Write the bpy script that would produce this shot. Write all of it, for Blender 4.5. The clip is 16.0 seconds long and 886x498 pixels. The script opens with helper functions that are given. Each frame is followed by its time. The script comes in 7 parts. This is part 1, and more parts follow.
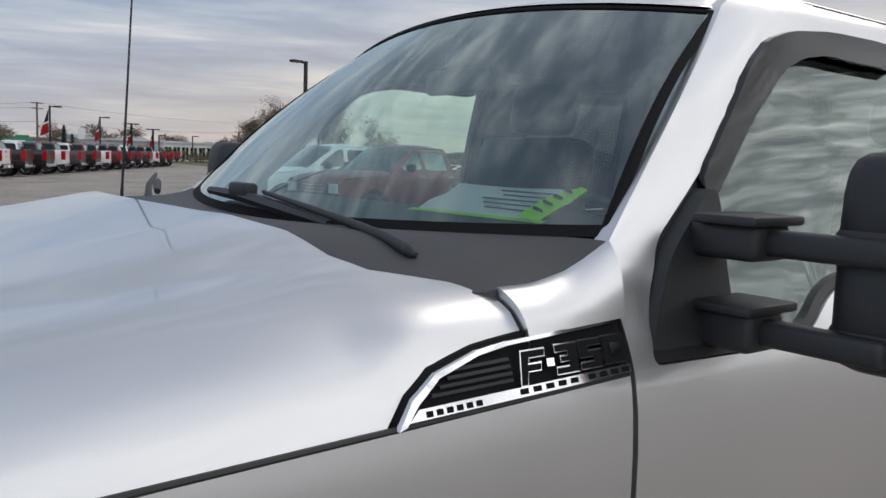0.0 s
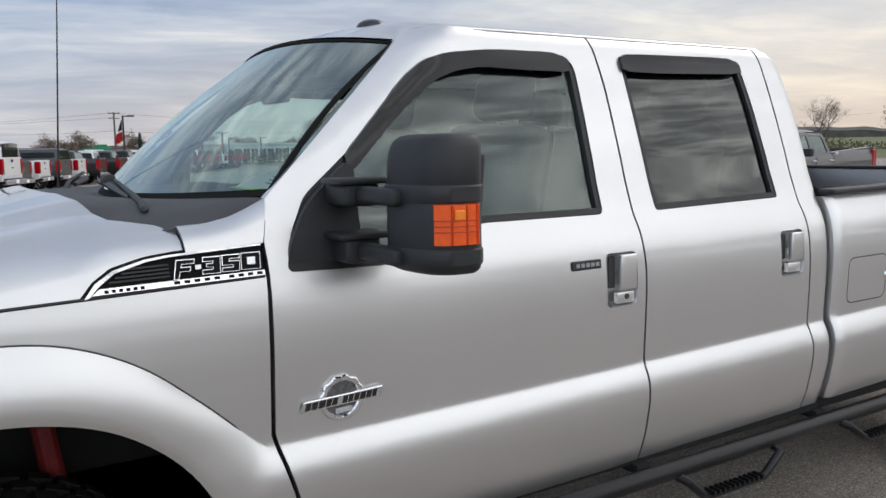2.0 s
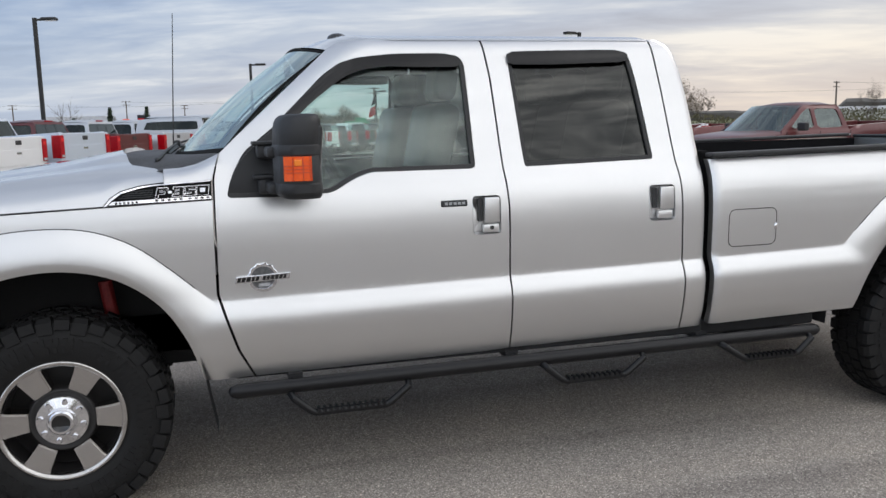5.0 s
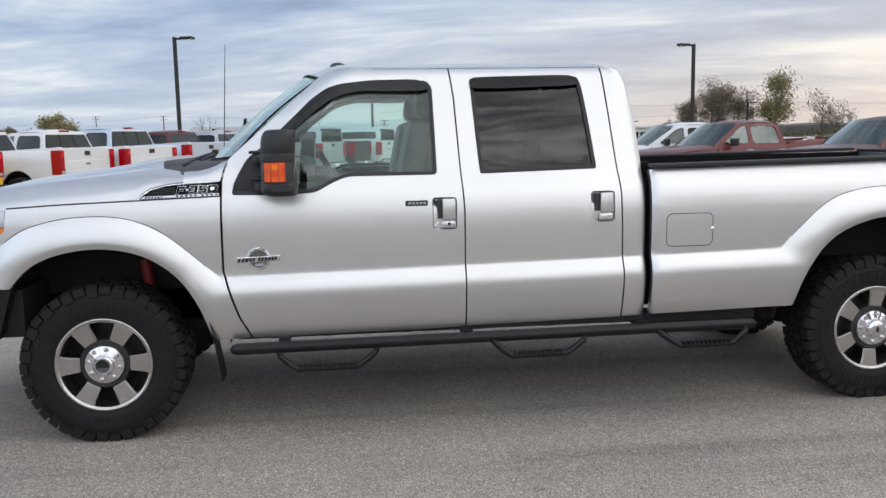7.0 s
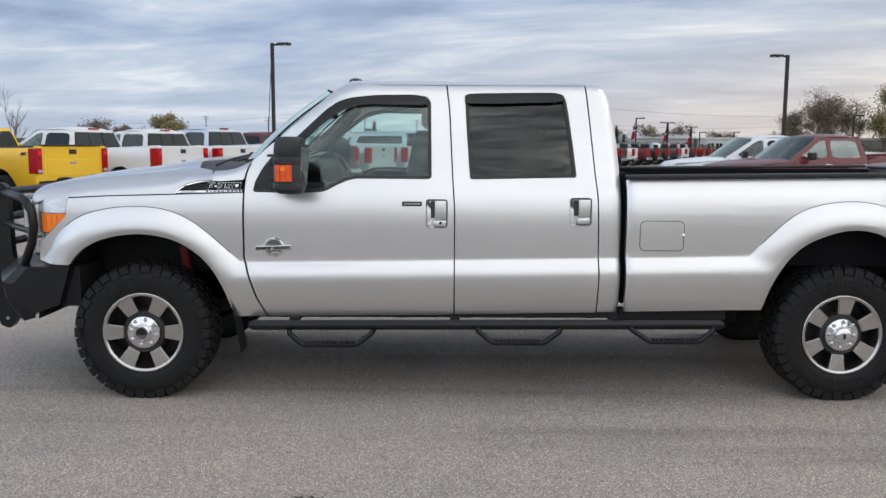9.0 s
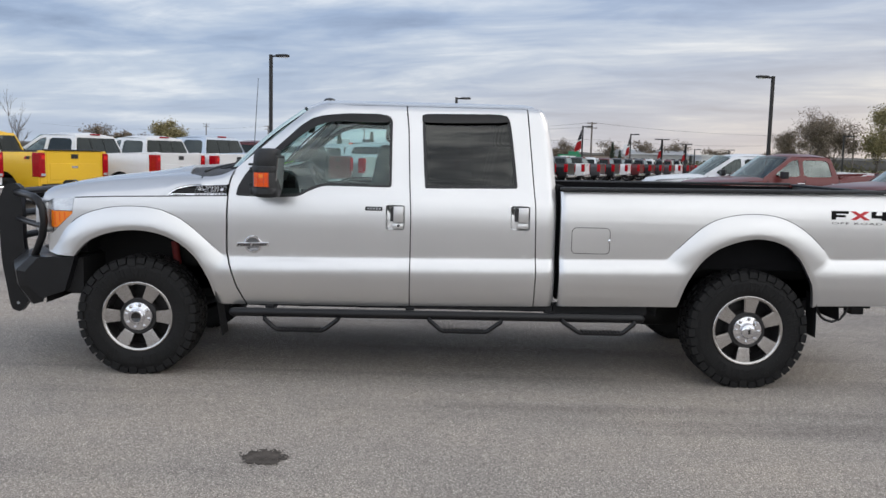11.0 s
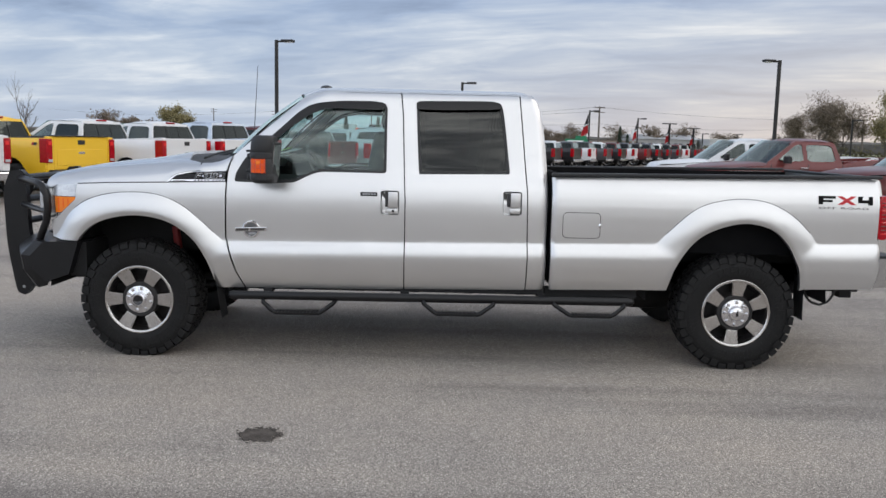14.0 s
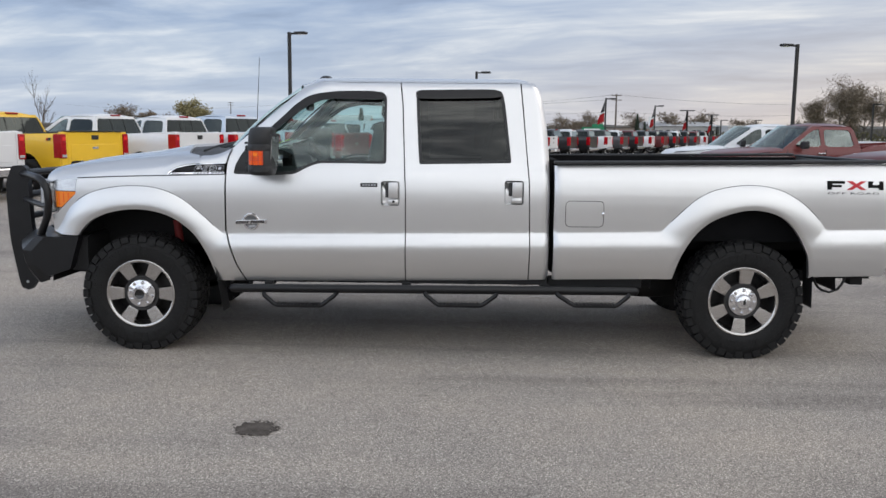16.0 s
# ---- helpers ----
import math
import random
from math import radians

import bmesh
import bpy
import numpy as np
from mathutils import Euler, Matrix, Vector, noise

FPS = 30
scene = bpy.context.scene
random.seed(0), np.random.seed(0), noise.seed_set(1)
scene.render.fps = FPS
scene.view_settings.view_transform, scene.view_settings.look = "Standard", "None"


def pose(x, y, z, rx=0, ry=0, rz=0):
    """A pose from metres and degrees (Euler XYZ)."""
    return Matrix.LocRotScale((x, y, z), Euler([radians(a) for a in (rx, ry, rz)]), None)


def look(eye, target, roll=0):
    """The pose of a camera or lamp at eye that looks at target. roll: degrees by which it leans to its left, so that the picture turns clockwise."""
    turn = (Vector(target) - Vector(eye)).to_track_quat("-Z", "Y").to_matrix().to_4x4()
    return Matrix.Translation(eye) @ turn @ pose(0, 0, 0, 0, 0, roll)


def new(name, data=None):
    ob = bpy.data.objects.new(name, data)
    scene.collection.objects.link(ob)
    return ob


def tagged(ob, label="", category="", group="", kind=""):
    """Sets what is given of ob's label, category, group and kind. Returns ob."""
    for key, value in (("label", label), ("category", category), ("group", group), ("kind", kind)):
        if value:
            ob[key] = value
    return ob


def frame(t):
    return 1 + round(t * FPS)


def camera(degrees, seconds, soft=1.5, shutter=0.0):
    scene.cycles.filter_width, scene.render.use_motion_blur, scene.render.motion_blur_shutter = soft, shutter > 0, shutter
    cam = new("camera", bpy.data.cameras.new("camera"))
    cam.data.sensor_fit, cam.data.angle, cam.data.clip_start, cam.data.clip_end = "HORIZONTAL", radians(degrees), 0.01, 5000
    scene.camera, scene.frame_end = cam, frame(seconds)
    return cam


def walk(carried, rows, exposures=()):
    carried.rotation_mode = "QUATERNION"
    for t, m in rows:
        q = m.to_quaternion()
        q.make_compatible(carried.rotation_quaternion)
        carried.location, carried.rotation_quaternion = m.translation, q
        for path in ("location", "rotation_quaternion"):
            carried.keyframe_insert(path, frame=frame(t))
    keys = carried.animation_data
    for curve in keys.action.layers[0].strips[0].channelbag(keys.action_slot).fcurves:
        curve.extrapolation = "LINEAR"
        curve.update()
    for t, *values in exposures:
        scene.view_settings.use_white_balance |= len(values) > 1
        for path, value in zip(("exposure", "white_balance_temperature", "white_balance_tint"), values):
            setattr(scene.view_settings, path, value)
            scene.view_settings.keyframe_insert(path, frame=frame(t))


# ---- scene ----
cam = camera(55.6, 16.0)
PATH = [
    (0, (-0.312, -1.75, 1.606), (0.901, -0.174, 1.391), 1.9),
    (0.5, (-0.221, -2.06, 1.6), (0.978, -0.47, 1.413), 1.7),
    (1, (-0.172, -2.341, 1.586), (0.989, -0.724, 1.394), 0.5),
    (1.5, (-0.151, -2.651, 1.604), (0.959, -1.003, 1.383), -0.1),
    (2, (-0.082, -2.916, 1.606), (0.986, -1.243, 1.366), -1.0),
    (2.5, (0.024, -3.223, 1.597), (1.02, -1.506, 1.353), -2.5),
    (3, (0.107, -3.498, 1.59), (1.034, -1.74, 1.37), -3.1),
    (3.5, (0.194, -3.756, 1.605), (1.035, -1.957, 1.368), -2.7),
    (4, (0.32, -4.019, 1.588), (1.049, -2.177, 1.313), -2.1),
    (6.5, (1.155, -5.28, 1.583), (1.448, -3.321, 1.305), -1.0),
    (7, (1.295, -5.481, 1.581), (1.525, -3.511, 1.319), -1.1),
    (7.5, (1.433, -5.66, 1.599), (1.593, -3.683, 1.348), -1.2),
    (8, (1.637, -5.795, 1.599), (1.729, -3.811, 1.361), -1.0),
    (8.5, (1.761, -5.939, 1.594), (1.786, -3.954, 1.346), -0.5),
    (10.8, (2.138, -6.81, 1.631), (2.144, -4.824, 1.397), 1.5),
    (11, (2.147, -6.885, 1.615), (2.157, -4.897, 1.395), 1.4),
    (11.5, (2.137, -7.057, 1.621), (2.168, -5.07, 1.394), 1.6),
    (12, (2.137, -7.136, 1.628), (2.172, -5.151, 1.39), 1.4),
    (12.5, (2.165, -7.14, 1.627), (2.188, -5.155, 1.387), 1.2),
    (13, (2.195, -7.106, 1.63), (2.209, -5.121, 1.388), 1.2),
    (13.5, (2.226, -7.054, 1.632), (2.231, -5.07, 1.382), 1.3),
    (14, (2.249, -7.017, 1.629), (2.241, -5.033, 1.373), 1.3),
    (14.5, (2.264, -6.986, 1.629), (2.242, -5.003, 1.372), 1.2),
    (15, (2.281, -6.969, 1.632), (2.251, -4.986, 1.372), 1.1),
    (15.5, (2.338, -6.945, 1.623), (2.297, -4.963, 1.356), 0.9),
    (16, (2.369, -6.95, 1.623), (2.318, -4.97, 1.344), 0.5),
]
EXPOSURES = [(0, -0.14), (0.5, -0.04), (1, 0.08), (1.5, 0.03), (2.5, 0.05), (4, 0.06), (7, 0.20), (9, 0.16), (11, 0.12), (16, 0.12)]
walk(cam, [(t, look(eye, target, roll)) for t, eye, target, roll in PATH], EXPOSURES)

# ---- world, sun, exposure ----
world = bpy.data.worlds.new("overcast_world")
scene.world = world
world.use_nodes = True
wt = world.node_tree
wt.nodes.clear()


def wn(kind, **kw):
    n = wt.nodes.new(kind)
    for k, v in kw.items():
        n.inputs[k].default_value = v
    return n


def wmath(op, a, b=None):
    n = wt.nodes.new("ShaderNodeMath")
    n.operation = op
    for i, v in enumerate((a, b)):
        if v is None:
            continue
        if isinstance(v, (int, float)):
            n.inputs[i].default_value = v
        else:
            wt.links.new(v, n.inputs[i])
    return n.outputs[0]


def wmix(fac, a, b):
    n = wt.nodes.new("ShaderNodeMix")
    n.data_type = "RGBA"
    for sock, v in ((n.inputs["Factor"], fac), (n.inputs["A"], a), (n.inputs["B"], b)):
        if isinstance(v, (int, float)):
            sock.default_value = v
        elif isinstance(v, tuple):
            sock.default_value = (*v, 1)
        else:
            wt.links.new(v, sock)
    return n.outputs["Result"]


def wramp(fac, stops):
    n = wt.nodes.new("ShaderNodeValToRGB")
    el = n.color_ramp.elements
    while len(el) < len(stops):
        el.new(0.5)
    for e, (p, c) in zip(el, stops):
        e.position, e.color = p, (*c, 1)
    wt.links.new(fac, n.inputs["Fac"])
    return n.outputs["Color"]


SUN_AZ, SUN_EL = 76.0, 42.0
SUN_DIR = (math.sin(radians(SUN_AZ)) * math.cos(radians(SUN_EL)), math.cos(radians(SUN_AZ)) * math.cos(radians(SUN_EL)), math.sin(radians(SUN_EL)))
GLOW_DIR = (0.55, -0.76, 0.34)
sky = wt.nodes.new("ShaderNodeTexSky")
sky.sky_type = "NISHITA"
sky.sun_disc = False
sky.sun_elevation, sky.sun_rotation = radians(SUN_EL), radians(SUN_AZ)
sky.air_density, sky.dust_density, sky.ozone_density = 1.2, 2.5, 1.0
coord = wt.nodes.new("ShaderNodeTexCoord").outputs["Generated"]
sep = wt.nodes.new("ShaderNodeSeparateXYZ")
wt.links.new(coord, sep.inputs[0])
dx_, dy_, dz_ = sep.outputs
up_ = wmath("ADD", wmath("MAXIMUM", dz_, 0.0), 0.11)
px_, py_ = wmath("DIVIDE", dx_, up_), wmath("DIVIDE", dy_, up_)
comb = wt.nodes.new("ShaderNodeCombineXYZ")
wt.links.new(wmath("MULTIPLY", px_, 0.55), comb.inputs[0])
wt.links.new(wmath("ADD", wmath("MULTIPLY", py_, 0.85), wmath("MULTIPLY", px_, 0.2)), comb.inputs[1])
big = wn("ShaderNodeTexNoise", Scale=0.75, Detail=6.0, Roughness=0.52, Distortion=0.6)
wt.links.new(comb.outputs[0], big.inputs["Vector"])
fine = wn("ShaderNodeTexNoise", Scale=2.6, Detail=5.0, Roughness=0.6, Distortion=0.5)
wt.links.new(comb.outputs[0], fine.inputs["Vector"])
cover = wmath("ADD", wmath("MULTIPLY", big.outputs["Fac"], 0.72), wmath("MULTIPLY", fine.outputs["Fac"], 0.28))
cloud = wramp(cover, [(0.38, (0.165, 0.225, 0.36)), (0.46, (0.26, 0.34, 0.50)), (0.53, (0.41, 0.475, 0.59)), (0.62, (0.74, 0.76, 0.79))])
# thinner cloud towards the hidden sun and a warm, pale strip low down
glow = wmath("POWER", wmath("MAXIMUM", wmath("ADD", wmath("ADD", wmath("MULTIPLY", dx_, GLOW_DIR[0]), wmath("MULTIPLY", dy_, GLOW_DIR[1])), wmath("MULTIPLY", dz_, GLOW_DIR[2])), 0.0), 3.5)
low = wmath("POWER", wmath("SUBTRACT", 1.0, wmath("MINIMUM", wmath("MULTIPLY", wmath("ABSOLUTE", dz_), 4.5), 1.0)), 1.8)
east = wmath("MAXIMUM", wmath("ADD", wmath("MULTIPLY", dx_, 0.9), wmath("MULTIPLY", dy_, 0.1)), 0.0)
pale = wramp(cover, [(0.38, (0.40, 0.40, 0.44)), (0.50, (0.53, 0.515, 0.51)), (0.62, (0.78, 0.71, 0.60))])
cloud = wmix(wmath("MINIMUM", wmath("MULTIPLY", wmath("MULTIPLY", east, east), 1.1), 0.8), cloud, pale)
warm = wmath("MINIMUM", wmath("MAXIMUM", wmath("ADD", wmath("MULTIPLY", dx_, 1.5), 0.35), 0.0), 1.0)
cloud = wmix(wmath("MULTIPLY", low, 0.75), cloud, wmix(warm, (0.49, 0.56, 0.67), (0.70, 0.585, 0.50)))
# broken, rippled cloud on the sunward side
comb2 = wt.nodes.new("ShaderNodeCombineXYZ")
wt.links.new(wmath("ADD", wmath("MULTIPLY", px_, 0.55), 7.0), comb2.inputs[0])
wt.links.new(wmath("SUBTRACT", wmath("MULTIPLY", py_, 1.35), wmath("MULTIPLY", px_, 0.35)), comb2.inputs[1])
ripple = wn("ShaderNodeTexNoise", Scale=6.5, Detail=5.0, Roughness=0.62, Distortion=0.12)
wt.links.new(comb2.outputs[0], ripple.inputs["Vector"])
broken = wramp(ripple.outputs["Fac"], [(0.36, (0.09, 0.105, 0.13)), (0.45, (0.19, 0.205, 0.23)), (0.54, (0.42, 0.43, 0.45)), (0.66, (0.78, 0.78, 0.78))])
behind = wmath("MINIMUM", wmath("MAXIMUM", wmath("ADD", wmath("MULTIPLY", dy_, -2.2), 0.1), 0.0), 1.0)
haze = wmath("MINIMUM", wmath("MAXIMUM", wmath("SUBTRACT", 1.1, wmath("MULTIPLY", wmath("ABSOLUTE", dz_), 7.0)), 0.0), 1.0)
shine = wt.nodes.new("ShaderNodeVectorMath")
shine.operation = "SCALE"
wt.links.new(broken, shine.inputs[0])
wt.links.new(wmath("ADD", wmath("MULTIPLY", behind, 0.75), 0.85), shine.inputs["Scale"])
broken = shine.outputs[0]
behind = wmath("MAXIMUM", behind, wmath("MINIMUM", wmath("MAXIMUM", wmath("MULTIPLY", wmath("SUBTRACT", dz_, 0.36), 4.0), 0.0), 0.6))
cloud = wmix(behind, cloud, wmix(wmath("MULTIPLY", haze, 0.7), broken, (0.84, 0.89, 0.98)))
west = wmath("POWER", wmath("MAXIMUM", wmath("ADD", wmath("MULTIPLY", dx_, -0.85), wmath("MULTIPLY", dy_, -0.5)), 0.0), 2.0)
cloud = wmix(wmath("MULTIPLY", west, 0.28), cloud, (0.46, 0.58, 0.80))
cloud = wmix(wmath("MINIMUM", wmath("MULTIPLY", glow, 0.45), 0.28), cloud, (0.72, 0.68, 0.62))
lift = wt.nodes.new("ShaderNodeVectorMath")
lift.operation = "SCALE"
wt.links.new(cloud, lift.inputs[0])
wt.links.new(wmath("ADD", wmath("ADD", wmath("MULTIPLY", glow, 1.15), wmath("ADD", wmath("MULTIPLY", west, 0.9), wmath("MULTIPLY", wmath("POWER", wmath("MAXIMUM", dz_, 0.0), 2.0), 0.6))), 1.0), lift.inputs["Scale"])
cloud = lift.outputs[0]
sky_bg = wn("ShaderNodeBackground", Strength=0.02)
wt.links.new(sky.outputs[0], sky_bg.inputs["Color"])
cloud_bg = wn("ShaderNodeBackground", Strength=1.0)
wt.links.new(cloud, cloud_bg.inputs["Color"])
both = wt.nodes.new("ShaderNodeAddShader")
wt.links.new(sky_bg.outputs[0], both.inputs[0])
wt.links.new(cloud_bg.outputs[0], both.inputs[1])
wout = wt.nodes.new("ShaderNodeOutputWorld")
wt.links.new(both.outputs[0], wout.inputs["Surface"])

sun = new("sun", bpy.data.lights.new("sun", "SUN"))
sun.data.energy, sun.data.angle, sun.data.color = 0.50, radians(34), (1.0, 0.94, 0.88)
sun.matrix_world = look((0, 0, 0), tuple(-c for c in SUN_DIR))


# ---- materials ----
def material(name, color, rough=0.5, metal=0.0, coat=0.0, vary=0.0, scale=8.0, fine_scale=120.0, bump=0.0, second=None, spec=0.5, trans=0.0, alpha=1.0, emit=None, coat_rough=0.03, per_object=0.0):
    """A surface with stains at one scale and grain at another."""
    m = bpy.data.materials.new(name)
    m.use_nodes = True
    nt = m.node_tree
    b = nt.nodes["Principled BSDF"]
    b.inputs["Base Color"].default_value = (*color, 1)
    b.inputs["Roughness"].default_value = rough
    b.inputs["Metallic"].default_value = metal
    b.inputs["Coat Weight"].default_value = coat
    b.inputs["Coat Roughness"].default_value = coat_rough
    b.inputs["Specular IOR Level"].default_value = spec
    b.inputs["Transmission Weight"].default_value = trans
    b.inputs["Alpha"].default_value = alpha
    if emit:
        b.inputs["Emission Color"].default_value = (*emit[:3], 1)
        b.inputs["Emission Strength"].default_value = emit[3]
    if vary or bump or per_object:
        tc = nt.nodes.new("ShaderNodeTexCoord")
        n1 = nt.nodes.new("ShaderNodeTexNoise")
        n1.inputs["Scale"].default_value, n1.inputs["Detail"].default_value = scale, 5
        n2 = nt.nodes.new("ShaderNodeTexNoise")
        n2.inputs["Scale"].default_value, n2.inputs["Detail"].default_value = fine_scale, 3
        for n in (n1, n2):
            nt.links.new(tc.outputs["Object"], n.inputs["Vector"])
        add = nt.nodes.new("ShaderNodeMath")
        add.operation = "ADD"
        nt.links.new(n1.outputs["Fac"], add.inputs[0])
        nt.links.new(n2.outputs["Fac"], add.inputs[1])
        half = nt.nodes.new("ShaderNodeMapRange")
        half.inputs["From Min"].default_value, half.inputs["From Max"].default_value = 0.65, 1.35
        nt.links.new(add.outputs[0], half.inputs["Value"])
        mix = nt.nodes.new("ShaderNodeMix")
        mix.data_type = "RGBA"
        lo = second or tuple(c * (1 - vary) for c in color)
        hi = tuple(min(1, c * (1 + vary)) for c in color)
        mix.inputs["A"].default_value, mix.inputs["B"].default_value = (*lo, 1), (*hi, 1)
        nt.links.new(half.outputs[0], mix.inputs["Factor"])
        col = mix.outputs["Result"]
        if per_object:
            oi = nt.nodes.new("ShaderNodeObjectInfo")
            hsv = nt.nodes.new("ShaderNodeHueSaturation")
            mr = nt.nodes.new("ShaderNodeMapRange")
            mr.inputs["To Min"].default_value, mr.inputs["To Max"].default_value = 1 - per_object, 1 + per_object
            nt.links.new(oi.outputs["Random"], mr.inputs["Value"])
            nt.links.new(mr.outputs[0], hsv.inputs["Value"])
            nt.links.new(col, hsv.inputs["Color"])
            col = hsv.outputs["Color"]
        nt.links.new(col, b.inputs["Base Color"])
        if bump:
            bp = nt.nodes.new("ShaderNodeBump")
            bp.inputs["Strength"].default_value, bp.inputs["Distance"].default_value = bump, 0.01
            nt.links.new(n2.outputs["Fac"], bp.inputs["Height"])
            nt.links.new(bp.outputs[0], b.inputs["Normal"])
    return m


def flake_paint(name, color, metal=0.75, rough=0.36, coat=1.0):
    """Metallic lacquer: fine flake, faint film of dust, clear coat."""
    m = material(name, color, rough, metal, coat, vary=0.035, scale=1.6, fine_scale=900.0)
    return m


def pane_glass(name, tint, gloss=(0.9, 1.0, 0.96), mirror=0.1):
    """Thin window glass: a tinted see-through sheet with a mirror-like surface."""
    m = bpy.data.materials.new(name)
    m.use_nodes = True
    nt = m.node_tree
    nt.nodes.clear()
    out = nt.nodes.new("ShaderNodeOutputMaterial")
    tr = nt.nodes.new("ShaderNodeBsdfTransparent")
    tr.inputs["Color"].default_value = (*tint, 1)
    gl = nt.nodes.new("ShaderNodeBsdfGlossy")
    gl.inputs["Roughness"].default_value = 0.015
    gl.inputs["Color"].default_value = (*gloss, 1)
    tc = nt.nodes.new("ShaderNodeTexCoord")
    no = nt.nodes.new("ShaderNodeTexNoise")
    no.inputs["Scale"].default_value, no.inputs["Detail"].default_value = 5.0, 1.0
    bp = nt.nodes.new("ShaderNodeBump")
    bp.inputs["Strength"].default_value, bp.inputs["Distance"].default_value = 0.06, 0.01
    nt.links.new(tc.outputs["Object"], no.inputs["Vector"])
    nt.links.new(no.outputs["Fac"], bp.inputs["Height"])
    nt.links.new(bp.outputs[0], gl.inputs["Normal"])
    fr = nt.nodes.new("ShaderNodeLayerWeight")
    fr.inputs["Blend"].default_value = 0.5
    pw = nt.nodes.new("ShaderNodeMath")
    pw.operation = "POWER"
    pw.inputs[1].default_value = 3.0
    nt.links.new(fr.outputs["Facing"], pw.inputs[0])
    ma = nt.nodes.new("ShaderNodeMapRange")
    ma.inputs["To Min"].default_value, ma.inputs["To Max"].default_value = mirror, 1.0
    nt.links.new(pw.outputs[0], ma.inputs["Value"])
    mix = nt.nodes.new("ShaderNodeMixShader")
    nt.links.new(ma.outputs[0], mix.inputs[0])
    nt.links.new(tr.outputs[0], mix.inputs[1])
    nt.links.new(gl.outputs[0], mix.inputs[2])
    nt.links.new(mix.outputs[0], out.inputs["Surface"])
    return m


def asphalt_material():
    m = bpy.data.materials.new("worn_grey_asphalt")
    m.use_nodes = True
    nt = m.node_tree
    b = nt.nodes["Principled BSDF"]
    tc = nt.nodes.new("ShaderNodeTexCoord")

    def tex(scale, detail, rough=0.6):
        n = nt.nodes.new("ShaderNodeTexNoise")
        n.inputs["Scale"].default_value, n.inputs["Detail"].default_value, n.inputs["Roughness"].default_value = scale, detail, rough
        nt.links.new(tc.outputs["Object"], n.inputs["Vector"])
        return n.outputs["Fac"]

    def ramp(fac, stops):
        r = nt.nodes.new("ShaderNodeValToRGB")
        while len(r.color_ramp.elements) < len(stops):
            r.color_ramp.elements.new(0.5)
        for e, (p, c) in zip(r.color_ramp.elements, stops):
            e.position, e.color = p, (*c, 1)
        nt.links.new(fac, r.inputs["Fac"])
        return r.outputs["Color"]

    vor = nt.nodes.new("ShaderNodeTexVoronoi")
    vor.inputs["Scale"].default_value = 185.0
    nt.links.new(tc.outputs["Object"], vor.inputs["Vector"])
    stone = ramp(vor.outputs["Color"], [(0.0, (0.10, 0.090, 0.080)), (0.36, (0.280, 0.252, 0.224)), (0.74, (0.425, 0.383, 0.340)), (1.0, (0.90, 0.82, 0.73))])
    wear = ramp(tex(0.35, 7, 0.62), [(0.30, (0.66, 0.66, 0.68)), (0.48, (0.98, 0.98, 0.98)), (0.72, (1.16, 1.13, 1.08))])
    mul = nt.nodes.new("ShaderNodeMix")
    mul.data_type, mul.blend_type = "RGBA", "MULTIPLY"
    mul.inputs["Factor"].default_value = 1.0
    nt.links.new(stone, mul.inputs["A"])
    nt.links.new(wear, mul.inputs["B"])
    mottle = ramp(tex(80.0, 5, 0.8), [(0.3, (0.62, 0.62, 0.62)), (0.7, (1.34, 1.34, 1.34))])
    mp = nt.nodes.new("ShaderNodeMapping")
    mp.inputs["Rotation"].default_value = (0, 0, 0.12)
    mp.inputs["Scale"].default_value = (0.10, 1.5, 1.0)
    nt.links.new(tc.outputs["Object"], mp.inputs["Vector"])
    drag = nt.nodes.new("ShaderNodeTexNoise")
    drag.inputs["Scale"].default_value, drag.inputs["Detail"].default_value, drag.inputs["Distortion"].default_value = 1.3, 5.0, 0.4
    nt.links.new(mp.outputs[0], drag.inputs["Vector"])
    tracks = ramp(drag.outputs["Fac"], [(0.34, (0.76, 0.76, 0.77)), (0.46, (1.0, 1.0, 1.0)), (0.66, (1.07, 1.06, 1.05))])
    mul3 = nt.nodes.new("ShaderNodeMix")
    mul3.data_type, mul3.blend_type = "RGBA", "MULTIPLY"
    mul3.inputs["Factor"].default_value = 1.0
    nt.links.new(mul.outputs["Result"], mul3.inputs["A"])
    nt.links.new(tracks, mul3.inputs["B"])
    mul = mul3
    spots = ramp(tex(5.5, 3, 0.7), [(0.26, (0.70, 0.69, 0.69)), (0.36, (1.0, 1.0, 1.0))])
    mul4 = nt.nodes.new("ShaderNodeMix")
    mul4.data_type, mul4.blend_type = "RGBA", "MULTIPLY"
    mul4.inputs["Factor"].default_value = 1.0
    nt.links.new(mul.outputs["Result"], mul4.inputs["A"])
    nt.links.new(spots, mul4.inputs["B"])
    mul = mul4
    mul2 = nt.nodes.new("ShaderNodeMix")
    mul2.data_type, mul2.blend_type = "RGBA", "MULTIPLY"
    mul2.inputs["Factor"].default_value = 1.0
    nt.links.new(mul.outputs["Result"], mul2.inputs["A"])
    nt.links.new(mottle, mul2.inputs["B"])
    nt.links.new(mul2.outputs["Result"], b.inputs["Base Color"])
    b.inputs["Roughness"].default_value = 0.88
    b.inputs["Specular IOR Level"].default_value = 0.3
    bp = nt.nodes.new("ShaderNodeBump")
    bp.inputs["Strength"].default_value, bp.inputs["Distance"].default_value = 0.55, 0.006
    nt.links.new(vor.outputs["Distance"], bp.inputs["Height"])
    nt.links.new(bp.outputs[0], b.inputs["Normal"])
    return m


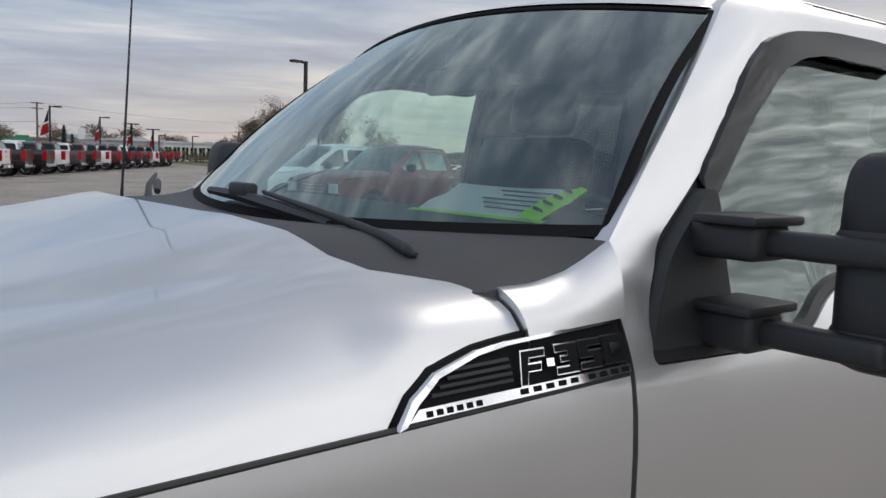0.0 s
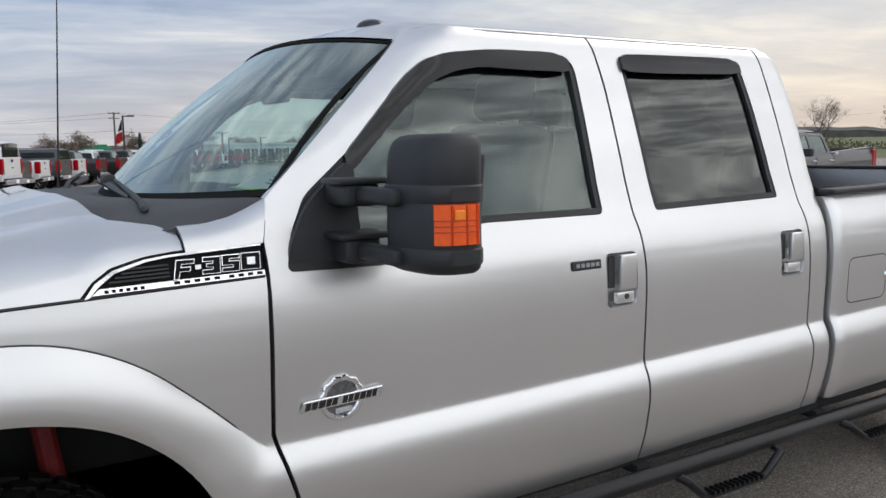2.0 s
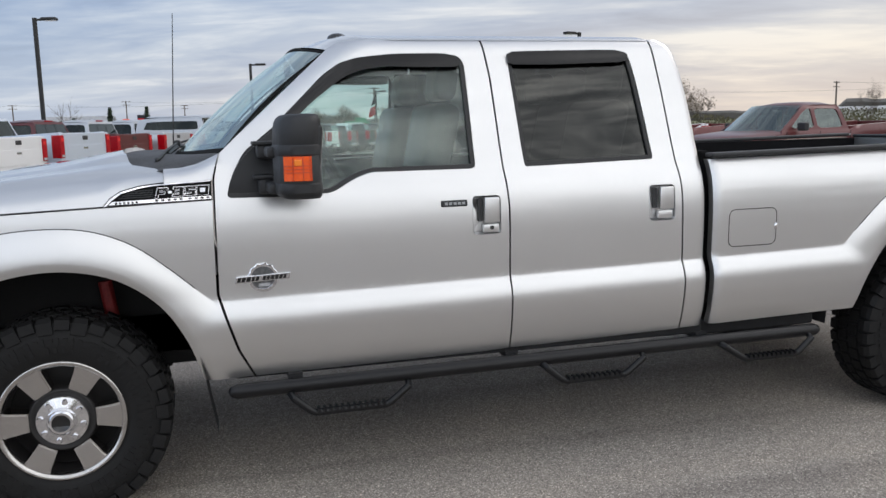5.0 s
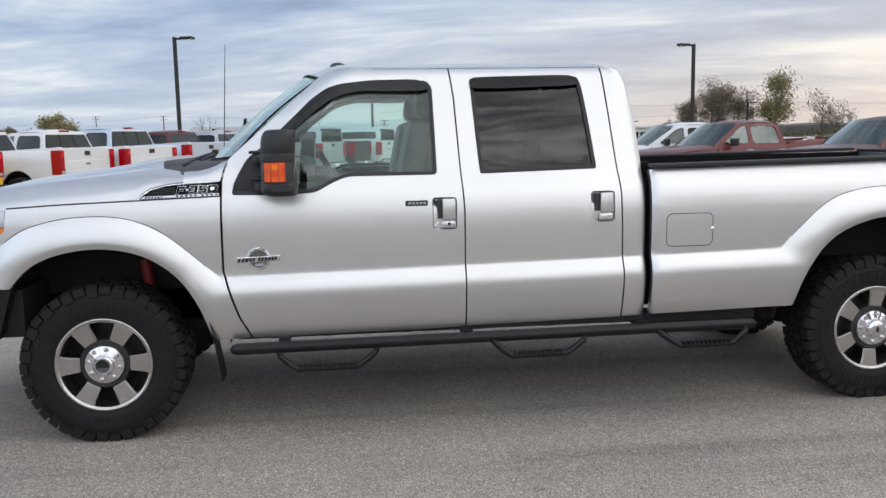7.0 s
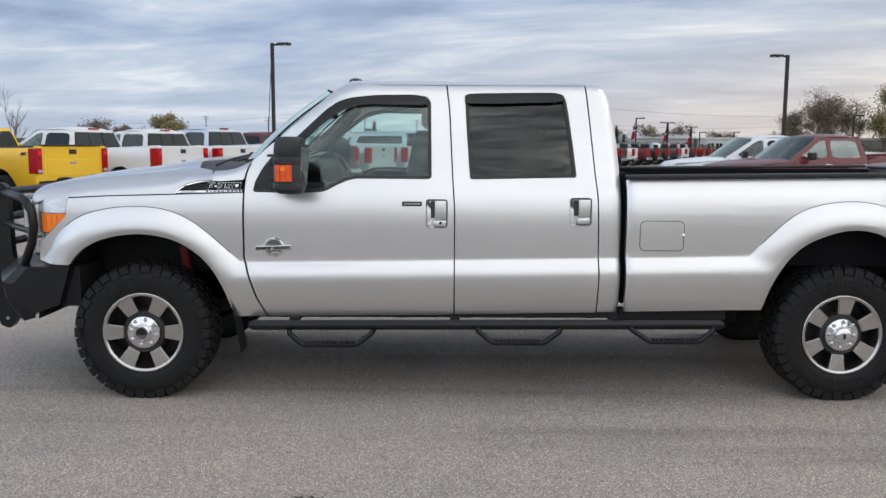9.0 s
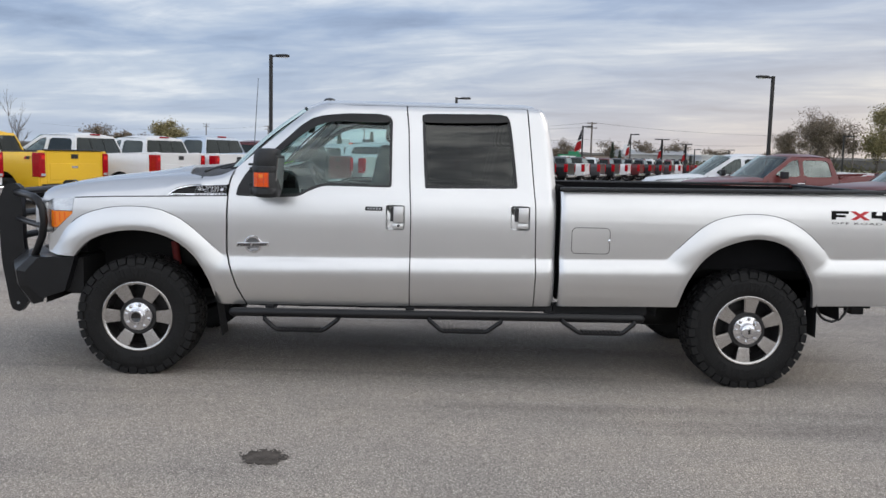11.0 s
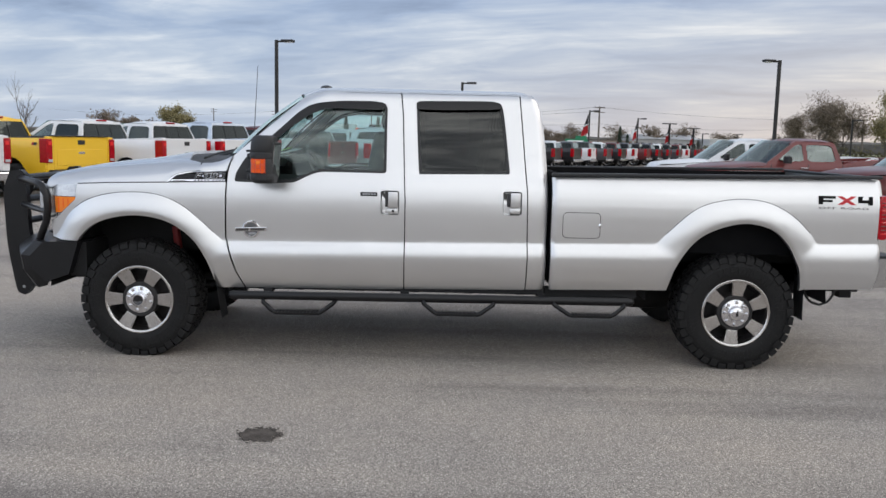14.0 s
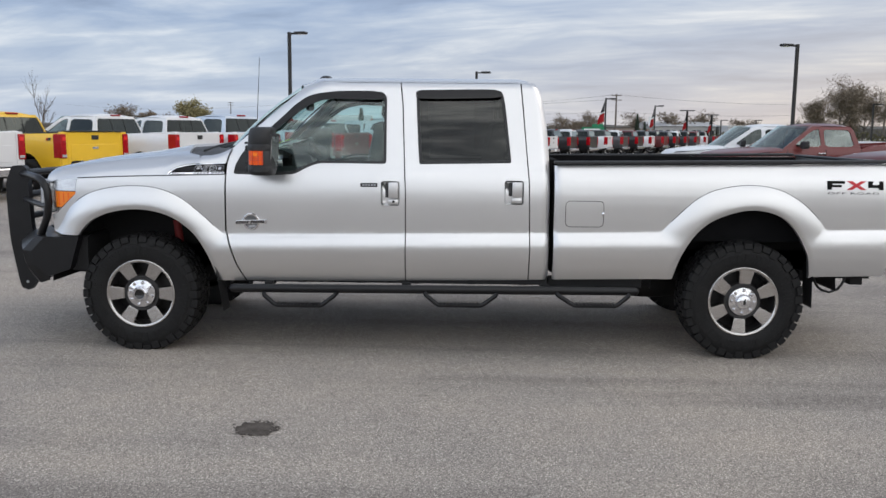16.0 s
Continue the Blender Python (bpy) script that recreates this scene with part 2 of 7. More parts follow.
M = {}
M["silver"] = flake_paint("silver_metallic_paint", (0.71, 0.71, 0.71), 0.95, 0.345)
M["black_plastic"] = material("black_textured_plastic", (0.018, 0.019, 0.021), 0.52, vary=0.2, scale=4, fine_scale=500, bump=0.15)
M["grey_plastic"] = material("weathered_grey_plastic", (0.05, 0.05, 0.052), 0.6, vary=0.2, scale=5, fine_scale=400, bump=0.15)
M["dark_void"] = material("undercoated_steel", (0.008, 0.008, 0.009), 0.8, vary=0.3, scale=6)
M["rubber"] = material("tyre_rubber", (0.0065, 0.0065, 0.007), 0.6, vary=0.35, scale=14, fine_scale=220, bump=0.25, second=(0.014, 0.0135, 0.013), spec=0.24)
M["seal"] = material("black_rubber_seal", (0.012, 0.012, 0.013), 0.45, vary=0.2)
M["chrome"] = material("chrome", (0.80, 0.80, 0.82), 0.08, 1.0, vary=0.04)
M["bumper_chrome"] = material("scuffed_chrome", (0.55, 0.55, 0.56), 0.16, 1.0, vary=0.12, scale=6)
M["machined"] = material("machined_aluminium", (0.56, 0.54, 0.52), 0.22, 1.0, vary=0.06, scale=30)
M["wheel_pocket"] = material("dark_grey_wheel_paint", (0.014, 0.013, 0.013), 0.5, 0.0, vary=0.2)
M["badge_grey"] = material("grey_badge_metal", (0.16, 0.165, 0.17), 0.35, 0.6, vary=0.5, scale=60, fine_scale=200)
M["gloss_black"] = material("gloss_black_trim", (0.010, 0.010, 0.011), 0.12, coat=0.5, vary=0.1)
M["amber"] = material("amber_lens", (0.95, 0.105, 0.003), 0.2, coat=1.0, vary=0.15, scale=40)
M["amber_dark"] = material("dark_amber_rib", (0.55, 0.045, 0.002), 0.3, vary=0.1)
M["amber_light"] = material("bright_amber_reflector", (1.0, 0.24, 0.012), 0.15, coat=1.0, vary=0.1)
M["red_lens"] = material("red_lens", (0.36, 0.004, 0.010), 0.2, coat=0.15, spec=0.3, vary=0.35, scale=22)
M["red_dark"] = material("dark_red_rib", (0.12, 0.002, 0.004), 0.3, vary=0.2)
M["red_bright"] = material("bright_red_bulb_lens", (0.75, 0.02, 0.02), 0.2, coat=0.5, vary=0.2, scale=40)
M["clear_lens"] = material("clear_lamp_lens", (0.55, 0.57, 0.60), 0.1, 0.35, coat=1.0, vary=0.25, scale=25)
M["matte_black"] = material("black_powder_coat", (0.008, 0.008, 0.009), 0.32, spec=0.35, vary=0.2, scale=8, fine_scale=600, bump=0.08)
M["glass_clear"] = pane_glass("green_tinted_glass", (0.78, 0.94, 0.90), mirror=0.085)
M["glass_screen"] = pane_glass("windscreen_glass", (0.76, 0.93, 0.89), mirror=0.13)
M["glass_dark"] = pane_glass("dark_privacy_glass", (0.07, 0.075, 0.08), gloss=(0.98, 1.0, 0.96), mirror=0.05)
M["glass_car"] = pane_glass("dark_car_glass", (0.03, 0.033, 0.036), mirror=0.035)
M["glass_car_clear"] = pane_glass("car_door_glass", (0.30, 0.35, 0.34), mirror=0.10)
M["glass_car_pale"] = pane_glass("pale_mirroring_car_glass", (0.40, 0.44, 0.42), mirror=0.16)
M["visor"] = material("smoked_acrylic", (0.004, 0.004, 0.005), 0.12, vary=0.1, spec=0.4)
M["bed_liner"] = material("black_bed_liner", (0.007, 0.007, 0.008), 0.85, vary=0.25, scale=12, fine_scale=160, bump=0.4, spec=0.15)
M["interior"] = material("charcoal_trim", (0.02, 0.021, 0.022), 0.65, vary=0.2)
M["leather"] = material("black_leather", (0.018, 0.018, 0.019), 0.45, vary=0.2, scale=10)
M["orange"] = material("orange_red_canvas", (0.75, 0.09, 0.03), 0.7, vary=0.12)
M["green_sign"] = material("green_sign_sheet", (0.01, 0.20, 0.09), 0.5, vary=0.08)
M["pale_wall"] = material("pale_metal_cladding", (0.42, 0.42, 0.41), 0.7, vary=0.12, scale=0.6)
M["white_roof"] = material("white_metal_roof", (0.66, 0.67, 0.68), 0.6, vary=0.08, scale=0.5)
M["tan_wall"] = material("tan_block_wall", (0.26, 0.21, 0.165), 0.85, vary=0.15, scale=0.6)
M["flag_red"] = material("red_flag_cloth", (0.50, 0.02, 0.025), 0.8, vary=0.15, scale=2)
M["flag_black"] = material("black_flag_cloth", (0.02, 0.02, 0.028), 0.8, vary=0.15, scale=2)
M["hill"] = material("distant_woods", (0.10, 0.095, 0.085), 1.0, vary=0.35, scale=0.03, fine_scale=0.4)
M["paper"] = material("white_paper", (0.86, 0.87, 0.85), 0.8, vary=0.04)
M["lime"] = material("lime_tag", (0.45, 0.85, 0.05), 0.7, vary=0.05)
M["ink"] = material("black_ink", (0.008, 0.008, 0.008), 0.8, spec=0.15)
M["shock_red"] = material("dusty_red_steel", (0.20, 0.012, 0.012), 0.6, vary=0.3)
M["red_paint"] = material("red_decal", (0.55, 0.02, 0.03), 0.4, vary=0.05)
M["asphalt"] = asphalt_material()
M["oil"] = material("dried_oil", (0.098, 0.086, 0.076), 0.92, vary=0.5, scale=14, fine_scale=190, bump=0.5, spec=0.1)
M["pole"] = material("dark_bronze_pole", (0.02, 0.019, 0.018), 0.5, 0.2, vary=0.2)
M["steel"] = material("galvanised_steel", (0.35, 0.36, 0.37), 0.5, 0.6, vary=0.15)
M["wood_pole"] = material("weathered_wood", (0.13, 0.11, 0.095), 0.9, vary=0.3, scale=3)
M["bark"] = material("grey_brown_bark", (0.11, 0.092, 0.078), 0.95, vary=0.4, scale=3, fine_scale=40, bump=0.5)
M["grass"] = material("late_autumn_grass", (0.10, 0.125, 0.045), 0.95, vary=0.35, scale=0.4, fine_scale=6, second=(0.13, 0.115, 0.055))
M["leaf_brown"] = material("brown_leaves", (0.175, 0.135, 0.098), 0.85, vary=0.4, scale=1.2, second=(0.10, 0.084, 0.062))
M["leaf_olive"] = material("olive_leaves", (0.25, 0.205, 0.095), 0.85, vary=0.4, scale=1.2, second=(0.12, 0.12, 0.06))
M["leaf_rust"] = material("rust_leaves", (0.31, 0.18, 0.07), 0.85, vary=0.4, scale=1.2, second=(0.19, 0.12, 0.06))
M["leaf_green"] = material("dark_evergreen_leaves", (0.035, 0.055, 0.03), 0.85, vary=0.4, scale=1.5)
M["brush"] = material("brown_green_brush", (0.11, 0.095, 0.05), 0.9, vary=0.35, scale=0.5, fine_scale=5, second=(0.065, 0.066, 0.034))
for nm, c, me in (("white", (0.74, 0.75, 0.76), 0.0), ("light_silver", (0.52, 0.54, 0.57), 0.5), ("yellow", (0.85, 0.52, 0.02), 0.0), ("maroon", (0.10, 0.013, 0.014), 0.2), ("red", (0.125, 0.014, 0.013), 0.15), ("charcoal", (0.075, 0.075, 0.08), 0.5), ("black", (0.015, 0.015, 0.017), 0.2), ("ice", (0.56, 0.63, 0.72), 0.4)):
    M["car_" + nm] = flake_paint(nm + "_car_paint", c, me, 0.4, 0.45)


# ---- helpers for building ----
def mesh_of(bm, name, smooth=False, angle=None):
    me = bpy.data.meshes.new(name)
    bm.to_mesh(me)
    bm.free()
    if smooth:
        me.polygons.foreach_set("use_smooth", [True] * len(me.polygons))
        if angle is not None:
            me.set_sharp_from_angle(angle=radians(angle))
    return me


def part(name, bm, mat, parent, label="", smooth=False, angle=35):
    me = mesh_of(bm, name, smooth, angle) if isinstance(bm, bmesh.types.BMesh) else bm
    ob = new(name, me)
    if not me.materials:
        me.materials.append(mat)
    if parent is not None:
        ob.parent = parent
    if label:
        ob["label"] = label
    return ob


def thing(name, label, category, m=None, group="", kind=""):
    e = new(name)
    e.empty_display_size = 0.2
    if m is not None:
        e.matrix_basis = m
    return tagged(e, label, category, group, kind)


def box(bm, x0, x1, y0, y1, z0, z1, bevel=0.0, seg=2, m=None):
    vs = bmesh.ops.create_cube(bm, size=1)["verts"]
    bmesh.ops.transform(bm, verts=vs, matrix=Matrix.Translation(((x0 + x1) / 2, (y0 + y1) / 2, (z0 + z1) / 2)) @ Matrix.Diagonal((x1 - x0, y1 - y0, z1 - z0, 1)))
    if bevel:
        es = list({e for v in vs for e in v.link_edges})
        r = bmesh.ops.bevel(bm, geom=es, offset=bevel, segments=seg, profile=0.5, affect="EDGES")
        vs = list({v for f in r["faces"] for v in f.verts} | {v for v in vs if v.is_valid})
    if m is not None:
        bmesh.ops.transform(bm, verts=[v for v in vs if v.is_valid], matrix=m)
    return vs


def bm_box(*a, **k):
    bm = bmesh.new()
    box(bm, *a, **k)
    return bm


def tube(bm, pts, r, seg=10, caps=True, radii=None):
    """A round tube along points."""
    pts = [Vector(p) for p in pts]
    rings, ref = [], None
    for i, p in enumerate(pts):
        d = (pts[min(i + 1, len(pts) - 1)] - pts[max(i - 1, 0)]).normalized()
        if ref is None:
            ref = Vector((0, 0, 1)) if abs(d.z) < 0.9 else Vector((1, 0, 0))
        u = d.cross(ref).normalized()
        v = u.cross(d).normalized()
        ref = v
        rr = radii[i] if radii else r
        rings.append([bm.verts.new(p + (u * math.cos(a) + v * math.sin(a)) * rr) for a in (2 * math.pi * k / seg for k in range(seg))])
    for a, b in zip(rings, rings[1:]):
        for k in range(seg):
            bm.faces.new((a[k], a[(k + 1) % seg], b[(k + 1) % seg], b[k]))
    if caps:
        bm.faces.new(rings[0][::-1])
        bm.faces.new(rings[-1])


def lathe(bm, profile, seg=48, m=None):
    """Turns (radius, along) pairs about the y axis."""
    rings = []
    for r, y in profile:
        rings.append([bm.verts.new((r * math.cos(2 * math.pi * k / seg), y, r * math.sin(2 * math.pi * k / seg))) for k in range(seg)])
    for a, b in zip(rings, rings[1:]):
        for k in range(seg):
            bm.faces.new((a[k], b[k], b[(k + 1) % seg], a[(k + 1) % seg]))
    if m is not None:
        bmesh.ops.transform(bm, verts=[v for r in rings for v in r], matrix=m)


def loft(bm, rows, closed=False):
    vs = [[bm.verts.new(p) for p in row] for row in rows]
    for a, b in zip(vs, vs[1:]):
        n = len(a)
        for k in range(n if closed else n - 1):
            bm.faces.new((a[k], a[(k + 1) % n], b[(k + 1) % n], b[k]))
    return vs


def prism(bm, outline, y0, y1):
    """An outline in x and z, extruded along y."""
    a = [bm.verts.new((x, y0, z)) for x, z in outline]
    b = [bm.verts.new((x, y1, z)) for x, z in outline]
    n = len(a)
    bm.faces.new(a)
    bm.faces.new(b[::-1])
    for k in range(n):
        bm.faces.new((a[k], b[k], b[(k + 1) % n], a[(k + 1) % n]))
    bmesh.ops.recalc_face_normals(bm, faces=bm.faces[:])


def rounded(outline, cut=0.25, times=2):
    """Rounds the corners of a closed outline."""
    pts = [Vector(p) for p in outline]
    for _ in range(times):
        new_pts = []
        for a, b in zip(pts, pts[1:] + pts[:1]):
            new_pts += [a.lerp(b, cut), a.lerp(b, 1 - cut)]
        pts = new_pts
    return [tuple(p) for p in pts]


def round_rect(x0, x1, z0, z1, r, seg=5):
    out = []
    for cx, cz, a0 in ((x1 - r, z1 - r, 0), (x0 + r, z1 - r, 90), (x0 + r, z0 + r, 180), (x1 - r, z0 + r, 270)):
        out += [(cx + r * math.cos(radians(a0 + 90 * k / seg)), cz + r * math.sin(radians(a0 + 90 * k / seg))) for k in range(seg + 1)]
    return out


def dense(outline, step):
    out = []
    for a, b in zip(outline, outline[1:] + outline[:1]):
        n = max(1, int(math.dist(a, b) / step))
        out += [(a[0] + (b[0] - a[0]) * k / n, a[1] + (b[1] - a[1]) * k / n) for k in range(n)]
    return out


def inside(p, poly):
    x, z = p
    hit = False
    for (x0, z0), (x1, z1) in zip(poly, poly[1:] + poly[:1]):
        if (z0 > z) != (z1 > z) and x < x0 + (z - z0) / (z1 - z0) * (x1 - x0):
            hit = not hit
    return hit


def far_from(p, pts, d):
    return all((p[0] - q[0]) ** 2 + (p[1] - q[1]) ** 2 > d * d for q in pts)


def shrink(outline, d):
    """Moves a closed outline inwards by d."""
    n = len(outline)
    area = sum(outline[i][0] * outline[(i + 1) % n][1] - outline[(i + 1) % n][0] * outline[i][1] for i in range(n))
    s = 1 if area > 0 else -1
    out = []
    for i in range(n):
        a, b, c = Vector(outline[i - 1]), Vector(outline[i]), Vector(outline[(i + 1) % n])
        t0, t1 = (b - a), (c - b)
        if t0.length < 1e-6 or t1.length < 1e-6:
            continue
        t0.normalize()
        t1.normalize()
        nrm = Vector((-(t0.y + t1.y), t0.x + t1.x)) * s
        if nrm.length < 1e-6:
            continue
        nrm.normalize()
        k = max(0.5, nrm.dot(Vector((-t0.y, t0.x)) * s))
        q = b + nrm * d / k
        out.append((q.x, q.y))
    return out


from mathutils.geometry import delaunay_2d_cdt


def sheet(outline, wfn, rows=(), dx=0.05, step=0.03, holes=(), side=-1, flange=0.02, lift=0.0, extra=(), skip=None):
    """A curved panel: an outline in x and z laid on the half-width wfn(x, z), on the side given, with its edges turned in."""
    outline = dense(outline, step)
    holes = [dense(h, step) for h in holes]
    pts, edges, loops = [], [], []
    for lp in (outline, *holes):
        s = len(pts)
        pts += lp
        loop = list(range(s, len(pts)))
        loops.append(loop)
        edges += list(zip(loop, loop[1:] + loop[:1]))
    rim = list(pts)
    xs = [p[0] for p in outline]
    zs = [p[1] for p in outline]
    rows = [z for z in rows if min(zs) < z < max(zs)] or list(np.arange(min(zs) + dx, max(zs), dx))
    for j, z in enumerate(rows):
        x = min(xs) + dx * (0.5 if j % 2 else 0.25)
        near = [q for q in rim if abs(q[1] - z) < 0.03]
        while x < max(xs):
            if (skip is None or not skip(x, z)) and inside((x, z), outline) and not any(inside((x, z), h) for h in holes) and far_from((x, z), near, 0.009):
                pts.append((x, z))
            x += dx
    pts += [p for p in extra if inside(p, outline) and not any(inside(p, h) for h in holes) and far_from(p, rim, 0.009)]
    vco, _, tri, *_ = delaunay_2d_cdt([Vector(p) for p in pts], edges, loops, 2, 1e-6)
    bm = bmesh.new()
    vs = [bm.verts.new((p.x, side * (wfn(p.x, p.y) + lift), p.y)) for p in vco]
    for f in tri:
        f = list(f)
        a, b, c = (vco[i] for i in f[:3])
        if ((b - a).cross(c - a) > 0) == (side > 0):
            f.reverse()
        try:
            bm.faces.new([vs[i] for i in f])
        except ValueError:
            pass
    if flange:
        rimedges = [e for e in bm.edges if len(e.link_faces) == 1]
        for e in rimedges:
            a, b = e.verts
            f0 = e.link_faces[0]
            order = [lp.vert for lp in f0.loops]
            i = order.index(a)
            if order[(i + 1) % len(order)] is not b:
                a, b = b, a
            va, vb = bm.verts.new(a.co), bm.verts.new(b.co)
            vc, vd = bm.verts.new(b.co + Vector((0, -side * flange, 0))), bm.verts.new(a.co + Vector((0, -side * flange, 0)))
            bm.faces.new((vb, va, vd, vc))
    lone = [v for v in bm.verts if not v.link_faces]
    bmesh.ops.delete(bm, geom=lone, context="VERTS")
    return bm


def smooth_table(knots, width, step=0.002):
    k = sorted(knots)
    zs = np.arange(k[0][0], k[-1][0] + step, step)
    ws = np.interp(zs, [p[0] for p in k], [p[1] for p in k])
    n = max(1, int(width / step))
    ker = np.hanning(2 * n + 3)
    ker /= ker.sum()
    ws = np.convolve(np.pad(ws, n + 1, mode="edge"), ker, "valid")
    return zs, ws


def face_out(bm, centre):
    """Turns every face away from a point inside."""
    c = Vector(centre)
    bm.normal_update()
    bmesh.ops.reverse_faces(bm, faces=[f for f in bm.faces if f.normal.dot(f.calc_center_median() - c) < 0])


def text_part(name, body, size, m, mat, parent, depth=0.002, label="", stretch=1.0):
    """Raised lettering as a mesh; its plane is x, y of m, starting at the origin."""
    cu = bpy.data.curves.new(name, "FONT")
    cu.body, cu.size, cu.extrude, cu.space_character = body, size, depth / 2, 1.15
    tmp = bpy.data.objects.new(name, cu)
    me = bpy.data.meshes.new_from_object(tmp)
    bpy.data.objects.remove(tmp)
    bpy.data.curves.remove(cu)
    me.transform(m @ Matrix.Diagonal((stretch, 1, 1, 1)))
    return part(name, me, mat, parent, label)


# ---- ground ----
def build_ground():
    bm = bmesh.new()
    bmesh.ops.create_grid(bm, x_segments=60, y_segments=60, size=1500)
    g = part("ground", bm, M["asphalt"], None)
    tagged(g, "worn light grey asphalt of a car lot", "ground", kind="structure")
    bm = bmesh.new()
    rng = random.Random(4)

    def blot(cx, cy, rx, ry, n, z):
        ring = []
        for k in range(n):
            a = 2 * math.pi * k / n
            r = 1 + 0.30 * noise.noise((math.cos(a) * 2.2 + cx * 9, math.sin(a) * 2.2, 3)) + rng.uniform(-0.12, 0.12)
            ring.append(bm.verts.new((cx + rx * r * math.cos(a), cy + ry * r * math.sin(a), z)))
        bm.faces.new(ring)
    blot(1.240, -2.570, 0.100, 0.098, 44, 0.004)
    for k in range(150):
        a, d = rng.uniform(0, 2 * math.pi), 0.088 + abs(rng.gauss(0, 0.022))
        r = rng.uniform(0.002, 0.011)
        blot(1.240 + d * 1.05 * math.cos(a), -2.570 + d * math.sin(a), r, r * 0.9, 6, 0.0042 + 0.00001 * k)
    tagged(part("oil_stain", bm, M["oil"], None), "small dark dried oil stain on the asphalt", "stain", kind="stuff")


build_ground()

# ---- the silver pickup ----
# x runs from the front axle to the tail, y across (left side negative), z up
WB = 4.38
PROFILE = smooth_table([(0.40, 0.850), (0.50, 0.898), (0.56, 0.922), (0.64, 0.948), (0.74, 0.966), (0.82, 0.972), (0.90, 0.972), (1.00, 0.977), (1.11, 0.981), (1.18, 0.980), (1.24, 0.975), (1.29, 0.966), (1.335, 0.950), (1.372, 0.930), (1.40, 0.920), (1.485, 0.894), (1.56, 0.876), (1.70, 0.838), (1.80, 0.808), (1.895, 0.777), (1.93, 0.762), (1.955, 0.744), (1.975, 0.722), (1.995, 0.69), (2.05, 0.66)], 0.011)
FLARE_F_OUT = [(-0.62, 0.87), (-0.563, 0.942), (-0.49, 1.046), (-0.365, 1.142), (-0.201, 1.195), (-0.018, 1.212), (0.164, 1.196), (0.325, 1.13), (0.466, 1.019), (0.587, 0.905), (0.70, 0.80), (0.80, 0.60)]
FLARE_F_IN = [(-0.45, 0.78), (-0.428, 0.85), (-0.315, 0.963), (-0.151, 1.028), (0.052, 1.045), (0.253, 0.997), (0.413, 0.878), (0.513, 0.717), (0.572, 0.53)]
FLARE_R_OUT = [(3.60, 0.70), (3.767, 0.918), (3.881, 1.042), (4.02, 1.166), (4.161, 1.23), (4.36, 1.259), (4.549, 1.239), (4.70, 1.17), (4.83, 1.064), (4.924, 0.944), (5.05, 0.70)]
FLARE_R_IN = [(3.86, 0.58), (3.912, 0.755), (4.023, 0.928), (4.162, 1.028), (4.376, 1.086), (4.573, 1.05), (4.702, 0.944), (4.786, 0.799), (4.811, 0.726), (4.83, 0.60)]


def spline(pts, n=6):
    """A smooth curve through points."""
    P = [Vector(q) for q in pts]
    out = []
    for i in range(len(P) - 1):
        a, b, c, d = P[max(i - 1, 0)], P[i], P[i + 1], P[min(i + 2, len(P) - 1)]
        for k in range(n):
            t = k / n
            q = 0.5 * ((2 * b) + (c - a) * t + (2 * a - 5 * b + 4 * c - d) * t * t + (3 * b - a - 3 * c + d) * t ** 3)
            out.append((q.x, q.y))
    return out + [pts[-1]]


FLARE_F_OUT, FLARE_F_IN, FLARE_R_OUT, FLARE_R_IN = spline(FLARE_F_OUT), spline(FLARE_F_IN), spline(FLARE_R_OUT), spline(FLARE_R_IN)


def polar(points, cx, cz):
    out = sorted((math.atan2(z - cz, x - cx), math.hypot(x - cx, z - cz)) for x, z in points)
    return [p[0] for p in out], [p[1] for p in out]


POL = {0.0: (polar(FLARE_F_OUT, 0.0, 0.42), polar(FLARE_F_IN, 0.0, 0.42)), WB: (polar(FLARE_R_OUT, WB, 0.42), polar(FLARE_R_IN, WB, 0.42))}


def flare_u(x, z, cx):
    """0 at the crease of the arch flare, 1 at its lip; and the radii there."""
    po, pi = POL[cx]
    a = math.atan2(z - 0.42, x - cx)
    ro, ri = float(np.interp(a, *po)), float(np.interp(a, *pi))
    return (ro - math.hypot(x - cx, z - 0.42)) / max(0.05, ro - ri)


def crease(x):
    """Height of the body crease, rising towards the tail."""
    return 0.858 + 0.0105 * x + 0.00135 * x * x


def half_width(x, z):
    """Half width of the body at x, z: the upper side, and below the crease and inside the flares one swelling."""
    w = float(np.interp(z, *PROFILE))
    if z < 1.36:
        low = (crease(x) - z) / 0.12
        arch = -9.0
        for cx in POL:
            if z > 0.45 and math.hypot(x - cx, z - 0.42) < 1.2:
                arch = max(arch, flare_u(x, z, cx))
        h = max(0.14 - abs(low - arch), 0) / 0.14
        d = max(low, arch) + h * h * 0.035
        if d > 0:
            k = min(1, max(0, (z - 0.84) / 0.24)) if arch > 0 else 0
            k = k * k * (3 - 2 * k)
            t = min(1, d)
            w += (0.034 + 0.007 * k) * (1 - (1 - t) ** 2.3) - 0.008 * max(0, min(1, arch) - 0.86) / 0.14
    if x < -0.30:
        w -= 0.62 * (-0.30 - x) ** 2
    return w


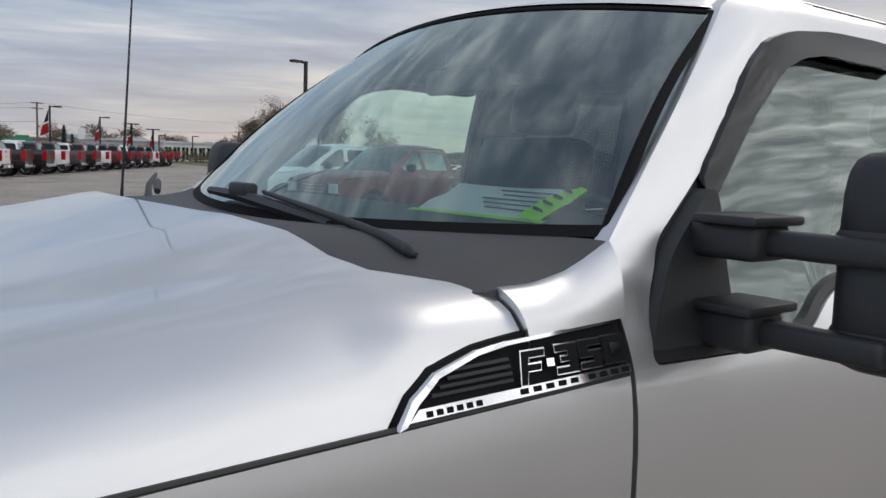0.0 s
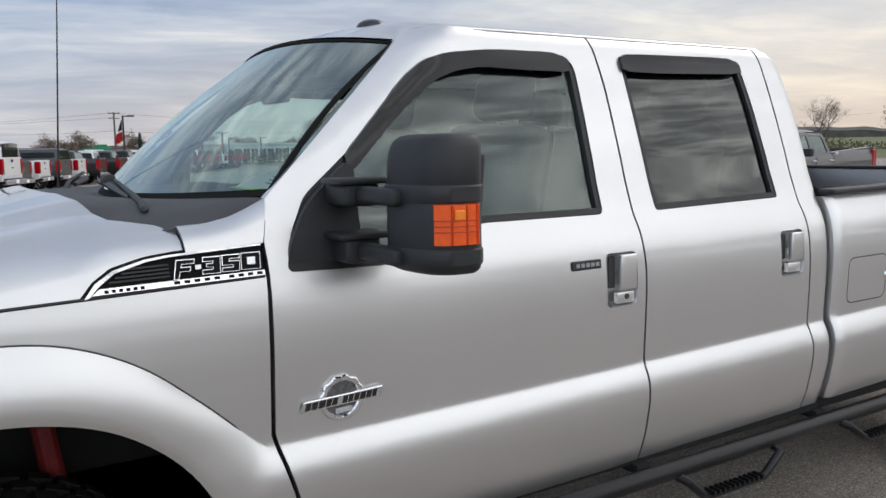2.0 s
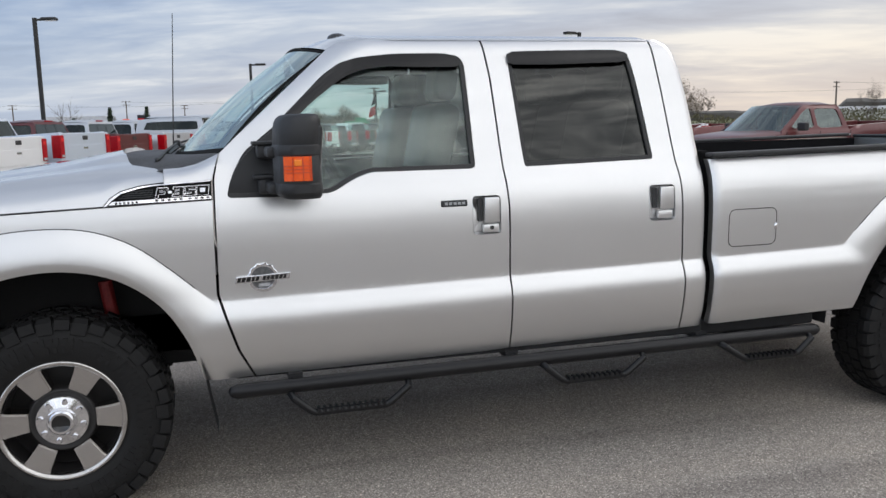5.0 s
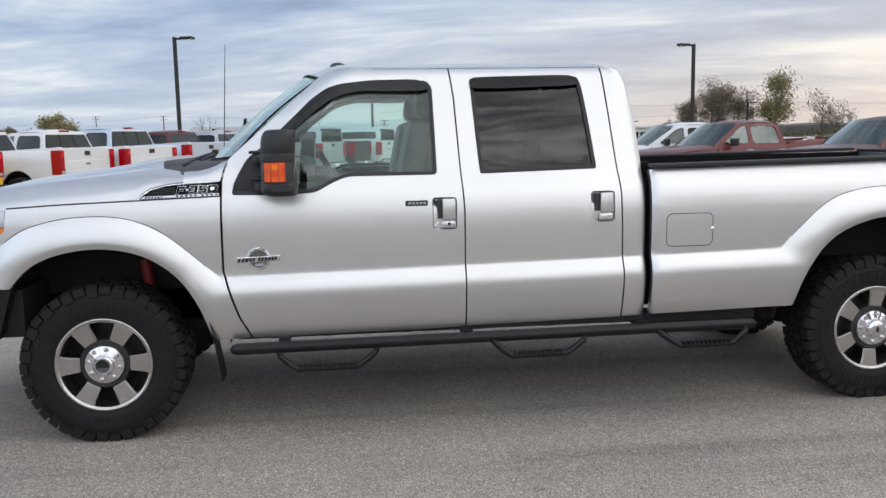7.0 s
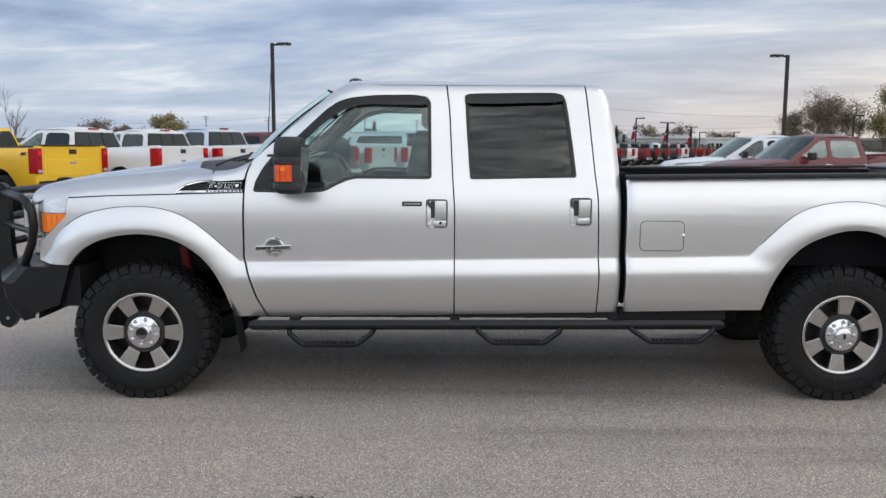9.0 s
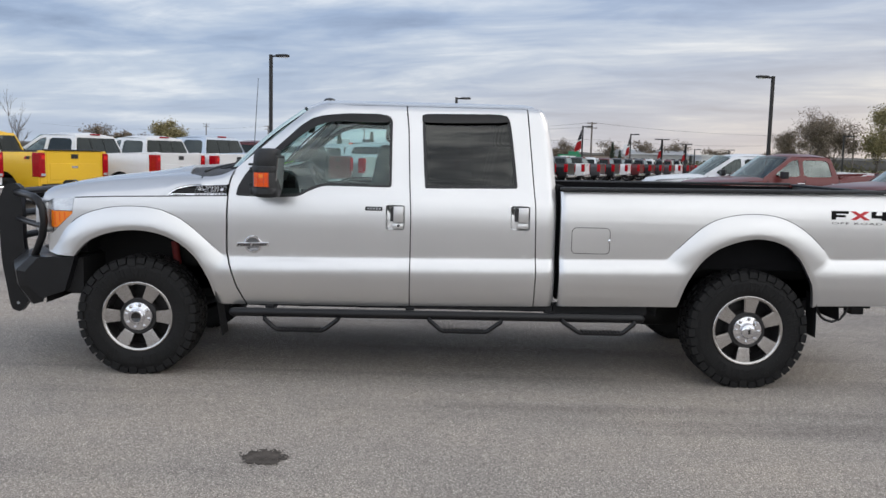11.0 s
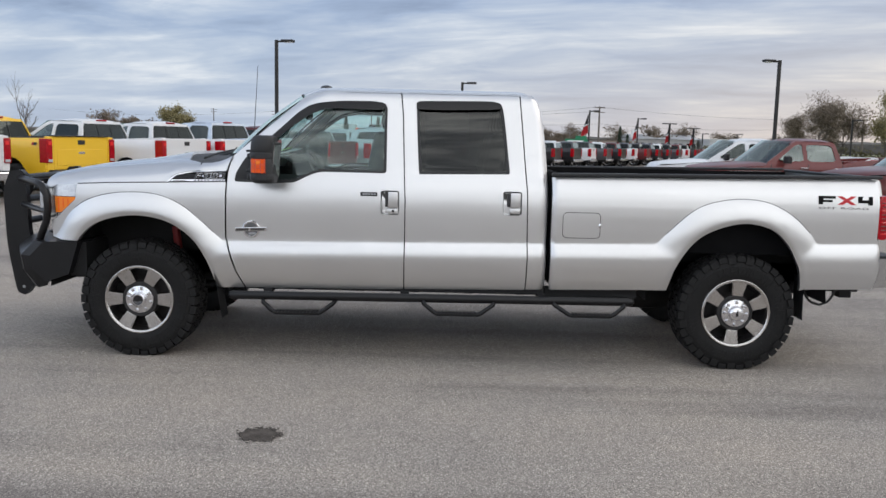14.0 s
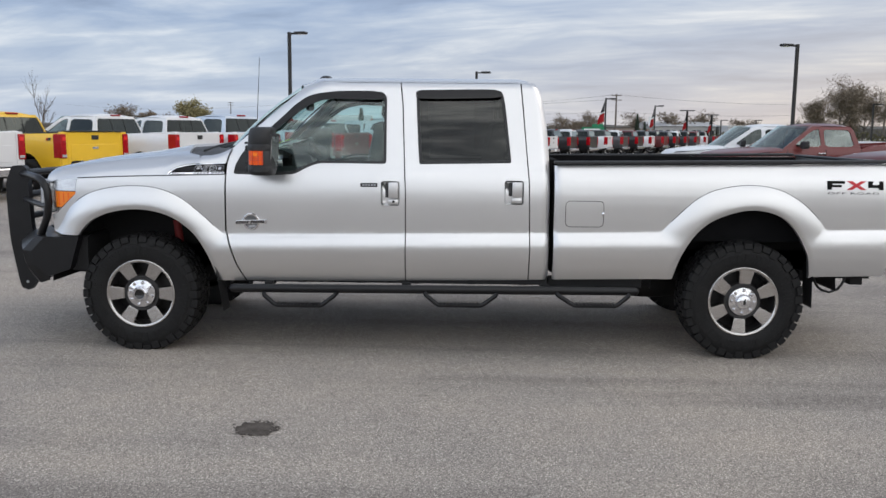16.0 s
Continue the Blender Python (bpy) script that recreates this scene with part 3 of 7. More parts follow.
def flare_points(cx):
    """Rings of points that follow the flare, so that its crease stays crisp."""
    out = []
    po, pi = POL[cx]
    for u in (-0.10, -0.062, -0.045, -0.028, -0.012, -0.001, 0.012, 0.03, 0.065, 0.11, 0.17, 0.25, 0.34, 0.44, 0.55, 0.66, 0.77, 0.86, 0.94):
        for k in range(-14, 200, 2):
            a = radians(k + 0.5)
            ro, ri = float(np.interp(a, *po)), float(np.interp(a, *pi))
            r = ro - u * (ro - ri)
            x, z = cx + r * math.cos(a), 0.42 + r * math.sin(a)
            if u > 0 or z > crease(x) + 0.012:
                out.append((x, z))
    return out


def crease_points(x0, x1, step=0.04):
    """Rows of points along the body crease, outside the flares."""
    out = []
    for j, o in enumerate((0.012, 0.005, 0.001, -0.003, -0.009, -0.018, -0.030, -0.045, -0.062, -0.082, -0.105, -0.13, -0.155)):
        for x in np.arange(x0 + (step / 2 if j % 2 else 0), x1, step):
            z = crease(x) + o
            if all(math.hypot(x - cx, z - 0.42) > 1.2 or flare_u(x, z, cx) < -0.01 for cx in POL):
                out.append((float(x), z))
    return out


def near_crease(x, z):
    return -0.165 < z - crease(x) < 0.017


def near_flare(x, z):
    return near_crease(x, z) or any(math.hypot(x - cx, z - 0.42) < 1.1 and flare_u(x, z, cx) > -0.13 for cx in POL)


A_LINE = ((0.684, 1.485), (1.182, 1.930))


def cab_width(x, z):
    w = half_width(x, z)
    if z > 1.45:
        (x0, z0), (x1, z1) = A_LINE
        L = math.hypot(x1 - x0, z1 - z0)
        d = ((x - x0) * (z1 - z0) - (z - z0) * (x1 - x0)) / L
        t = min(1, max(0, (z - z0) / (z1 - z0)))
        if d < 0.11:
            w -= (0.02 + 0.040 * t) * (1 - max(0, d) / 0.11) ** 2
    return w


ROWS_LOW = [0.50, 0.54, 0.58, 0.62, 0.66, 0.70, 0.74, 0.77, 0.80, 0.815, 0.83, 0.843, 0.856, 0.868, 0.878, 0.887, 0.90, 0.92, 0.95, 0.99, 1.03, 1.07, 1.11, 1.15, 1.19, 1.22, 1.25, 1.275, 1.295, 1.315, 1.33, 1.345, 1.36, 1.375, 1.39]
ROWS_ALL = ROWS_LOW + [1.41, 1.45, 1.49, 1.53, 1.57, 1.61, 1.65, 1.70, 1.75, 1.80, 1.84, 1.87, 1.895, 1.91, 1.92, 1.93, 1.94, 1.95, 1.957, 1.965]
ROWS_FINE = list(np.arange(0.48, 1.40, 0.018))

WIN_FRONT = [(0.704, 1.303), (0.735, 1.40), (0.785, 1.488), (0.959, 1.625), (1.127, 1.767), (1.264, 1.850), (1.42, 1.886), (1.765, 1.899), (1.797, 1.862), (1.803, 1.384), (1.32, 1.385), (1.235, 1.355), (1.15, 1.306), (0.972, 1.297)]
WIN_FRONT = rounded(dense(WIN_FRONT, 0.05), 0.25, 2)
WIN_REAR = rounded([(2.008, 1.85), (2.018, 1.897), (2.075, 1.904), (2.56, 1.914), (2.62, 1.912), (2.645, 1.86), (2.696, 1.42), (2.692, 1.396), (2.66, 1.396), (2.07, 1.384), (2.042, 1.384), (2.036, 1.41)], 0.2, 2)

HANDLES = [round_rect(1.767, 1.902, 1.088, 1.264, 0.02), round_rect(2.648, 2.786, 1.104, 1.276, 0.02)]
FUEL = round_rect(3.083, 3.357, 0.950, 1.138, 0.035)

truck = thing("pickup_truck", "silver crew cab pickup truck with lifted suspension on asphalt", "pickup truck")


def both_sides(name, make, mat, parent=truck, label="", smooth=True, angle=40):
    obs = []
    for side in (-1, 1):
        obs.append(part(name, make(side), mat, parent, label, smooth, angle))
    return obs


def cab_edge(z):
    """Where the cab ends at the back, by height."""
    return float(np.interp(z, [0.5, 1.2, 1.42, 1.605, 1.745, 1.85, 1.907, 1.94, 1.965, 1.978], [2.978, 2.976, 2.970, 2.956, 2.940, 2.923, 2.906, 2.892, 2.870, 2.845]))


def build_sides():
    fender = [(-0.425, 1.262), (-0.17, 1.275), (0.215, 1.286), (0.649, 1.299), (0.645, 1.20), (0.641, 0.90), (0.664, 0.818), (0.714, 0.654), (0.775, 0.53), (0.60, 0.525)]
    fender += [p for p in FLARE_F_IN[:0:-1] if p[0] > 0 or p[1] > 0.850] + [(-0.56, 0.852), (-0.64, 0.87), (-0.645, 0.99), (-0.60, 1.008), (-0.44, 1.15)]
    both_sides("front_fender", lambda s: sheet(fender, half_width, ROWS_FINE, 0.028, 0.02, side=s, flange=0.05, extra=flare_points(0.0) + crease_points(-0.6, 0.7), skip=near_flare), M["silver"])
    # upper side of the cowl, between bonnet and door
    door1 = [(0.787, 0.53), (0.726, 0.654), (0.676, 0.818), (0.653, 0.90), (0.657, 1.207), (0.661, 1.38), (0.683, 1.482), (0.76, 1.553), (1.182, 1.930), (1.225, 1.955), (1.29, 1.971), (1.889, 1.974), (1.909, 1.80), (1.929, 1.38), (1.940, 1.20), (1.940, 0.545), (1.80, 0.538)]
    front = both_sides("front_door", lambda s: sheet(door1, cab_width, ROWS_ALL, 0.05, 0.025, [WIN_FRONT, HANDLES[0]], s, 0.03, extra=crease_points(0.6, 1.95), skip=near_crease), M["silver"])
    door2 = [(1.898, 1.974), (1.918, 1.80), (1.937, 1.38), (1.948, 1.20), (1.948, 0.545), (2.40, 0.552), (2.826, 0.560), (2.830, 0.80), (2.820, 1.256), (2.808, 1.40), (2.758, 1.974)]
    rear = both_sides("rear_door", lambda s: sheet(door2, half_width, ROWS_ALL, 0.05, 0.025, [WIN_REAR, HANDLES[1]], s, 0.03, extra=crease_points(1.93, 2.84), skip=near_crease), M["silver"])

    def corner_w(x, z):
        edge = cab_edge(z)
        return half_width(x, z) - 0.05 * max(0, 1 - (edge - x) / 0.05) ** 2
    corner = [(2.767, 1.974), (2.816, 1.40), (2.828, 1.256), (2.838, 0.80), (2.834, 0.562), (2.972, 0.565), (2.976, 1.20)] + [(cab_edge(z), z) for z in (1.42, 1.605, 1.745, 1.85, 1.907, 1.94, 1.96, 1.973)]
    both_sides("cab_corner", lambda s: sheet(corner, corner_w, ROWS_ALL, 0.02, 0.02, side=s, flange=0.06, extra=crease_points(2.82, 2.98, 0.02), skip=near_crease), M["silver"])

    def bed_w(x, z):
        return half_width(x, z) - 0.045 * max(0, 1 - (x - 3.005) / 0.03) ** 2 * 0.4 - 0.06 * max(0, 1 - (5.40 - x) / 0.05) ** 2
    bed = [(3.005, 0.566), (3.005, 1.384), (5.36, 1.415), (5.398, 1.38), (5.402, 1.31), (5.352, 1.300), (5.352, 0.985), (5.405, 0.98), (5.40, 0.85), (5.34, 0.625), (4.845, 0.612)] + FLARE_R_IN[::-1] + [(3.70, 0.58)]
    both_sides("bed_side", lambda s: sheet(bed, bed_w, ROWS_FINE, 0.03, 0.02, [FUEL] if s < 0 else [], s, 0.04, extra=flare_points(WB) + crease_points(3.0, 5.4), skip=near_flare), M["silver"])
    # the dark the concave flare crease shows, drawn as a thin grey tube
    for line in (FLARE_F_OUT, FLARE_R_OUT):
        for s in (-1, 1):
            pts = [(x, s * (half_width(x, z) - 0.0008), z) for x, z in line if z > crease(x) + 0.015 and x > -0.50]
            bm = bmesh.new()
            tube(bm, pts, 0.0028, 6, radii=[0.0008] * 3 + [0.0028] * (len(pts) - 6) + [0.0008] * 3)
            part("flare_crease_shade", bm, M["grey_plastic"], truck, "shade of the arch flare crease drawn as a dark line")
    # window seals, panes
    for pane_list, win, wfn, mat, lab in ((front, WIN_FRONT, cab_width, M["glass_clear"], "lightly tinted door glass"), (rear, WIN_REAR, half_width, M["glass_dark"], "dark privacy glass")):
        for s, door in zip((-1, 1), pane_list):
            inner = shrink(win, 0.020)
            part("window_seal", sheet(shrink(win, 0.002), wfn, (), 0.2, 0.03, [inner], s, 0.02, -0.004), M["seal"], door, "black rubber window seal", True)
            pane = part("window_pane", sheet(shrink(win, 0.008), wfn, (), 0.08, 0.04, side=s, flange=0, lift=-0.017), mat, door, lab, True)
            pane.visible_shadow = False
    return front, rear


FRONT_DOORS, REAR_DOORS = build_sides()


def hood_edge(x):
    return float(np.interp(x, [-0.78, -0.60, -0.17, 0.215, 0.225, 0.25, 0.292, 0.365, 0.42, 0.46], [1.185, 1.245, 1.275, 1.285, 1.289, 1.322, 1.349, 1.367, 1.373, 1.376]))


def hood_rear(y):
    return float(np.interp(abs(y), [0, 0.30, 0.50, 0.62, 0.70, 0.755, 0.86, 0.95], [0.245, 0.252, 0.280, 0.302, 0.316, 0.330, 0.455, 0.460]))


def hood_half(x):
    return half_width(max(x, -0.72), max(1.27, hood_edge(x))) - 0.005


def hood_z(x, y):
    e = hood_half(x)
    t = min(1.0, abs(y) / e)
    top = float(np.interp(x, [-0.80, -0.74, -0.69, -0.60, -0.5, -0.25, 0.05, 0.32, 0.50], [1.22, 1.295, 1.325, 1.345, 1.362, 1.392, 1.418, 1.437, 1.437]))
    base = hood_edge(x)
    if t > 0.72:
        k = (t - 0.72) / 0.28
        z = base + (top - base) * max(0, 1 - k ** 2.4) ** float(np.interp(x, [0.0, 0.3], [0.8, 0.58]))
    else:
        z = top
    dome = float(np.interp(abs(y), [0, 0.40, 0.56, 0.66], [1, 0.96, 0.55, 0]))
    fade = float(np.interp(x, [-0.76, -0.45, 0.1], [0.0, 0.6, 1.0]))
    u = max(0.0, min(1.0, (0.83 - abs(y)) / 0.30))
    rise = 0.027 * float(np.interp(x, [-0.05, 0.10, 0.25], [0.0, 0.35, 1.0])) * u * u * (3 - 2 * u)
    return z + rise + 0.034 * dome * fade + 0.008 * (1 - (abs(y) / 0.95) ** 2)


def build_hood():
    bm = bmesh.new()
    rows = []
    for i in range(45):
        f = i / 44
        row = []
        for j in range(81):
            t = -1 + 2 * j / 80
            t = math.copysign(abs(t) ** 0.8, t)
            xr = hood_rear(0.95 * t)
            x = -0.775 + (xr + 0.775) * f ** 1.15
            x += 0.075 * (1 - f) * (abs(t) ** 2.5)
            y = hood_half(x) * t
            row.append((x, y, hood_z(x, y)))
        rows.append(row)
    # turned-down rear lip and front lip
    rows.append([(x + 0.006, y, z - 0.03) for x, y, z in rows[-1]])
    rows.insert(0, [(x - 0.004, y, z - 0.05) for x, y, z in rows[0]])
    loft(bm, rows)
    bmesh.ops.recalc_face_normals(bm, faces=bm.faces[:])
    part("bonnet", bm, M["silver"], truck, "", True, 60)
    for s in (-1, 1):
        bm = bmesh.new()
        tube(bm, [(x, s * (half_width(x, z) + 0.0005), z) for x, z in ((x, float(np.interp(x, [-0.425, -0.17, 0.215, 0.649], [1.264, 1.277, 1.288, 1.301]))) for x in np.linspace(-0.42, 0.645, 40))], 0.0042, 6)
        part("bonnet_seal", bm, M["seal"], truck, "black bonnet shut line")


build_hood()


def screen_pt(u, v):
    """The windscreen: u from -1 (left) to 1, v from 0 (base) to 1 (top)."""
    xb, zb, yb = 0.70 - 0.225 * (1 - u * u), 1.487 - 0.030 * (1 - u * u), 0.855 * u
    xt, zt, yt = 1.175 - 0.10 * (1 - u * u), 1.917 + 0.055 * (1 - u * u), 0.695 * u
    b = 0.018 * math.sin(math.pi * v)
    return (xb + (xt - xb) * v - b, yb + (yt - yb) * v, zb + (zt - zb) * v + b)


def roof_z(x, y):
    t = min(1, abs(y) / 0.715)
    z = 1.977 + 0.029 * (1 - t ** 5) + 0.013 * (1 - t ** 2)
    z += 0.004 * max(0, 1 - ((x - 1.95) / 0.95) ** 2) * (1 - t ** 2)
    return z


def build_cab_top():
    bm = bmesh.new()
    rows = []
    for i in range(33):
        f = i / 32
        row = []
        for j in range(41):
            u = -1 + 2 * j / 40
            sx = screen_pt(u * 0.98, 1.0)
            yr = 0.715 * math.copysign(1 - (1 - abs(u)) ** 1.35, u)
            x0, z0 = sx[0] + 0.006, sx[2]
            x = x0 + (2.875 - 0.03 * u ** 4 - x0) * f
            blend = min(1, f / 0.10)
            blend = blend * blend * (3 - 2 * blend)
            y = sx[1] * 1.0 * (1 - blend) + yr * blend
            z = (z0 + 0.010) * (1 - blend) + roof_z(x, yr) * blend
            z -= 0.035 * max(0, (f - 0.93) / 0.07) ** 2
            row.append((x, y, z))
        # the rail laps over the upper edge of the doors
        for side, at in ((-1, 0), (1, len(row))):
            ex, ey, ez = row[0] if side < 0 else row[-1]
            k = min(1, max(0, (f - 0.06) / 0.12))
            lap = (half_width(ex, 1.966) + 0.0025) * k + (abs(ey) + 0.004) * (1 - k)
            row.insert(at if side < 0 else len(row), (ex, side * lap, (1.966 if f < 0.95 else ez - 0.010) * k + (ez - 0.006) * (1 - k)))
        rows.append(row)
    loft(bm, rows)
    bmesh.ops.recalc_face_normals(bm, faces=bm.faces[:])
    part("roof", bm, M["silver"], truck, "", True, 60)
    # back of the cab with its window
    bm = bmesh.new()
    rows = []
    for z in (0.60, 0.95, 1.20, 1.40, 1.56, 1.71, 1.85, 1.92, 1.955, 1.974):
        x = cab_edge(z) - 0.006
        w = half_width(2.9, z) - 0.045
        rows.append([(x, w * t, z) for t in np.linspace(-1, 1, 15)])
    vs = loft(bm, rows)
    drop = [f for f in bm.faces if 1.41 < f.calc_center_median().z < 1.86 and abs(f.calc_center_median().y) < 0.66]
    bmesh.ops.delete(bm, geom=drop, context="FACES")
    back = part("cab_back", bm, M["silver"], truck, "", True)
    bm = bmesh.new()
    loft(bm, [[(cab_edge(z) - 0.012, 0.72 * t, z) for t in np.linspace(-1, 1, 9)] for z in (1.39, 1.6, 1.75, 1.88)])
    face_out(bm, (2.0, 0, 1.6))
    part("rear_window", bm, M["glass_dark"], back, "dark rear glass", True).visible_shadow = False
    # windscreen with a black border
    bm = bmesh.new()
    loft(bm, [[screen_pt(-1 + 2 * j / 32, i / 14) for j in range(33)] for i in range(15)])
    face_out(bm, (1.6, 0, 1.2))
    scr = part("windscreen", bm, M["glass_screen"], truck, "windscreen reflecting the clouds", True)
    scr.visible_shadow = False
    bm = bmesh.new()
    n = 40
    def ring(du, dv0, dv1, off):
        out = []
        for u, v in [(-1 + 2 * k / n, 0) for k in range(n)] + [(1, k / n) for k in range(n)] + [(1 - 2 * k / n, 1) for k in range(n)] + [(-1, 1 - k / n) for k in range(n)]:
            p = Vector(screen_pt(max(-1 + du, min(1 - du, u)) if du >= 0 else u * (1 - du), max(dv0, min(1 - dv1, v))))
            out.append(p + Vector((-0.7, 0, 0.7)) * off)
        return out
    loft(bm, [ring(-0.008, -0.0, -0.0, -0.004), ring(0.0, 0.0, 0.0, 0.005), ring(0.012, 0.040, 0.012, 0.003), ring(0.013, 0.041, 0.013, -0.004)], closed=True)
    part("windscreen_border", bm, M["ink"], scr, "black windscreen border", False)
    # cowl panel in dark plastic; its outer edge follows one curve with the painted corner
    def cowl_edge(f):
        return Vector((0.46 + 0.224 * f, 0.875 + 0.003 * f, float(np.interp(f, [0, 0.29, 0.57, 0.76, 1], [1.426, 1.428, 1.441, 1.458, 1.484]))))
    bm = bmesh.new()
    rows = []
    for i in range(11):
        f = i / 10
        row = []
        for j in range(61):
            t = -1 + 2 * j / 60
            at = abs(t)
            a = Vector((hood_rear(0.875 * t) - 0.02, 0.875 * at, 0))
            k = min(1, max(0, (0.875 * at - 0.82) / 0.055))
            a.z = (hood_z(a.x, a.y) - 0.018) * (1 - k) + 1.420 * k
            b = Vector(screen_pt(at, 0.02)) + Vector((-0.004, 0, -0.004))
            p = a.lerp(b, f)
            p.z += 0.008 * math.sin(math.pi * f)
            p = p.lerp(cowl_edge(f), at ** 10)
            row.append((p.x, p.y if t > 0 else -p.y, p.z))
        rows.append(row)
    rows.insert(0, [(x - 0.004, y, z - 0.06) for x, y, z in rows[0]])
    loft(bm, rows)
    bmesh.ops.recalc_face_normals(bm, faces=bm.faces[:])
    part("cowl_panel", bm, M["grey_plastic"], truck, "dark grey plastic cowl panel", True, 50)
    # painted corner between cowl, bonnet and door
    for s in (-1, 1):
        bm = bmesh.new()
        rows = []
        for i in range(13):
            f = i / 12
            x = 0.462 + 0.190 * f
            low = Vector((x, s * (half_width(x, 1.345) - 0.003), 1.370 + 0.010 * f))
            top = cowl_edge(f)
            top.y *= s
            top.z += 0.003
            mid = (low + top) / 2 + Vector((0, s * 0.020, 0.014))
            row = []
            for k in range(9):
                t = k / 8
                row.append(low * (1 - t) ** 2 + mid * 2 * t * (1 - t) + top * t * t)
            row.append(top + Vector((0, -s * 0.012, -0.004)))
            row.append(top + Vector((0, -s * 0.014, -0.04)))
            rows.append(row)
        rows.insert(0, [p + Vector((0.004, 0, -0.03)) for p in rows[0]])
        loft(bm, rows)
        bmesh.ops.recalc_face_normals(bm, faces=bm.faces[:])
        part("cowl_corner", bm, M["silver"], truck, "", True, 60)


build_cab_top()


def tyre_mesh(radius, width, rim):
    """The carcass of an off-road tyre, its axis along y, outer face at y = 0."""
    bm = bmesh.new()
    w = width
    prof = [(rim - 0.012, 0.030), (rim + 0.004, 0.012), (rim + 0.03, 0.002), (rim + 0.08, -0.004), (radius - 0.075, 0.0), (radius - 0.045, 0.010), (radius - 0.024, 0.022), (radius - 0.014, 0.045), (radius - 0.012, w / 2), (radius - 0.014, w - 0.045), (radius - 0.03, w - 0.015), (rim + 0.08, w), (rim, w - 0.02)]
    lathe(bm, prof, 76)
    bmesh.ops.recalc_face_normals(bm, faces=bm.faces[:])
    for k in range(76):
        m = Matrix.Rotation(2 * math.pi * (k + 0.5) / 76, 4, "Y")
        if k % 2:
            box(bm, radius - 0.112, radius - 0.080, -0.0065, 0.006, -0.0035, 0.0035, m=m)
        else:
            box(bm, radius - 0.096, radius - 0.082, -0.0065, 0.006, -0.009, 0.009, m=m)
    for k in range(64):
        if k % 32 in (3, 4, 14, 19, 20, 30):
            continue
        box(bm, rim + 0.040, rim + 0.066, -0.005, 0.004, -0.008, 0.008 - 0.004 * (k % 3), m=Matrix.Rotation(2 * math.pi * k / 64, 4, "Y"))
    return mesh_of(bm, "tyre", True, 32)


def tread_meshes(radius, w, lugs):
    """The tread blocks of one pitch: long and short shoulder blocks, centre blocks, inner shoulder."""
    da = math.pi / lugs
    out = []
    for y0, y1, side, long in ((-0.002, 0.062, 1, 0.016), (-0.002, 0.062, 1, 0.034), (0.075, 0.135, 0, 0), (0.148, 0.20, 0, 0), (w - 0.062, w + 0.002, 2, 0.04)):
        bm = bmesh.new()
        half = radius * da * 0.80
        if side == 1:
            ring = [(radius, y0 + 0.024), (radius, y1), (radius - 0.028, y1), (radius - long - 0.035, y0 + 0.008), (radius - long - 0.03, y0 - 0.003), (radius - long * 0.5, y0 + 0.001)]
        elif side == 2:
            ring = [(radius, y0), (radius, y1 - 0.02), (radius - long, y1), (radius - 0.03, y0)]
        else:
            ring = [(radius, y0), (radius, y1), (radius - 0.02, y1), (radius - 0.02, y0)]
        fa = [bm.verts.new((r, y, -half * (0.9 if i < 2 else 1))) for i, (r, y) in enumerate(ring)]
        fb = [bm.verts.new((r, y, half * (0.9 if i < 2 else 1))) for i, (r, y) in enumerate(ring)]
        n = len(ring)
        bm.faces.new(fa)
        bm.faces.new(fb[::-1])
        for i in range(n):
            bm.faces.new((fa[i], fb[i], fb[(i + 1) % n], fa[(i + 1) % n]))
        bmesh.ops.recalc_face_normals(bm, faces=bm.faces[:])
        out.append(mesh_of(bm, "tread_block"))
    return out


def rim_meshes(R, spokes):
    """Barrel, spokes and cap of an alloy wheel, axis y, outer face near y = 0.02."""
    barrel = bmesh.new()
    lathe(barrel, [(R + 0.004, 0.014), (R + 0.002, 0.006), (R - 0.004, 0.004), (R - 0.016, 0.010), (R - 0.019, 0.014), (R - 0.024, 0.030)], 72)
    dark = bmesh.new()
    lathe(dark, [(R - 0.024, 0.028), (R - 0.032, 0.12), (R - 0.03, 0.22)], 60)
    lathe(dark, [(R - 0.03, 0.125), (0.15, 0.115), (0.135, 0.060), (0.129, 0.028), (0.122, 0.026), (0.10, 0.040)], 60)
    bm = bmesh.new()
    hw_o, hw_i = 0.049, 0.038
    ro, ri = R - 0.010, 0.128
    top = [(ri, -hw_i), (ro - 0.035, -hw_o), (ro - 0.012, -hw_o - 0.006), (ro, -hw_o - 0.018), (ro, hw_o + 0.018), (ro - 0.012, hw_o + 0.006), (ro - 0.035, hw_o), (ri, hw_i)]
    a = [bm.verts.new((r, 0.024 if r < 0.15 else 0.014, t)) for r, t in top]
    b = [bm.verts.new((r + (0.006 if r < 0.15 else 0), 0.085, t * 1.12)) for r, t in top]
    bm.faces.new(a)
    n = len(top)
    for i in range(n):
        bm.faces.new((a[i], b[i], b[(i + 1) % n], a[(i + 1) % n]))
    bmesh.ops.recalc_face_normals(bm, faces=bm.faces[:])
    bmesh.ops.bevel(bm, geom=[e for e in bm.edges if all(v.co.y < 0.05 for v in e.verts)], offset=0.006, segments=2, affect="EDGES")
    return mesh_of(barrel, "rim_lip", True), mesh_of(dark, "rim_barrel", True), mesh_of(bm, "spoke", True, 30)


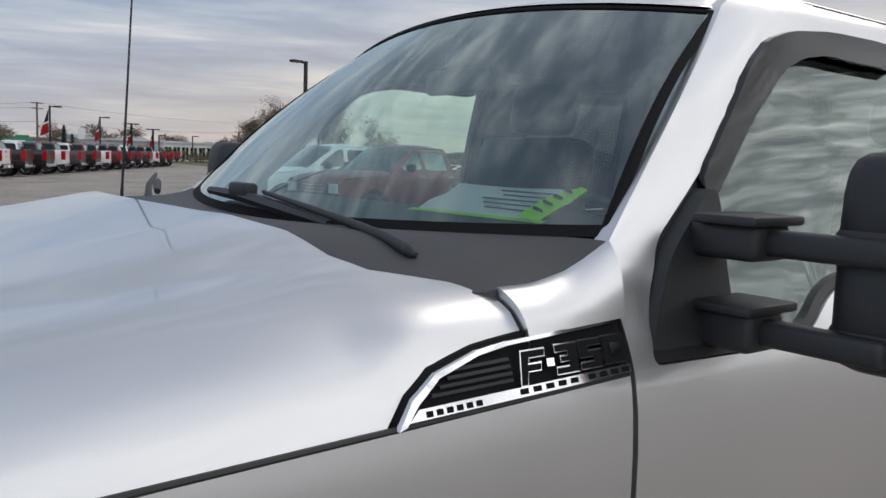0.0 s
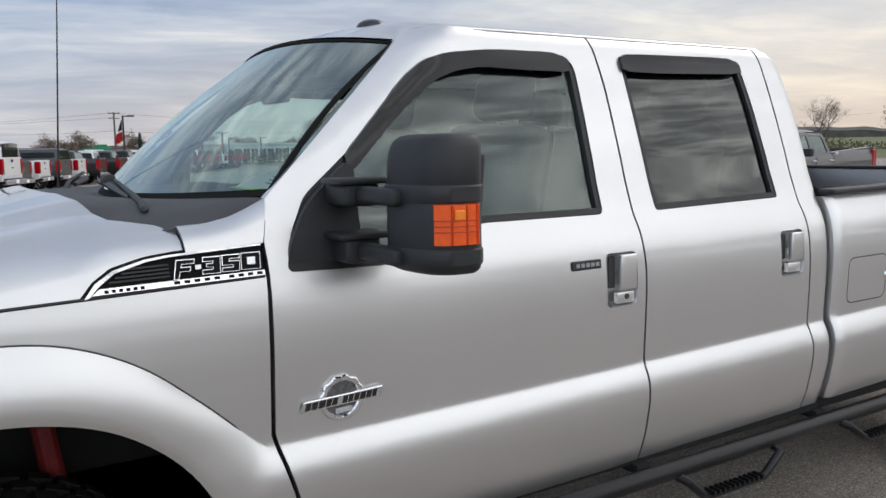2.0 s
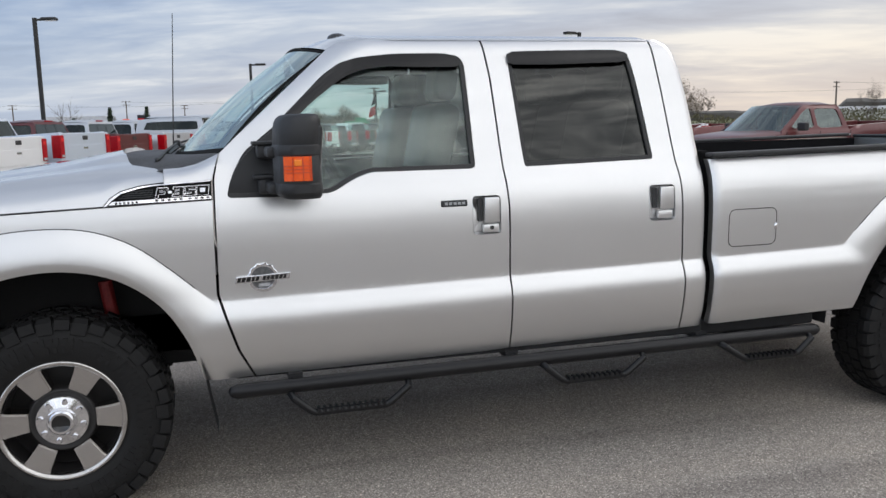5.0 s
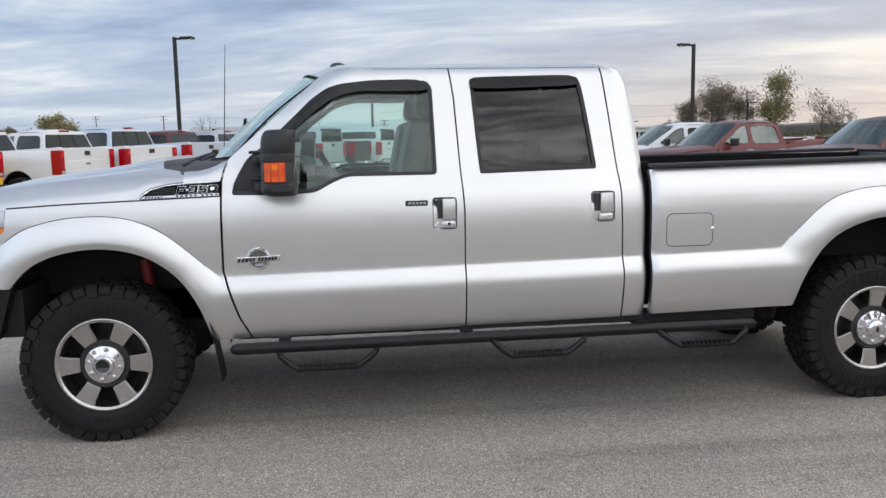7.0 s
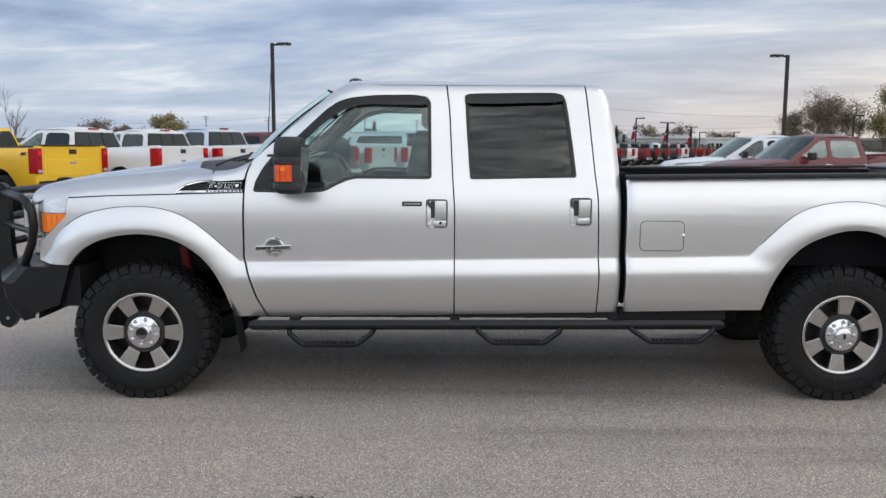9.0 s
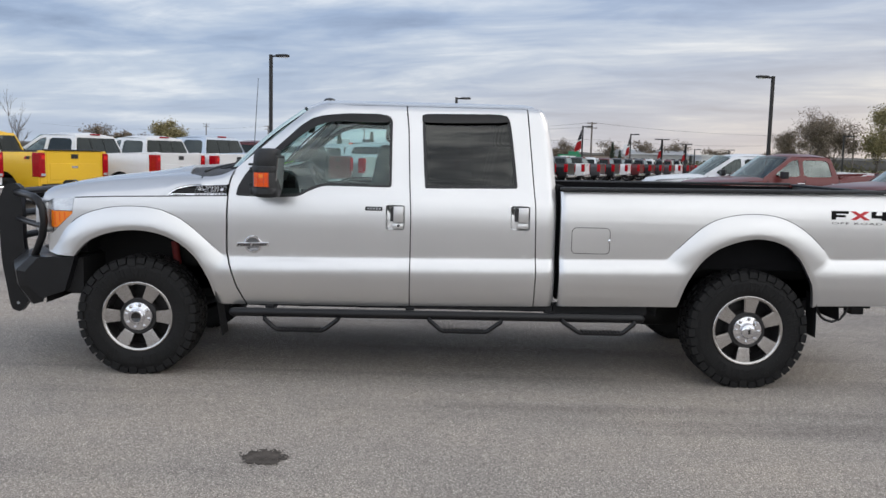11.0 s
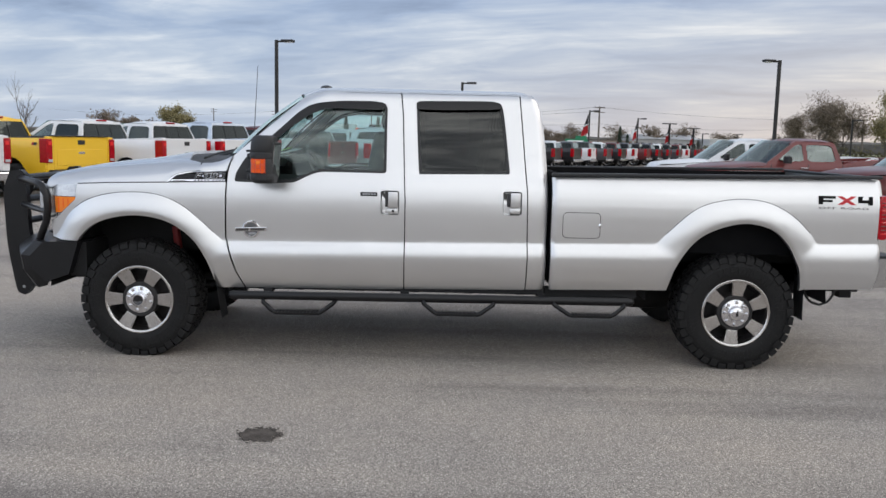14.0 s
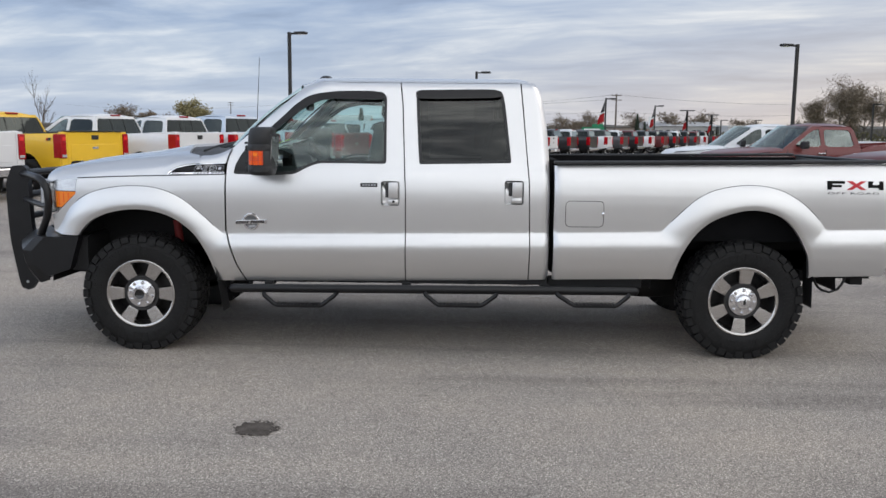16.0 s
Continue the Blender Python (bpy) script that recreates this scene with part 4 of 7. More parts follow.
def cap_mesh(R=0.106, studs=8):
    bm = bmesh.new()
    lathe(bm, [(R, 0.055), (R, 0.022), (R - 0.006, 0.014), (0.060, 0.006), (0.054, 0.010), (0.050, 0.010)], 48)
    return mesh_of(bm, "hub_cap", True, 40)


def stud_mesh():
    bm = bmesh.new()
    lathe(bm, [(0.0125, 0.010), (0.0125, -0.008), (0.009, -0.014), (0.0, -0.015)], 10)
    return mesh_of(bm, "lug_nut", True, 40)


def center_mesh():
    bm = bmesh.new()
    lathe(bm, [(0.050, 0.012), (0.050, -0.014), (0.044, -0.020), (0.036, -0.020)], 32)
    return mesh_of(bm, "centre_ring", True, 40)


def build_wheels():
    tyre = tyre_mesh(0.432, 0.285, 0.250)
    tread = tread_meshes(0.432, 0.285, 38)
    lip, barrel, spoke = rim_meshes(0.250, 6)
    cap, stud, ringm = cap_mesh(), stud_mesh(), center_mesh()
    bmc = bmesh.new()
    lathe(bmc, [(0.037, -0.019), (0.034, -0.015), (0.0, -0.016)], 32)
    badge = mesh_of(bmc, "centre_cap", True)
    bmc = bmesh.new()
    lathe(bmc, [(0.054, 0.012), (0.052, -0.010), (0.046, -0.018), (0.030, -0.023), (0.0, -0.024)], 40)
    closed = mesh_of(bmc, "centre_cap", True, 40)
    bmc = bmesh.new()
    lathe(bmc, [(0.020, -0.0225), (0.018, -0.026), (0.0, -0.0262)], 24, Matrix.Diagonal((0.5, 1, 1, 1)))
    oval = mesh_of(bmc, "cap_badge", True)
    for (cx, spin) in ((0.0, 0), (WB, 35)):
        for s in (-1, 1):
            w = new("wheel")
            w.parent = truck
            w["label"] = "machined six-spoke alloy wheel with muddy off-road tyre"
            w.matrix_basis = Matrix.Translation((cx, s * 0.962, 0.420)) @ (Matrix.Identity(4) if s < 0 else Matrix.Rotation(math.pi, 4, "Z")) @ Matrix.Rotation(radians(spin), 4, "Y")
            part("tyre", tyre, M["rubber"], w, "black off-road tyre with chunky shoulder blocks")
            for k in range(38):
                for kind, shift in ((1 - k % 2, 0), (2, 1.0), (3, 0.2), (4, 1.0)):
                    tb = part("tread_block", tread[kind], M["rubber"], w)
                    tb.matrix_basis = Matrix.Rotation(-(2 * k + shift) * math.pi / 38, 4, "Y")
            part("rim_lip", lip, M["machined"], w)
            part("rim_barrel", barrel, M["wheel_pocket"], w)
            for k in range(6):
                sp = part("spoke", spoke, M["machined"], w)
                sp.matrix_basis = Matrix.Rotation(radians(60 * k), 4, "Y")
            part("hub_cap", cap, M["chrome"], w, "chrome hub cap")
            for k in range(8):
                st = part("lug_nut", stud, M["chrome"], w)
                st.matrix_basis = Matrix.Rotation(radians(45 * k + 12), 4, "Y") @ Matrix.Translation((0.083, 0.012, 0))
            if cx == 0.0:
                part("centre_ring", ringm, M["chrome"], w)
                part("centre_cap", badge, M["gloss_black"], w, "black centre cap")
            else:
                dome = part("centre_cap", closed, M["chrome"], w, "domed chrome centre cap")
                part("cap_badge", oval, M["gloss_black"], dome, "small dark oval badge").matrix_basis = Matrix.Rotation(radians(-spin), 4, "Y")
    # wheel housings
    for cx in (0.0, WB):
        for s in (-1, 1):
            bm = bmesh.new()
            n = 20
            rows = []
            for y in (0.925, 0.60, 0.50):
                rr = 0.66 if cx == 0 else 0.665
                row = [(cx - rr, s * y, 0.50)] + [(cx + rr * math.cos(math.pi - math.pi * k / n), s * y, 0.50 + (0.60 if y > 0.55 else 0.55) * math.sin(math.pi * k / n)) for k in range(n + 1)] + [(cx + rr, s * y, 0.50)]
                rows.append(row)
            vs = loft(bm, rows)
            bm.faces.new([v for v in vs[-1]])
            part("wheel_housing", bm, M["dark_void"], truck, "black wheel housing")


build_wheels()


def build_underbody():
    part("frame_rail", bm_box(-0.62, 5.25, -0.50, -0.40, 0.56, 0.74), M["dark_void"], truck)
    part("frame_rail", bm_box(-0.62, 5.25, 0.40, 0.50, 0.56, 0.74), M["dark_void"], truck)
    part("floor_pan", bm_box(0.66, 2.96, -0.90, 0.90, 0.60, 0.66), M["dark_void"], truck)
    for s in (-1, 1):
        part("frame_rail", bm_box(2.98, 3.66, s * 0.86 - 0.04, s * 0.86 + 0.04, 0.50, 0.575, bevel=0.01), M["dark_void"], truck)
        part("sill", bm_box(0.70, 2.97, s * 0.90 - 0.04, s * 0.90 + 0.04, 0.52, 0.60, bevel=0.01), M["dark_void"], truck)
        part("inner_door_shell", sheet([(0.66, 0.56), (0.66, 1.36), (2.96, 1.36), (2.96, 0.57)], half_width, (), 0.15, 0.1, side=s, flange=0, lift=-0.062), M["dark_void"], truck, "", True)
    for cx in (0.0, WB):
        bm = bmesh.new()
        tube(bm, [(cx, -0.80, 0.42), (cx, 0.80, 0.42)], 0.06, 12)
        part("axle", bm, M["dark_void"], truck)
        bm = bmesh.new()
        bmesh.ops.create_uvsphere(bm, u_segments=16, v_segments=10, radius=0.19, matrix=Matrix.Translation((cx, 0.1, 0.42)))
        part("differential", bm, M["dark_void"], truck, "", True)
    bm = bmesh.new()
    tube(bm, [(0.21, -0.62, 0.60), (0.165, -0.60, 0.93)], 0.030, 12)
    part("shock_absorber", bm, M["shock_red"], truck, "red front shock absorber")
    bm = bmesh.new()
    tube(bm, [(3.5, 0.3, 0.50), (4.9, 0.45, 0.55)], 0.05, 10)
    part("exhaust_pipe", bm, M["dark_void"], truck)
    part("spare_tyre", tyre_mesh_flat(), M["rubber"], truck, "spare tyre under the bed")


def tyre_mesh_flat():
    bm = bmesh.new()
    lathe(bm, [(0.22, 0.0), (0.30, -0.02), (0.38, 0.0), (0.40, 0.10), (0.38, 0.2), (0.3, 0.22), (0.22, 0.2), (0.0, 0.1)], 32, Matrix.Translation((3.84, 0.0, 0.34)) @ Matrix.Rotation(radians(90), 4, "X"))
    return mesh_of(bm, "spare_tyre", True)


build_underbody()


def build_bed():
    b = truck
    for s in (-1, 1):
        part("bed_rail_cap", bm_box(3.0, 5.37, s * 0.905 - 0.055, s * 0.905 + 0.022, 1.392, 1.416, bevel=0.009, m=Matrix.Translation((0, 0, 0))), M["black_plastic"], b, "black plastic bed rail cap").matrix_basis = Matrix.Translation((3.0, 0, 1.4)) @ Matrix.Rotation(radians(-0.72), 4, "Y") @ Matrix.Translation((-3.0, 0, -1.4))
        part("bed_liner_wall", bm_box(3.02, 5.36, s * 0.80 - 0.01, s * 0.80 + 0.04, 0.88, 1.41), M["bed_liner"], b, "black bed liner")
    part("bed_floor", bm_box(3.02, 5.36, -0.80, 0.80, 0.84, 0.88), M["bed_liner"], b)
    part("bed_front_wall", bm_box(2.995, 3.04, -0.86, 0.86, 0.60, 1.425, bevel=0.01), M["bed_liner"], b)
    gate = part("tailgate", bm_box(5.36, 5.415, -0.80, 0.80, 0.86, 1.42, bevel=0.012), M["silver"], b)
    part("tailgate_cap", bm_box(5.345, 5.42, -0.80, 0.80, 1.415, 1.436, bevel=0.008), M["black_plastic"], gate, "black tailgate cap")
    for s in (-1, 1):
        bm = sheet(rounded([(5.350, 1.295), (5.432, 1.308), (5.440, 1.15), (5.432, 0.985), (5.352, 0.99)], 0.15, 2), lambda x, z: half_width(5.2, z) - 1.1 * max(0, x - 5.35) ** 1.6, (), 0.02, 0.02, side=s, flange=0.08)
        lamp = part("tail_lamp", bm, M["red_lens"], b, "red tail lamp", True)
        for k in range(9):
            z = 1.03 + 0.028 * k
            bm = bmesh.new()
            tube(bm, [(x, s * (half_width(5.2, z) - 1.1 * max(0, x - 5.35) ** 1.6 + 0.0005), z) for x in (5.372, 5.39, 5.41, 5.424)], 0.004, 5)
            part("lens_rib", bm, M["red_dark" if k % 3 else "red_bright"], lamp)
    bm = bmesh.new()
    rows = []
    for y in np.linspace(-0.97, 0.97, 21):
        k = 1 - 0.12 * abs(y / 0.97) ** 3
        xo = 5.56 - 0.06 * abs(y) ** 2.5
        rows.append([(5.40 - 0.05 * (1 - k), y, 0.85), (xo - 0.02, y, 0.855), (xo, y, 0.835), (xo - 0.003, y, 0.68), (xo - 0.03, y, 0.64), (5.33, y, 0.635)])
    loft(bm, rows, closed=True)
    bmesh.ops.holes_fill(bm, edges=[e for e in bm.edges if len(e.link_faces) == 1])
    bmesh.ops.recalc_face_normals(bm, faces=bm.faces[:])
    bump = part("rear_bumper", bm, M["bumper_chrome"], b, "chrome rear bumper", True, 30)
    part("bumper_step_pad", bm_box(5.41, 5.545, -0.93, 0.93, 0.852, 0.866, bevel=0.004), M["black_plastic"], bump, "black step pad")
    part("tow_hitch", bm_box(4.90, 5.42, -0.62, 0.62, 0.545, 0.60), M["dark_void"], b)
    part("hitch_receiver", bm_box(5.275, 5.375, -0.622, -0.50, 0.497, 0.55, bevel=0.008), M["dark_void"], b)
    bm = bmesh.new()
    tube(bm, [(4.92, -0.80, 0.63), (4.948, -0.80, 0.537), (4.972, -0.80, 0.505), (4.997, -0.80, 0.487), (5.052, -0.80, 0.471), (5.112, -0.80, 0.493), (5.14, -0.80, 0.53), (5.156, -0.80, 0.566), (5.16, -0.80, 0.63)], 0.0095, 8)
    part("trailer_cable", bm, M["seal"], b, "hanging black trailer cable")
    for cx, x0, x1, zt, zb in ((0, 0.555, 0.615, 0.66, 0.30), (WB, 4.850, 4.858, 0.70, 0.385)):
        for s in (-1, 1):
            bm = bmesh.new()
            loft(bm, [[(x0 + (x1 - x0) * f + d, s * y, zt + (zb - zt) * f) for y in (0.978, 0.90, 0.80)] for f in (0, 0.3, 0.6, 1) for d in (0,)])
            bmesh.ops.solidify(bm, geom=bm.faces[:], thickness=0.008)
            part("mud_flap", bm, M["black_plastic"], b, "black mud flap")


build_bed()


# ---- generic parked pickups ----
def car_w(x, z):
    w = float(np.interp(z, [0.40, 0.50, 0.75, 0.95, 1.10, 1.20, 1.26, 1.30, 1.75, 1.85], [0.90, 0.96, 0.995, 0.985, 0.985, 0.965, 0.92, 0.90, 0.74, 0.66]))
    if x < -0.45:
        w -= 0.55 * (-0.45 - x) ** 2
    return w


CARS = {}
CW = 4.05


def car_parts():
    """Meshes of an ordinary crew cab pickup; front axle at x = 0, facing -x."""
    if CARS:
        return CARS
    def arch(cx, r=0.50, z0=0.50):
        return [(cx + r * math.cos(math.radians(a)), 0.42 + r * math.sin(math.radians(a))) for a in range(10, 171, 16)]
    CW = 3.65
    low = [(-0.88, 0.62), (-0.90, 1.00), (-0.80, 1.08), (0.55, 1.22), (0.62, 1.30), (2.62, 1.30), (2.66, 1.27), (4.68, 1.30), (4.70, 1.0), (4.68, 0.62), (CW + 0.5, 0.55)] + arch(CW) + [(CW - 0.5, 0.52), (0.5, 0.50)] + arch(0.0) + [(-0.5, 0.55)]
    rows = [0.58, 0.66, 0.75, 0.85, 0.95, 1.05, 1.12, 1.18, 1.22, 1.26, 1.285]
    CARS["body_side"] = [mesh_of(sheet(low, car_w, rows, 0.18, 0.10, side=s, flange=0.05), "body_side", True, 40) for s in (-1, 1)]
    roofz = lambda y: 1.90 - 0.10 * (abs(y) / 0.74) ** 3
    pillar = [(0.62, 1.30), (1.35, 1.78), (1.45, 1.82), (2.42, 1.82), (2.50, 1.78), (2.64, 1.30)]
    w1 = rounded([(0.86, 1.33), (1.38, 1.70), (1.50, 1.745), (1.60, 1.75), (1.60, 1.33)], 0.12, 1)
    w2 = rounded([(1.70, 1.33), (1.70, 1.75), (2.34, 1.74), (2.42, 1.68), (2.48, 1.33)], 0.12, 1)
    CARS["pillars"] = [mesh_of(sheet(pillar, car_w, (), 0.2, 0.10, [w1, w2], s, 0.04), "cab_side", True, 40) for s in (-1, 1)]
    CARS["w1"] = [mesh_of(sheet(w1, car_w, (), 0.3, 0.2, side=s, flange=0, lift=-0.015), "window_pane", True) for s in (-1, 1)]
    CARS["w2"] = [mesh_of(sheet(w2, car_w, (), 0.3, 0.2, side=s, flange=0, lift=-0.015), "window_pane", True) for s in (-1, 1)]
    bm = bmesh.new()
    rows = []
    for x, z in ((1.32, 1.80), (1.42, 1.865), (1.7, 1.90), (2.2, 1.90), (2.42, 1.87), (2.47, 1.82)):
        rows.append([(x + 0.05 * t * t * (x < 1.5), 0.70 * t, z - 0.07 * abs(t) ** 3) for t in np.linspace(-1, 1, 13)])
    loft(bm, rows)
    CARS["roof"] = mesh_of(bm, "roof", True, 50)
    bm = bmesh.new()
    loft(bm, [[(0.62 - 0.28 * (1 - t * t) + (0.72) * f - 0.0, (0.88 - 0.18 * f) * t, 1.27 + 0.55 * f + 0.02 * (1 - t * t)) for t in np.linspace(-1, 1, 11)] for f in (0, 0.5, 1)])
    face_out(bm, (1.6, 0, 1.0))
    CARS["screen"] = mesh_of(bm, "windscreen", True)
    bm = bmesh.new()
    loft(bm, [[(2.66 - 0.18 * f, (0.86 - 0.18 * f) * t, 1.28 + 0.55 * f) for t in np.linspace(-1, 1, 9)] for f in (0, 0.12, 0.88, 1)])
    drop = [f for f in bm.faces if 1.36 < f.calc_center_median().z < 1.76 and abs(f.calc_center_median().y) < 0.72]
    bmesh.ops.delete(bm, geom=drop, context="FACES")
    CARS["back"] = mesh_of(bm, "cab_back", True)
    bm = bmesh.new()
    loft(bm, [[(2.655 - 0.18 * f, (0.80 - 0.13 * f) * t, 1.28 + 0.55 * f) for t in np.linspace(-1, 1, 5)] for f in (0.1, 0.9)])
    face_out(bm, (1.6, 0, 1.5))
    CARS["rear_glass"] = mesh_of(bm, "rear_window", True)
    CARS["glass_bar"] = mesh_of(bm_box(-0.003, 0.003, -0.004, 0.004, -0.22, 0.22, m=Matrix.Rotation(radians(-18), 4, "Y")), "window_divider")
    CARS["handle"] = mesh_of(bm_box(-0.10, 0.10, -0.018, 0.018, -0.02, 0.02, bevel=0.01), "door_handle")
    CARS["seam"] = mesh_of(bm_box(-0.006, 0.006, -0.004, 0.004, -0.33, 0.33), "door_seam")
    bm = bmesh.new()
    rows = []
    for x, z in ((-0.92, 0.98), (-0.90, 1.06), (-0.80, 1.13), (-0.3, 1.21), (0.2, 1.255), (0.62, 1.285)):
        rows.append([(x + 0.12 * abs(t) ** 3 * (x < -0.4), (car_w(x, 1.15) - 0.03) * t, z + 0.03 * (1 - abs(t) ** 6) * (x > -0.85) - 0.06 * abs(t) ** 6 * (x > -0.6)) for t in np.linspace(-1, 1, 17)])
    loft(bm, rows)
    CARS["hood"] = mesh_of(bm, "bonnet", True, 50)
    CARS["grille"] = mesh_of(bm_box(-0.94, -0.84, -0.50, 0.50, 0.72, 1.02, bevel=0.03), "grille")
    bm = bmesh.new()
    for z in (0.76, 0.83, 0.90, 0.97):
        box(bm, -0.955, -0.93, -0.46, 0.46, z - 0.012, z + 0.012)
    CARS["grille_bar"] = mesh_of(bm, "grille_bars")
    CARS["headlamp"] = [mesh_of(bm_box(-0.93, -0.70, s * 0.70 - 0.16, s * 0.70 + 0.14, 0.80, 1.01, bevel=0.03), "headlamp") for s in (-1, 1)]
    CARS["front_bumper"] = mesh_of(bm_box(-1.02, -0.80, -0.90, 0.90, 0.48, 0.70, bevel=0.05), "front_bumper")
    CARS["rear_bumper"] = mesh_of(bm_box(4.68, 4.86, -0.94, 0.94, 0.50, 0.68, bevel=0.03), "rear_bumper")
    CARS["tailgate"] = mesh_of(bm_box(4.64, 4.715, -0.79, 0.79, 0.70, 1.335, bevel=0.018), "tailgate")
    CARS["gate_handle"] = mesh_of(bm_box(4.71, 4.726, -0.10, 0.10, 1.17, 1.26, bevel=0.006), "tailgate_handle")
    CARS["gate_badge"] = mesh_of(bm_box(4.71, 4.724, -0.09, 0.09, 0.99, 1.035, bevel=0.004), "tailgate_badge")
    CARS["plate"] = mesh_of(bm_box(4.855, 4.868, -0.15, 0.15, 0.53, 0.66, bevel=0.004), "plate")
    CARS["tail_lamp"] = [mesh_of(bm_box(4.51, 4.745, s * 0.91 - (0.072 if s > 0 else 0.09), s * 0.91 + (0.09 if s > 0 else 0.072), 0.83, 1.285, bevel=0.02), "tail_lamp") for s in (-1, 1)]
    CARS["bulb_lens"] = [mesh_of(bm_box(4.735, 4.752, s * 0.905 - 0.05, s * 0.905 + 0.05, 1.15, 1.23, bevel=0.006), "bulb_lens") for s in (-1, 1)]
    CARS["reverse_lens"] = [mesh_of(bm_box(4.735, 4.752, s * 0.905 - 0.06, s * 0.905 + 0.06, 0.85, 0.90, bevel=0.006), "reverse_lens") for s in (-1, 1)]
    CARS["decal"] = mesh_of(bm_box(-0.02, 0.02, -0.004, 0.004, -0.03, 0.03, m=Matrix(((1, 0, 0.5, 0), (0, 1, 0, 0), (0, 0, 1, 0), (0, 0, 0, 1)))), "side_decal")
    CARS["gate_cap"] = mesh_of(bm_box(4.62, 4.745, -0.82, 0.82, 1.333, 1.365, bevel=0.01), "tailgate_cap")
    CARS["gate_panel"] = mesh_of(bm_box(4.708, 4.722, -0.70, 0.70, 0.78, 1.08, bevel=0.006), "gate_panel")
    CARS["bumper_pad"] = mesh_of(bm_box(4.68, 4.85, -0.92, 0.92, 0.68, 0.70, bevel=0.006), "bumper_pad")
    CARS["corner"] = [mesh_of(bm_box(4.62, 4.712, s * 0.875 - 0.082, s * 0.875 + 0.095, 0.62, 1.335, bevel=0.02), "rear_corner") for s in (-1, 1)]
    CARS["bed_wall"] = [mesh_of(bm_box(2.68, 4.64, s * 0.83 - 0.05, s * 0.83 + 0.09, 1.18, 1.35, bevel=0.01), "bed_rail") for s in (-1, 1)]
    CARS["bed_floor"] = mesh_of(bm_box(2.68, 4.64, -0.80, 0.80, 0.80, 0.86), "bed_floor")
    CARS["tonneau"] = mesh_of(bm_box(2.70, 4.70, -0.88, 0.88, 1.35, 1.385, bevel=0.015), "tonneau_cover")
    CARS["chmsl"] = mesh_of(bm_box(2.44, 2.50, -0.16, 0.16, 1.835, 1.875, bevel=0.008), "brake_lamp")
    CARS["mirrors"] = [mesh_of(bm_box(0.98, 1.12, s * 1.06 - 0.11, s * 1.06 + 0.11, 1.28, 1.46, bevel=0.035), "wing_mirror") for s in (-1, 1)]
    bm = bmesh.new()
    lathe(bm, [(0.24, 0.03), (0.25, 0.0), (0.33, -0.012), (0.385, 0.01), (0.405, 0.04), (0.405, 0.22), (0.385, 0.25), (0.25, 0.26)], 36)
    CARS["tyre"] = mesh_of(bm, "tyre", True, 40)
    bm = bmesh.new()
    lathe(bm, [(0.25, 0.0), (0.235, 0.012), (0.22, 0.05)], 36)
    for k in range(6):
        m = Matrix.Rotation(radians(60 * k), 4, "Y")
        box(bm, 0.05, 0.235, 0.02, 0.06, -0.035, 0.035, m=m)
    lathe(bm, [(0.075, 0.06), (0.07, 0.008), (0.0, 0.005)], 20)
    CARS["rim"] = mesh_of(bm, "rim", True, 30)
    bm = bmesh.new()
    lathe(bm, [(0.236, 0.05), (0.0, 0.08)], 30)
    CARS["rim_back"] = mesh_of(bm, "rim_back")
    bm = bmesh.new()
    box(bm, -0.7, 4.55, -0.86, 0.86, 0.45, 0.62)
    box(bm, 0.62, 2.60, -0.88, 0.88, 0.6, 1.22)
    box(bm, -0.72, 4.60, -0.58, 0.58, 0.6, 0.95)
    CARS["under"] = mesh_of(bm, "underbody")
    bm = bmesh.new()
    box(bm, 1.50, 1.64, -0.24, 0.24, 1.1, 1.62, bevel=0.05)
    box(bm, 1.53, 1.62, -0.12, 0.12, 1.60, 1.76, bevel=0.03)
    CARS["seat"] = mesh_of(bm, "seat")
    CARS["dash"] = mesh_of(bm_box(0.45, 0.85, -0.8, 0.8, 1.0, 1.27, bevel=0.05), "dashboard")
    top = [(2.62, 1.31), (2.66, 1.78), (2.75, 1.84), (4.55, 1.84), (4.66, 1.78), (4.70, 1.31)]
    tw = lambda x, z: float(np.interp(z, [1.30, 1.45, 1.78, 1.84], [0.91, 0.89, 0.76, 0.68]))
    tw1 = rounded([(2.80, 1.42), (2.84, 1.70), (4.45, 1.70), (4.52, 1.42)], 0.08, 1)
    CARS["topper_side"] = [mesh_of(sheet(top, tw, (), 0.2, 0.2, [tw1], s, 0.03), "topper_side", True, 40) for s in (-1, 1)]
    CARS["topper_pane"] = [mesh_of(sheet(tw1, tw, (), 0.3, 0.3, side=s, flange=0, lift=-0.015), "topper_window", True) for s in (-1, 1)]
    bm = bmesh.new()
    loft(bm, [[(x, 0.70 * t, z - 0.05 * abs(t) ** 3) for t in np.linspace(-1, 1, 9)] for x, z in ((2.66, 1.80), (2.8, 1.89), (4.5, 1.89), (4.64, 1.82))])
    CARS["topper_roof"] = mesh_of(bm, "topper_roof", True, 50)
    CARS["topper_gate"] = mesh_of(bm_box(4.63, 4.665, -0.80, 0.80, 1.32, 1.80, bevel=0.02), "topper_glass")
    # a longer bed
    for v in CARS.values():
        for me in v if isinstance(v, list) else [v]:
            if me.name.startswith(("rim", "tyre")):
                continue
            for p in me.vertices:
                b = min(1, max(0, (p.co.x - 2.70) / 0.10))
                p.co.z += 0.10 * b * min(1, max(0, (p.co.z - 0.72) / 0.5))
                p.co.x += 0.40 * min(1, max(0, (p.co.x - 2.72) / 0.25))
    return CARS


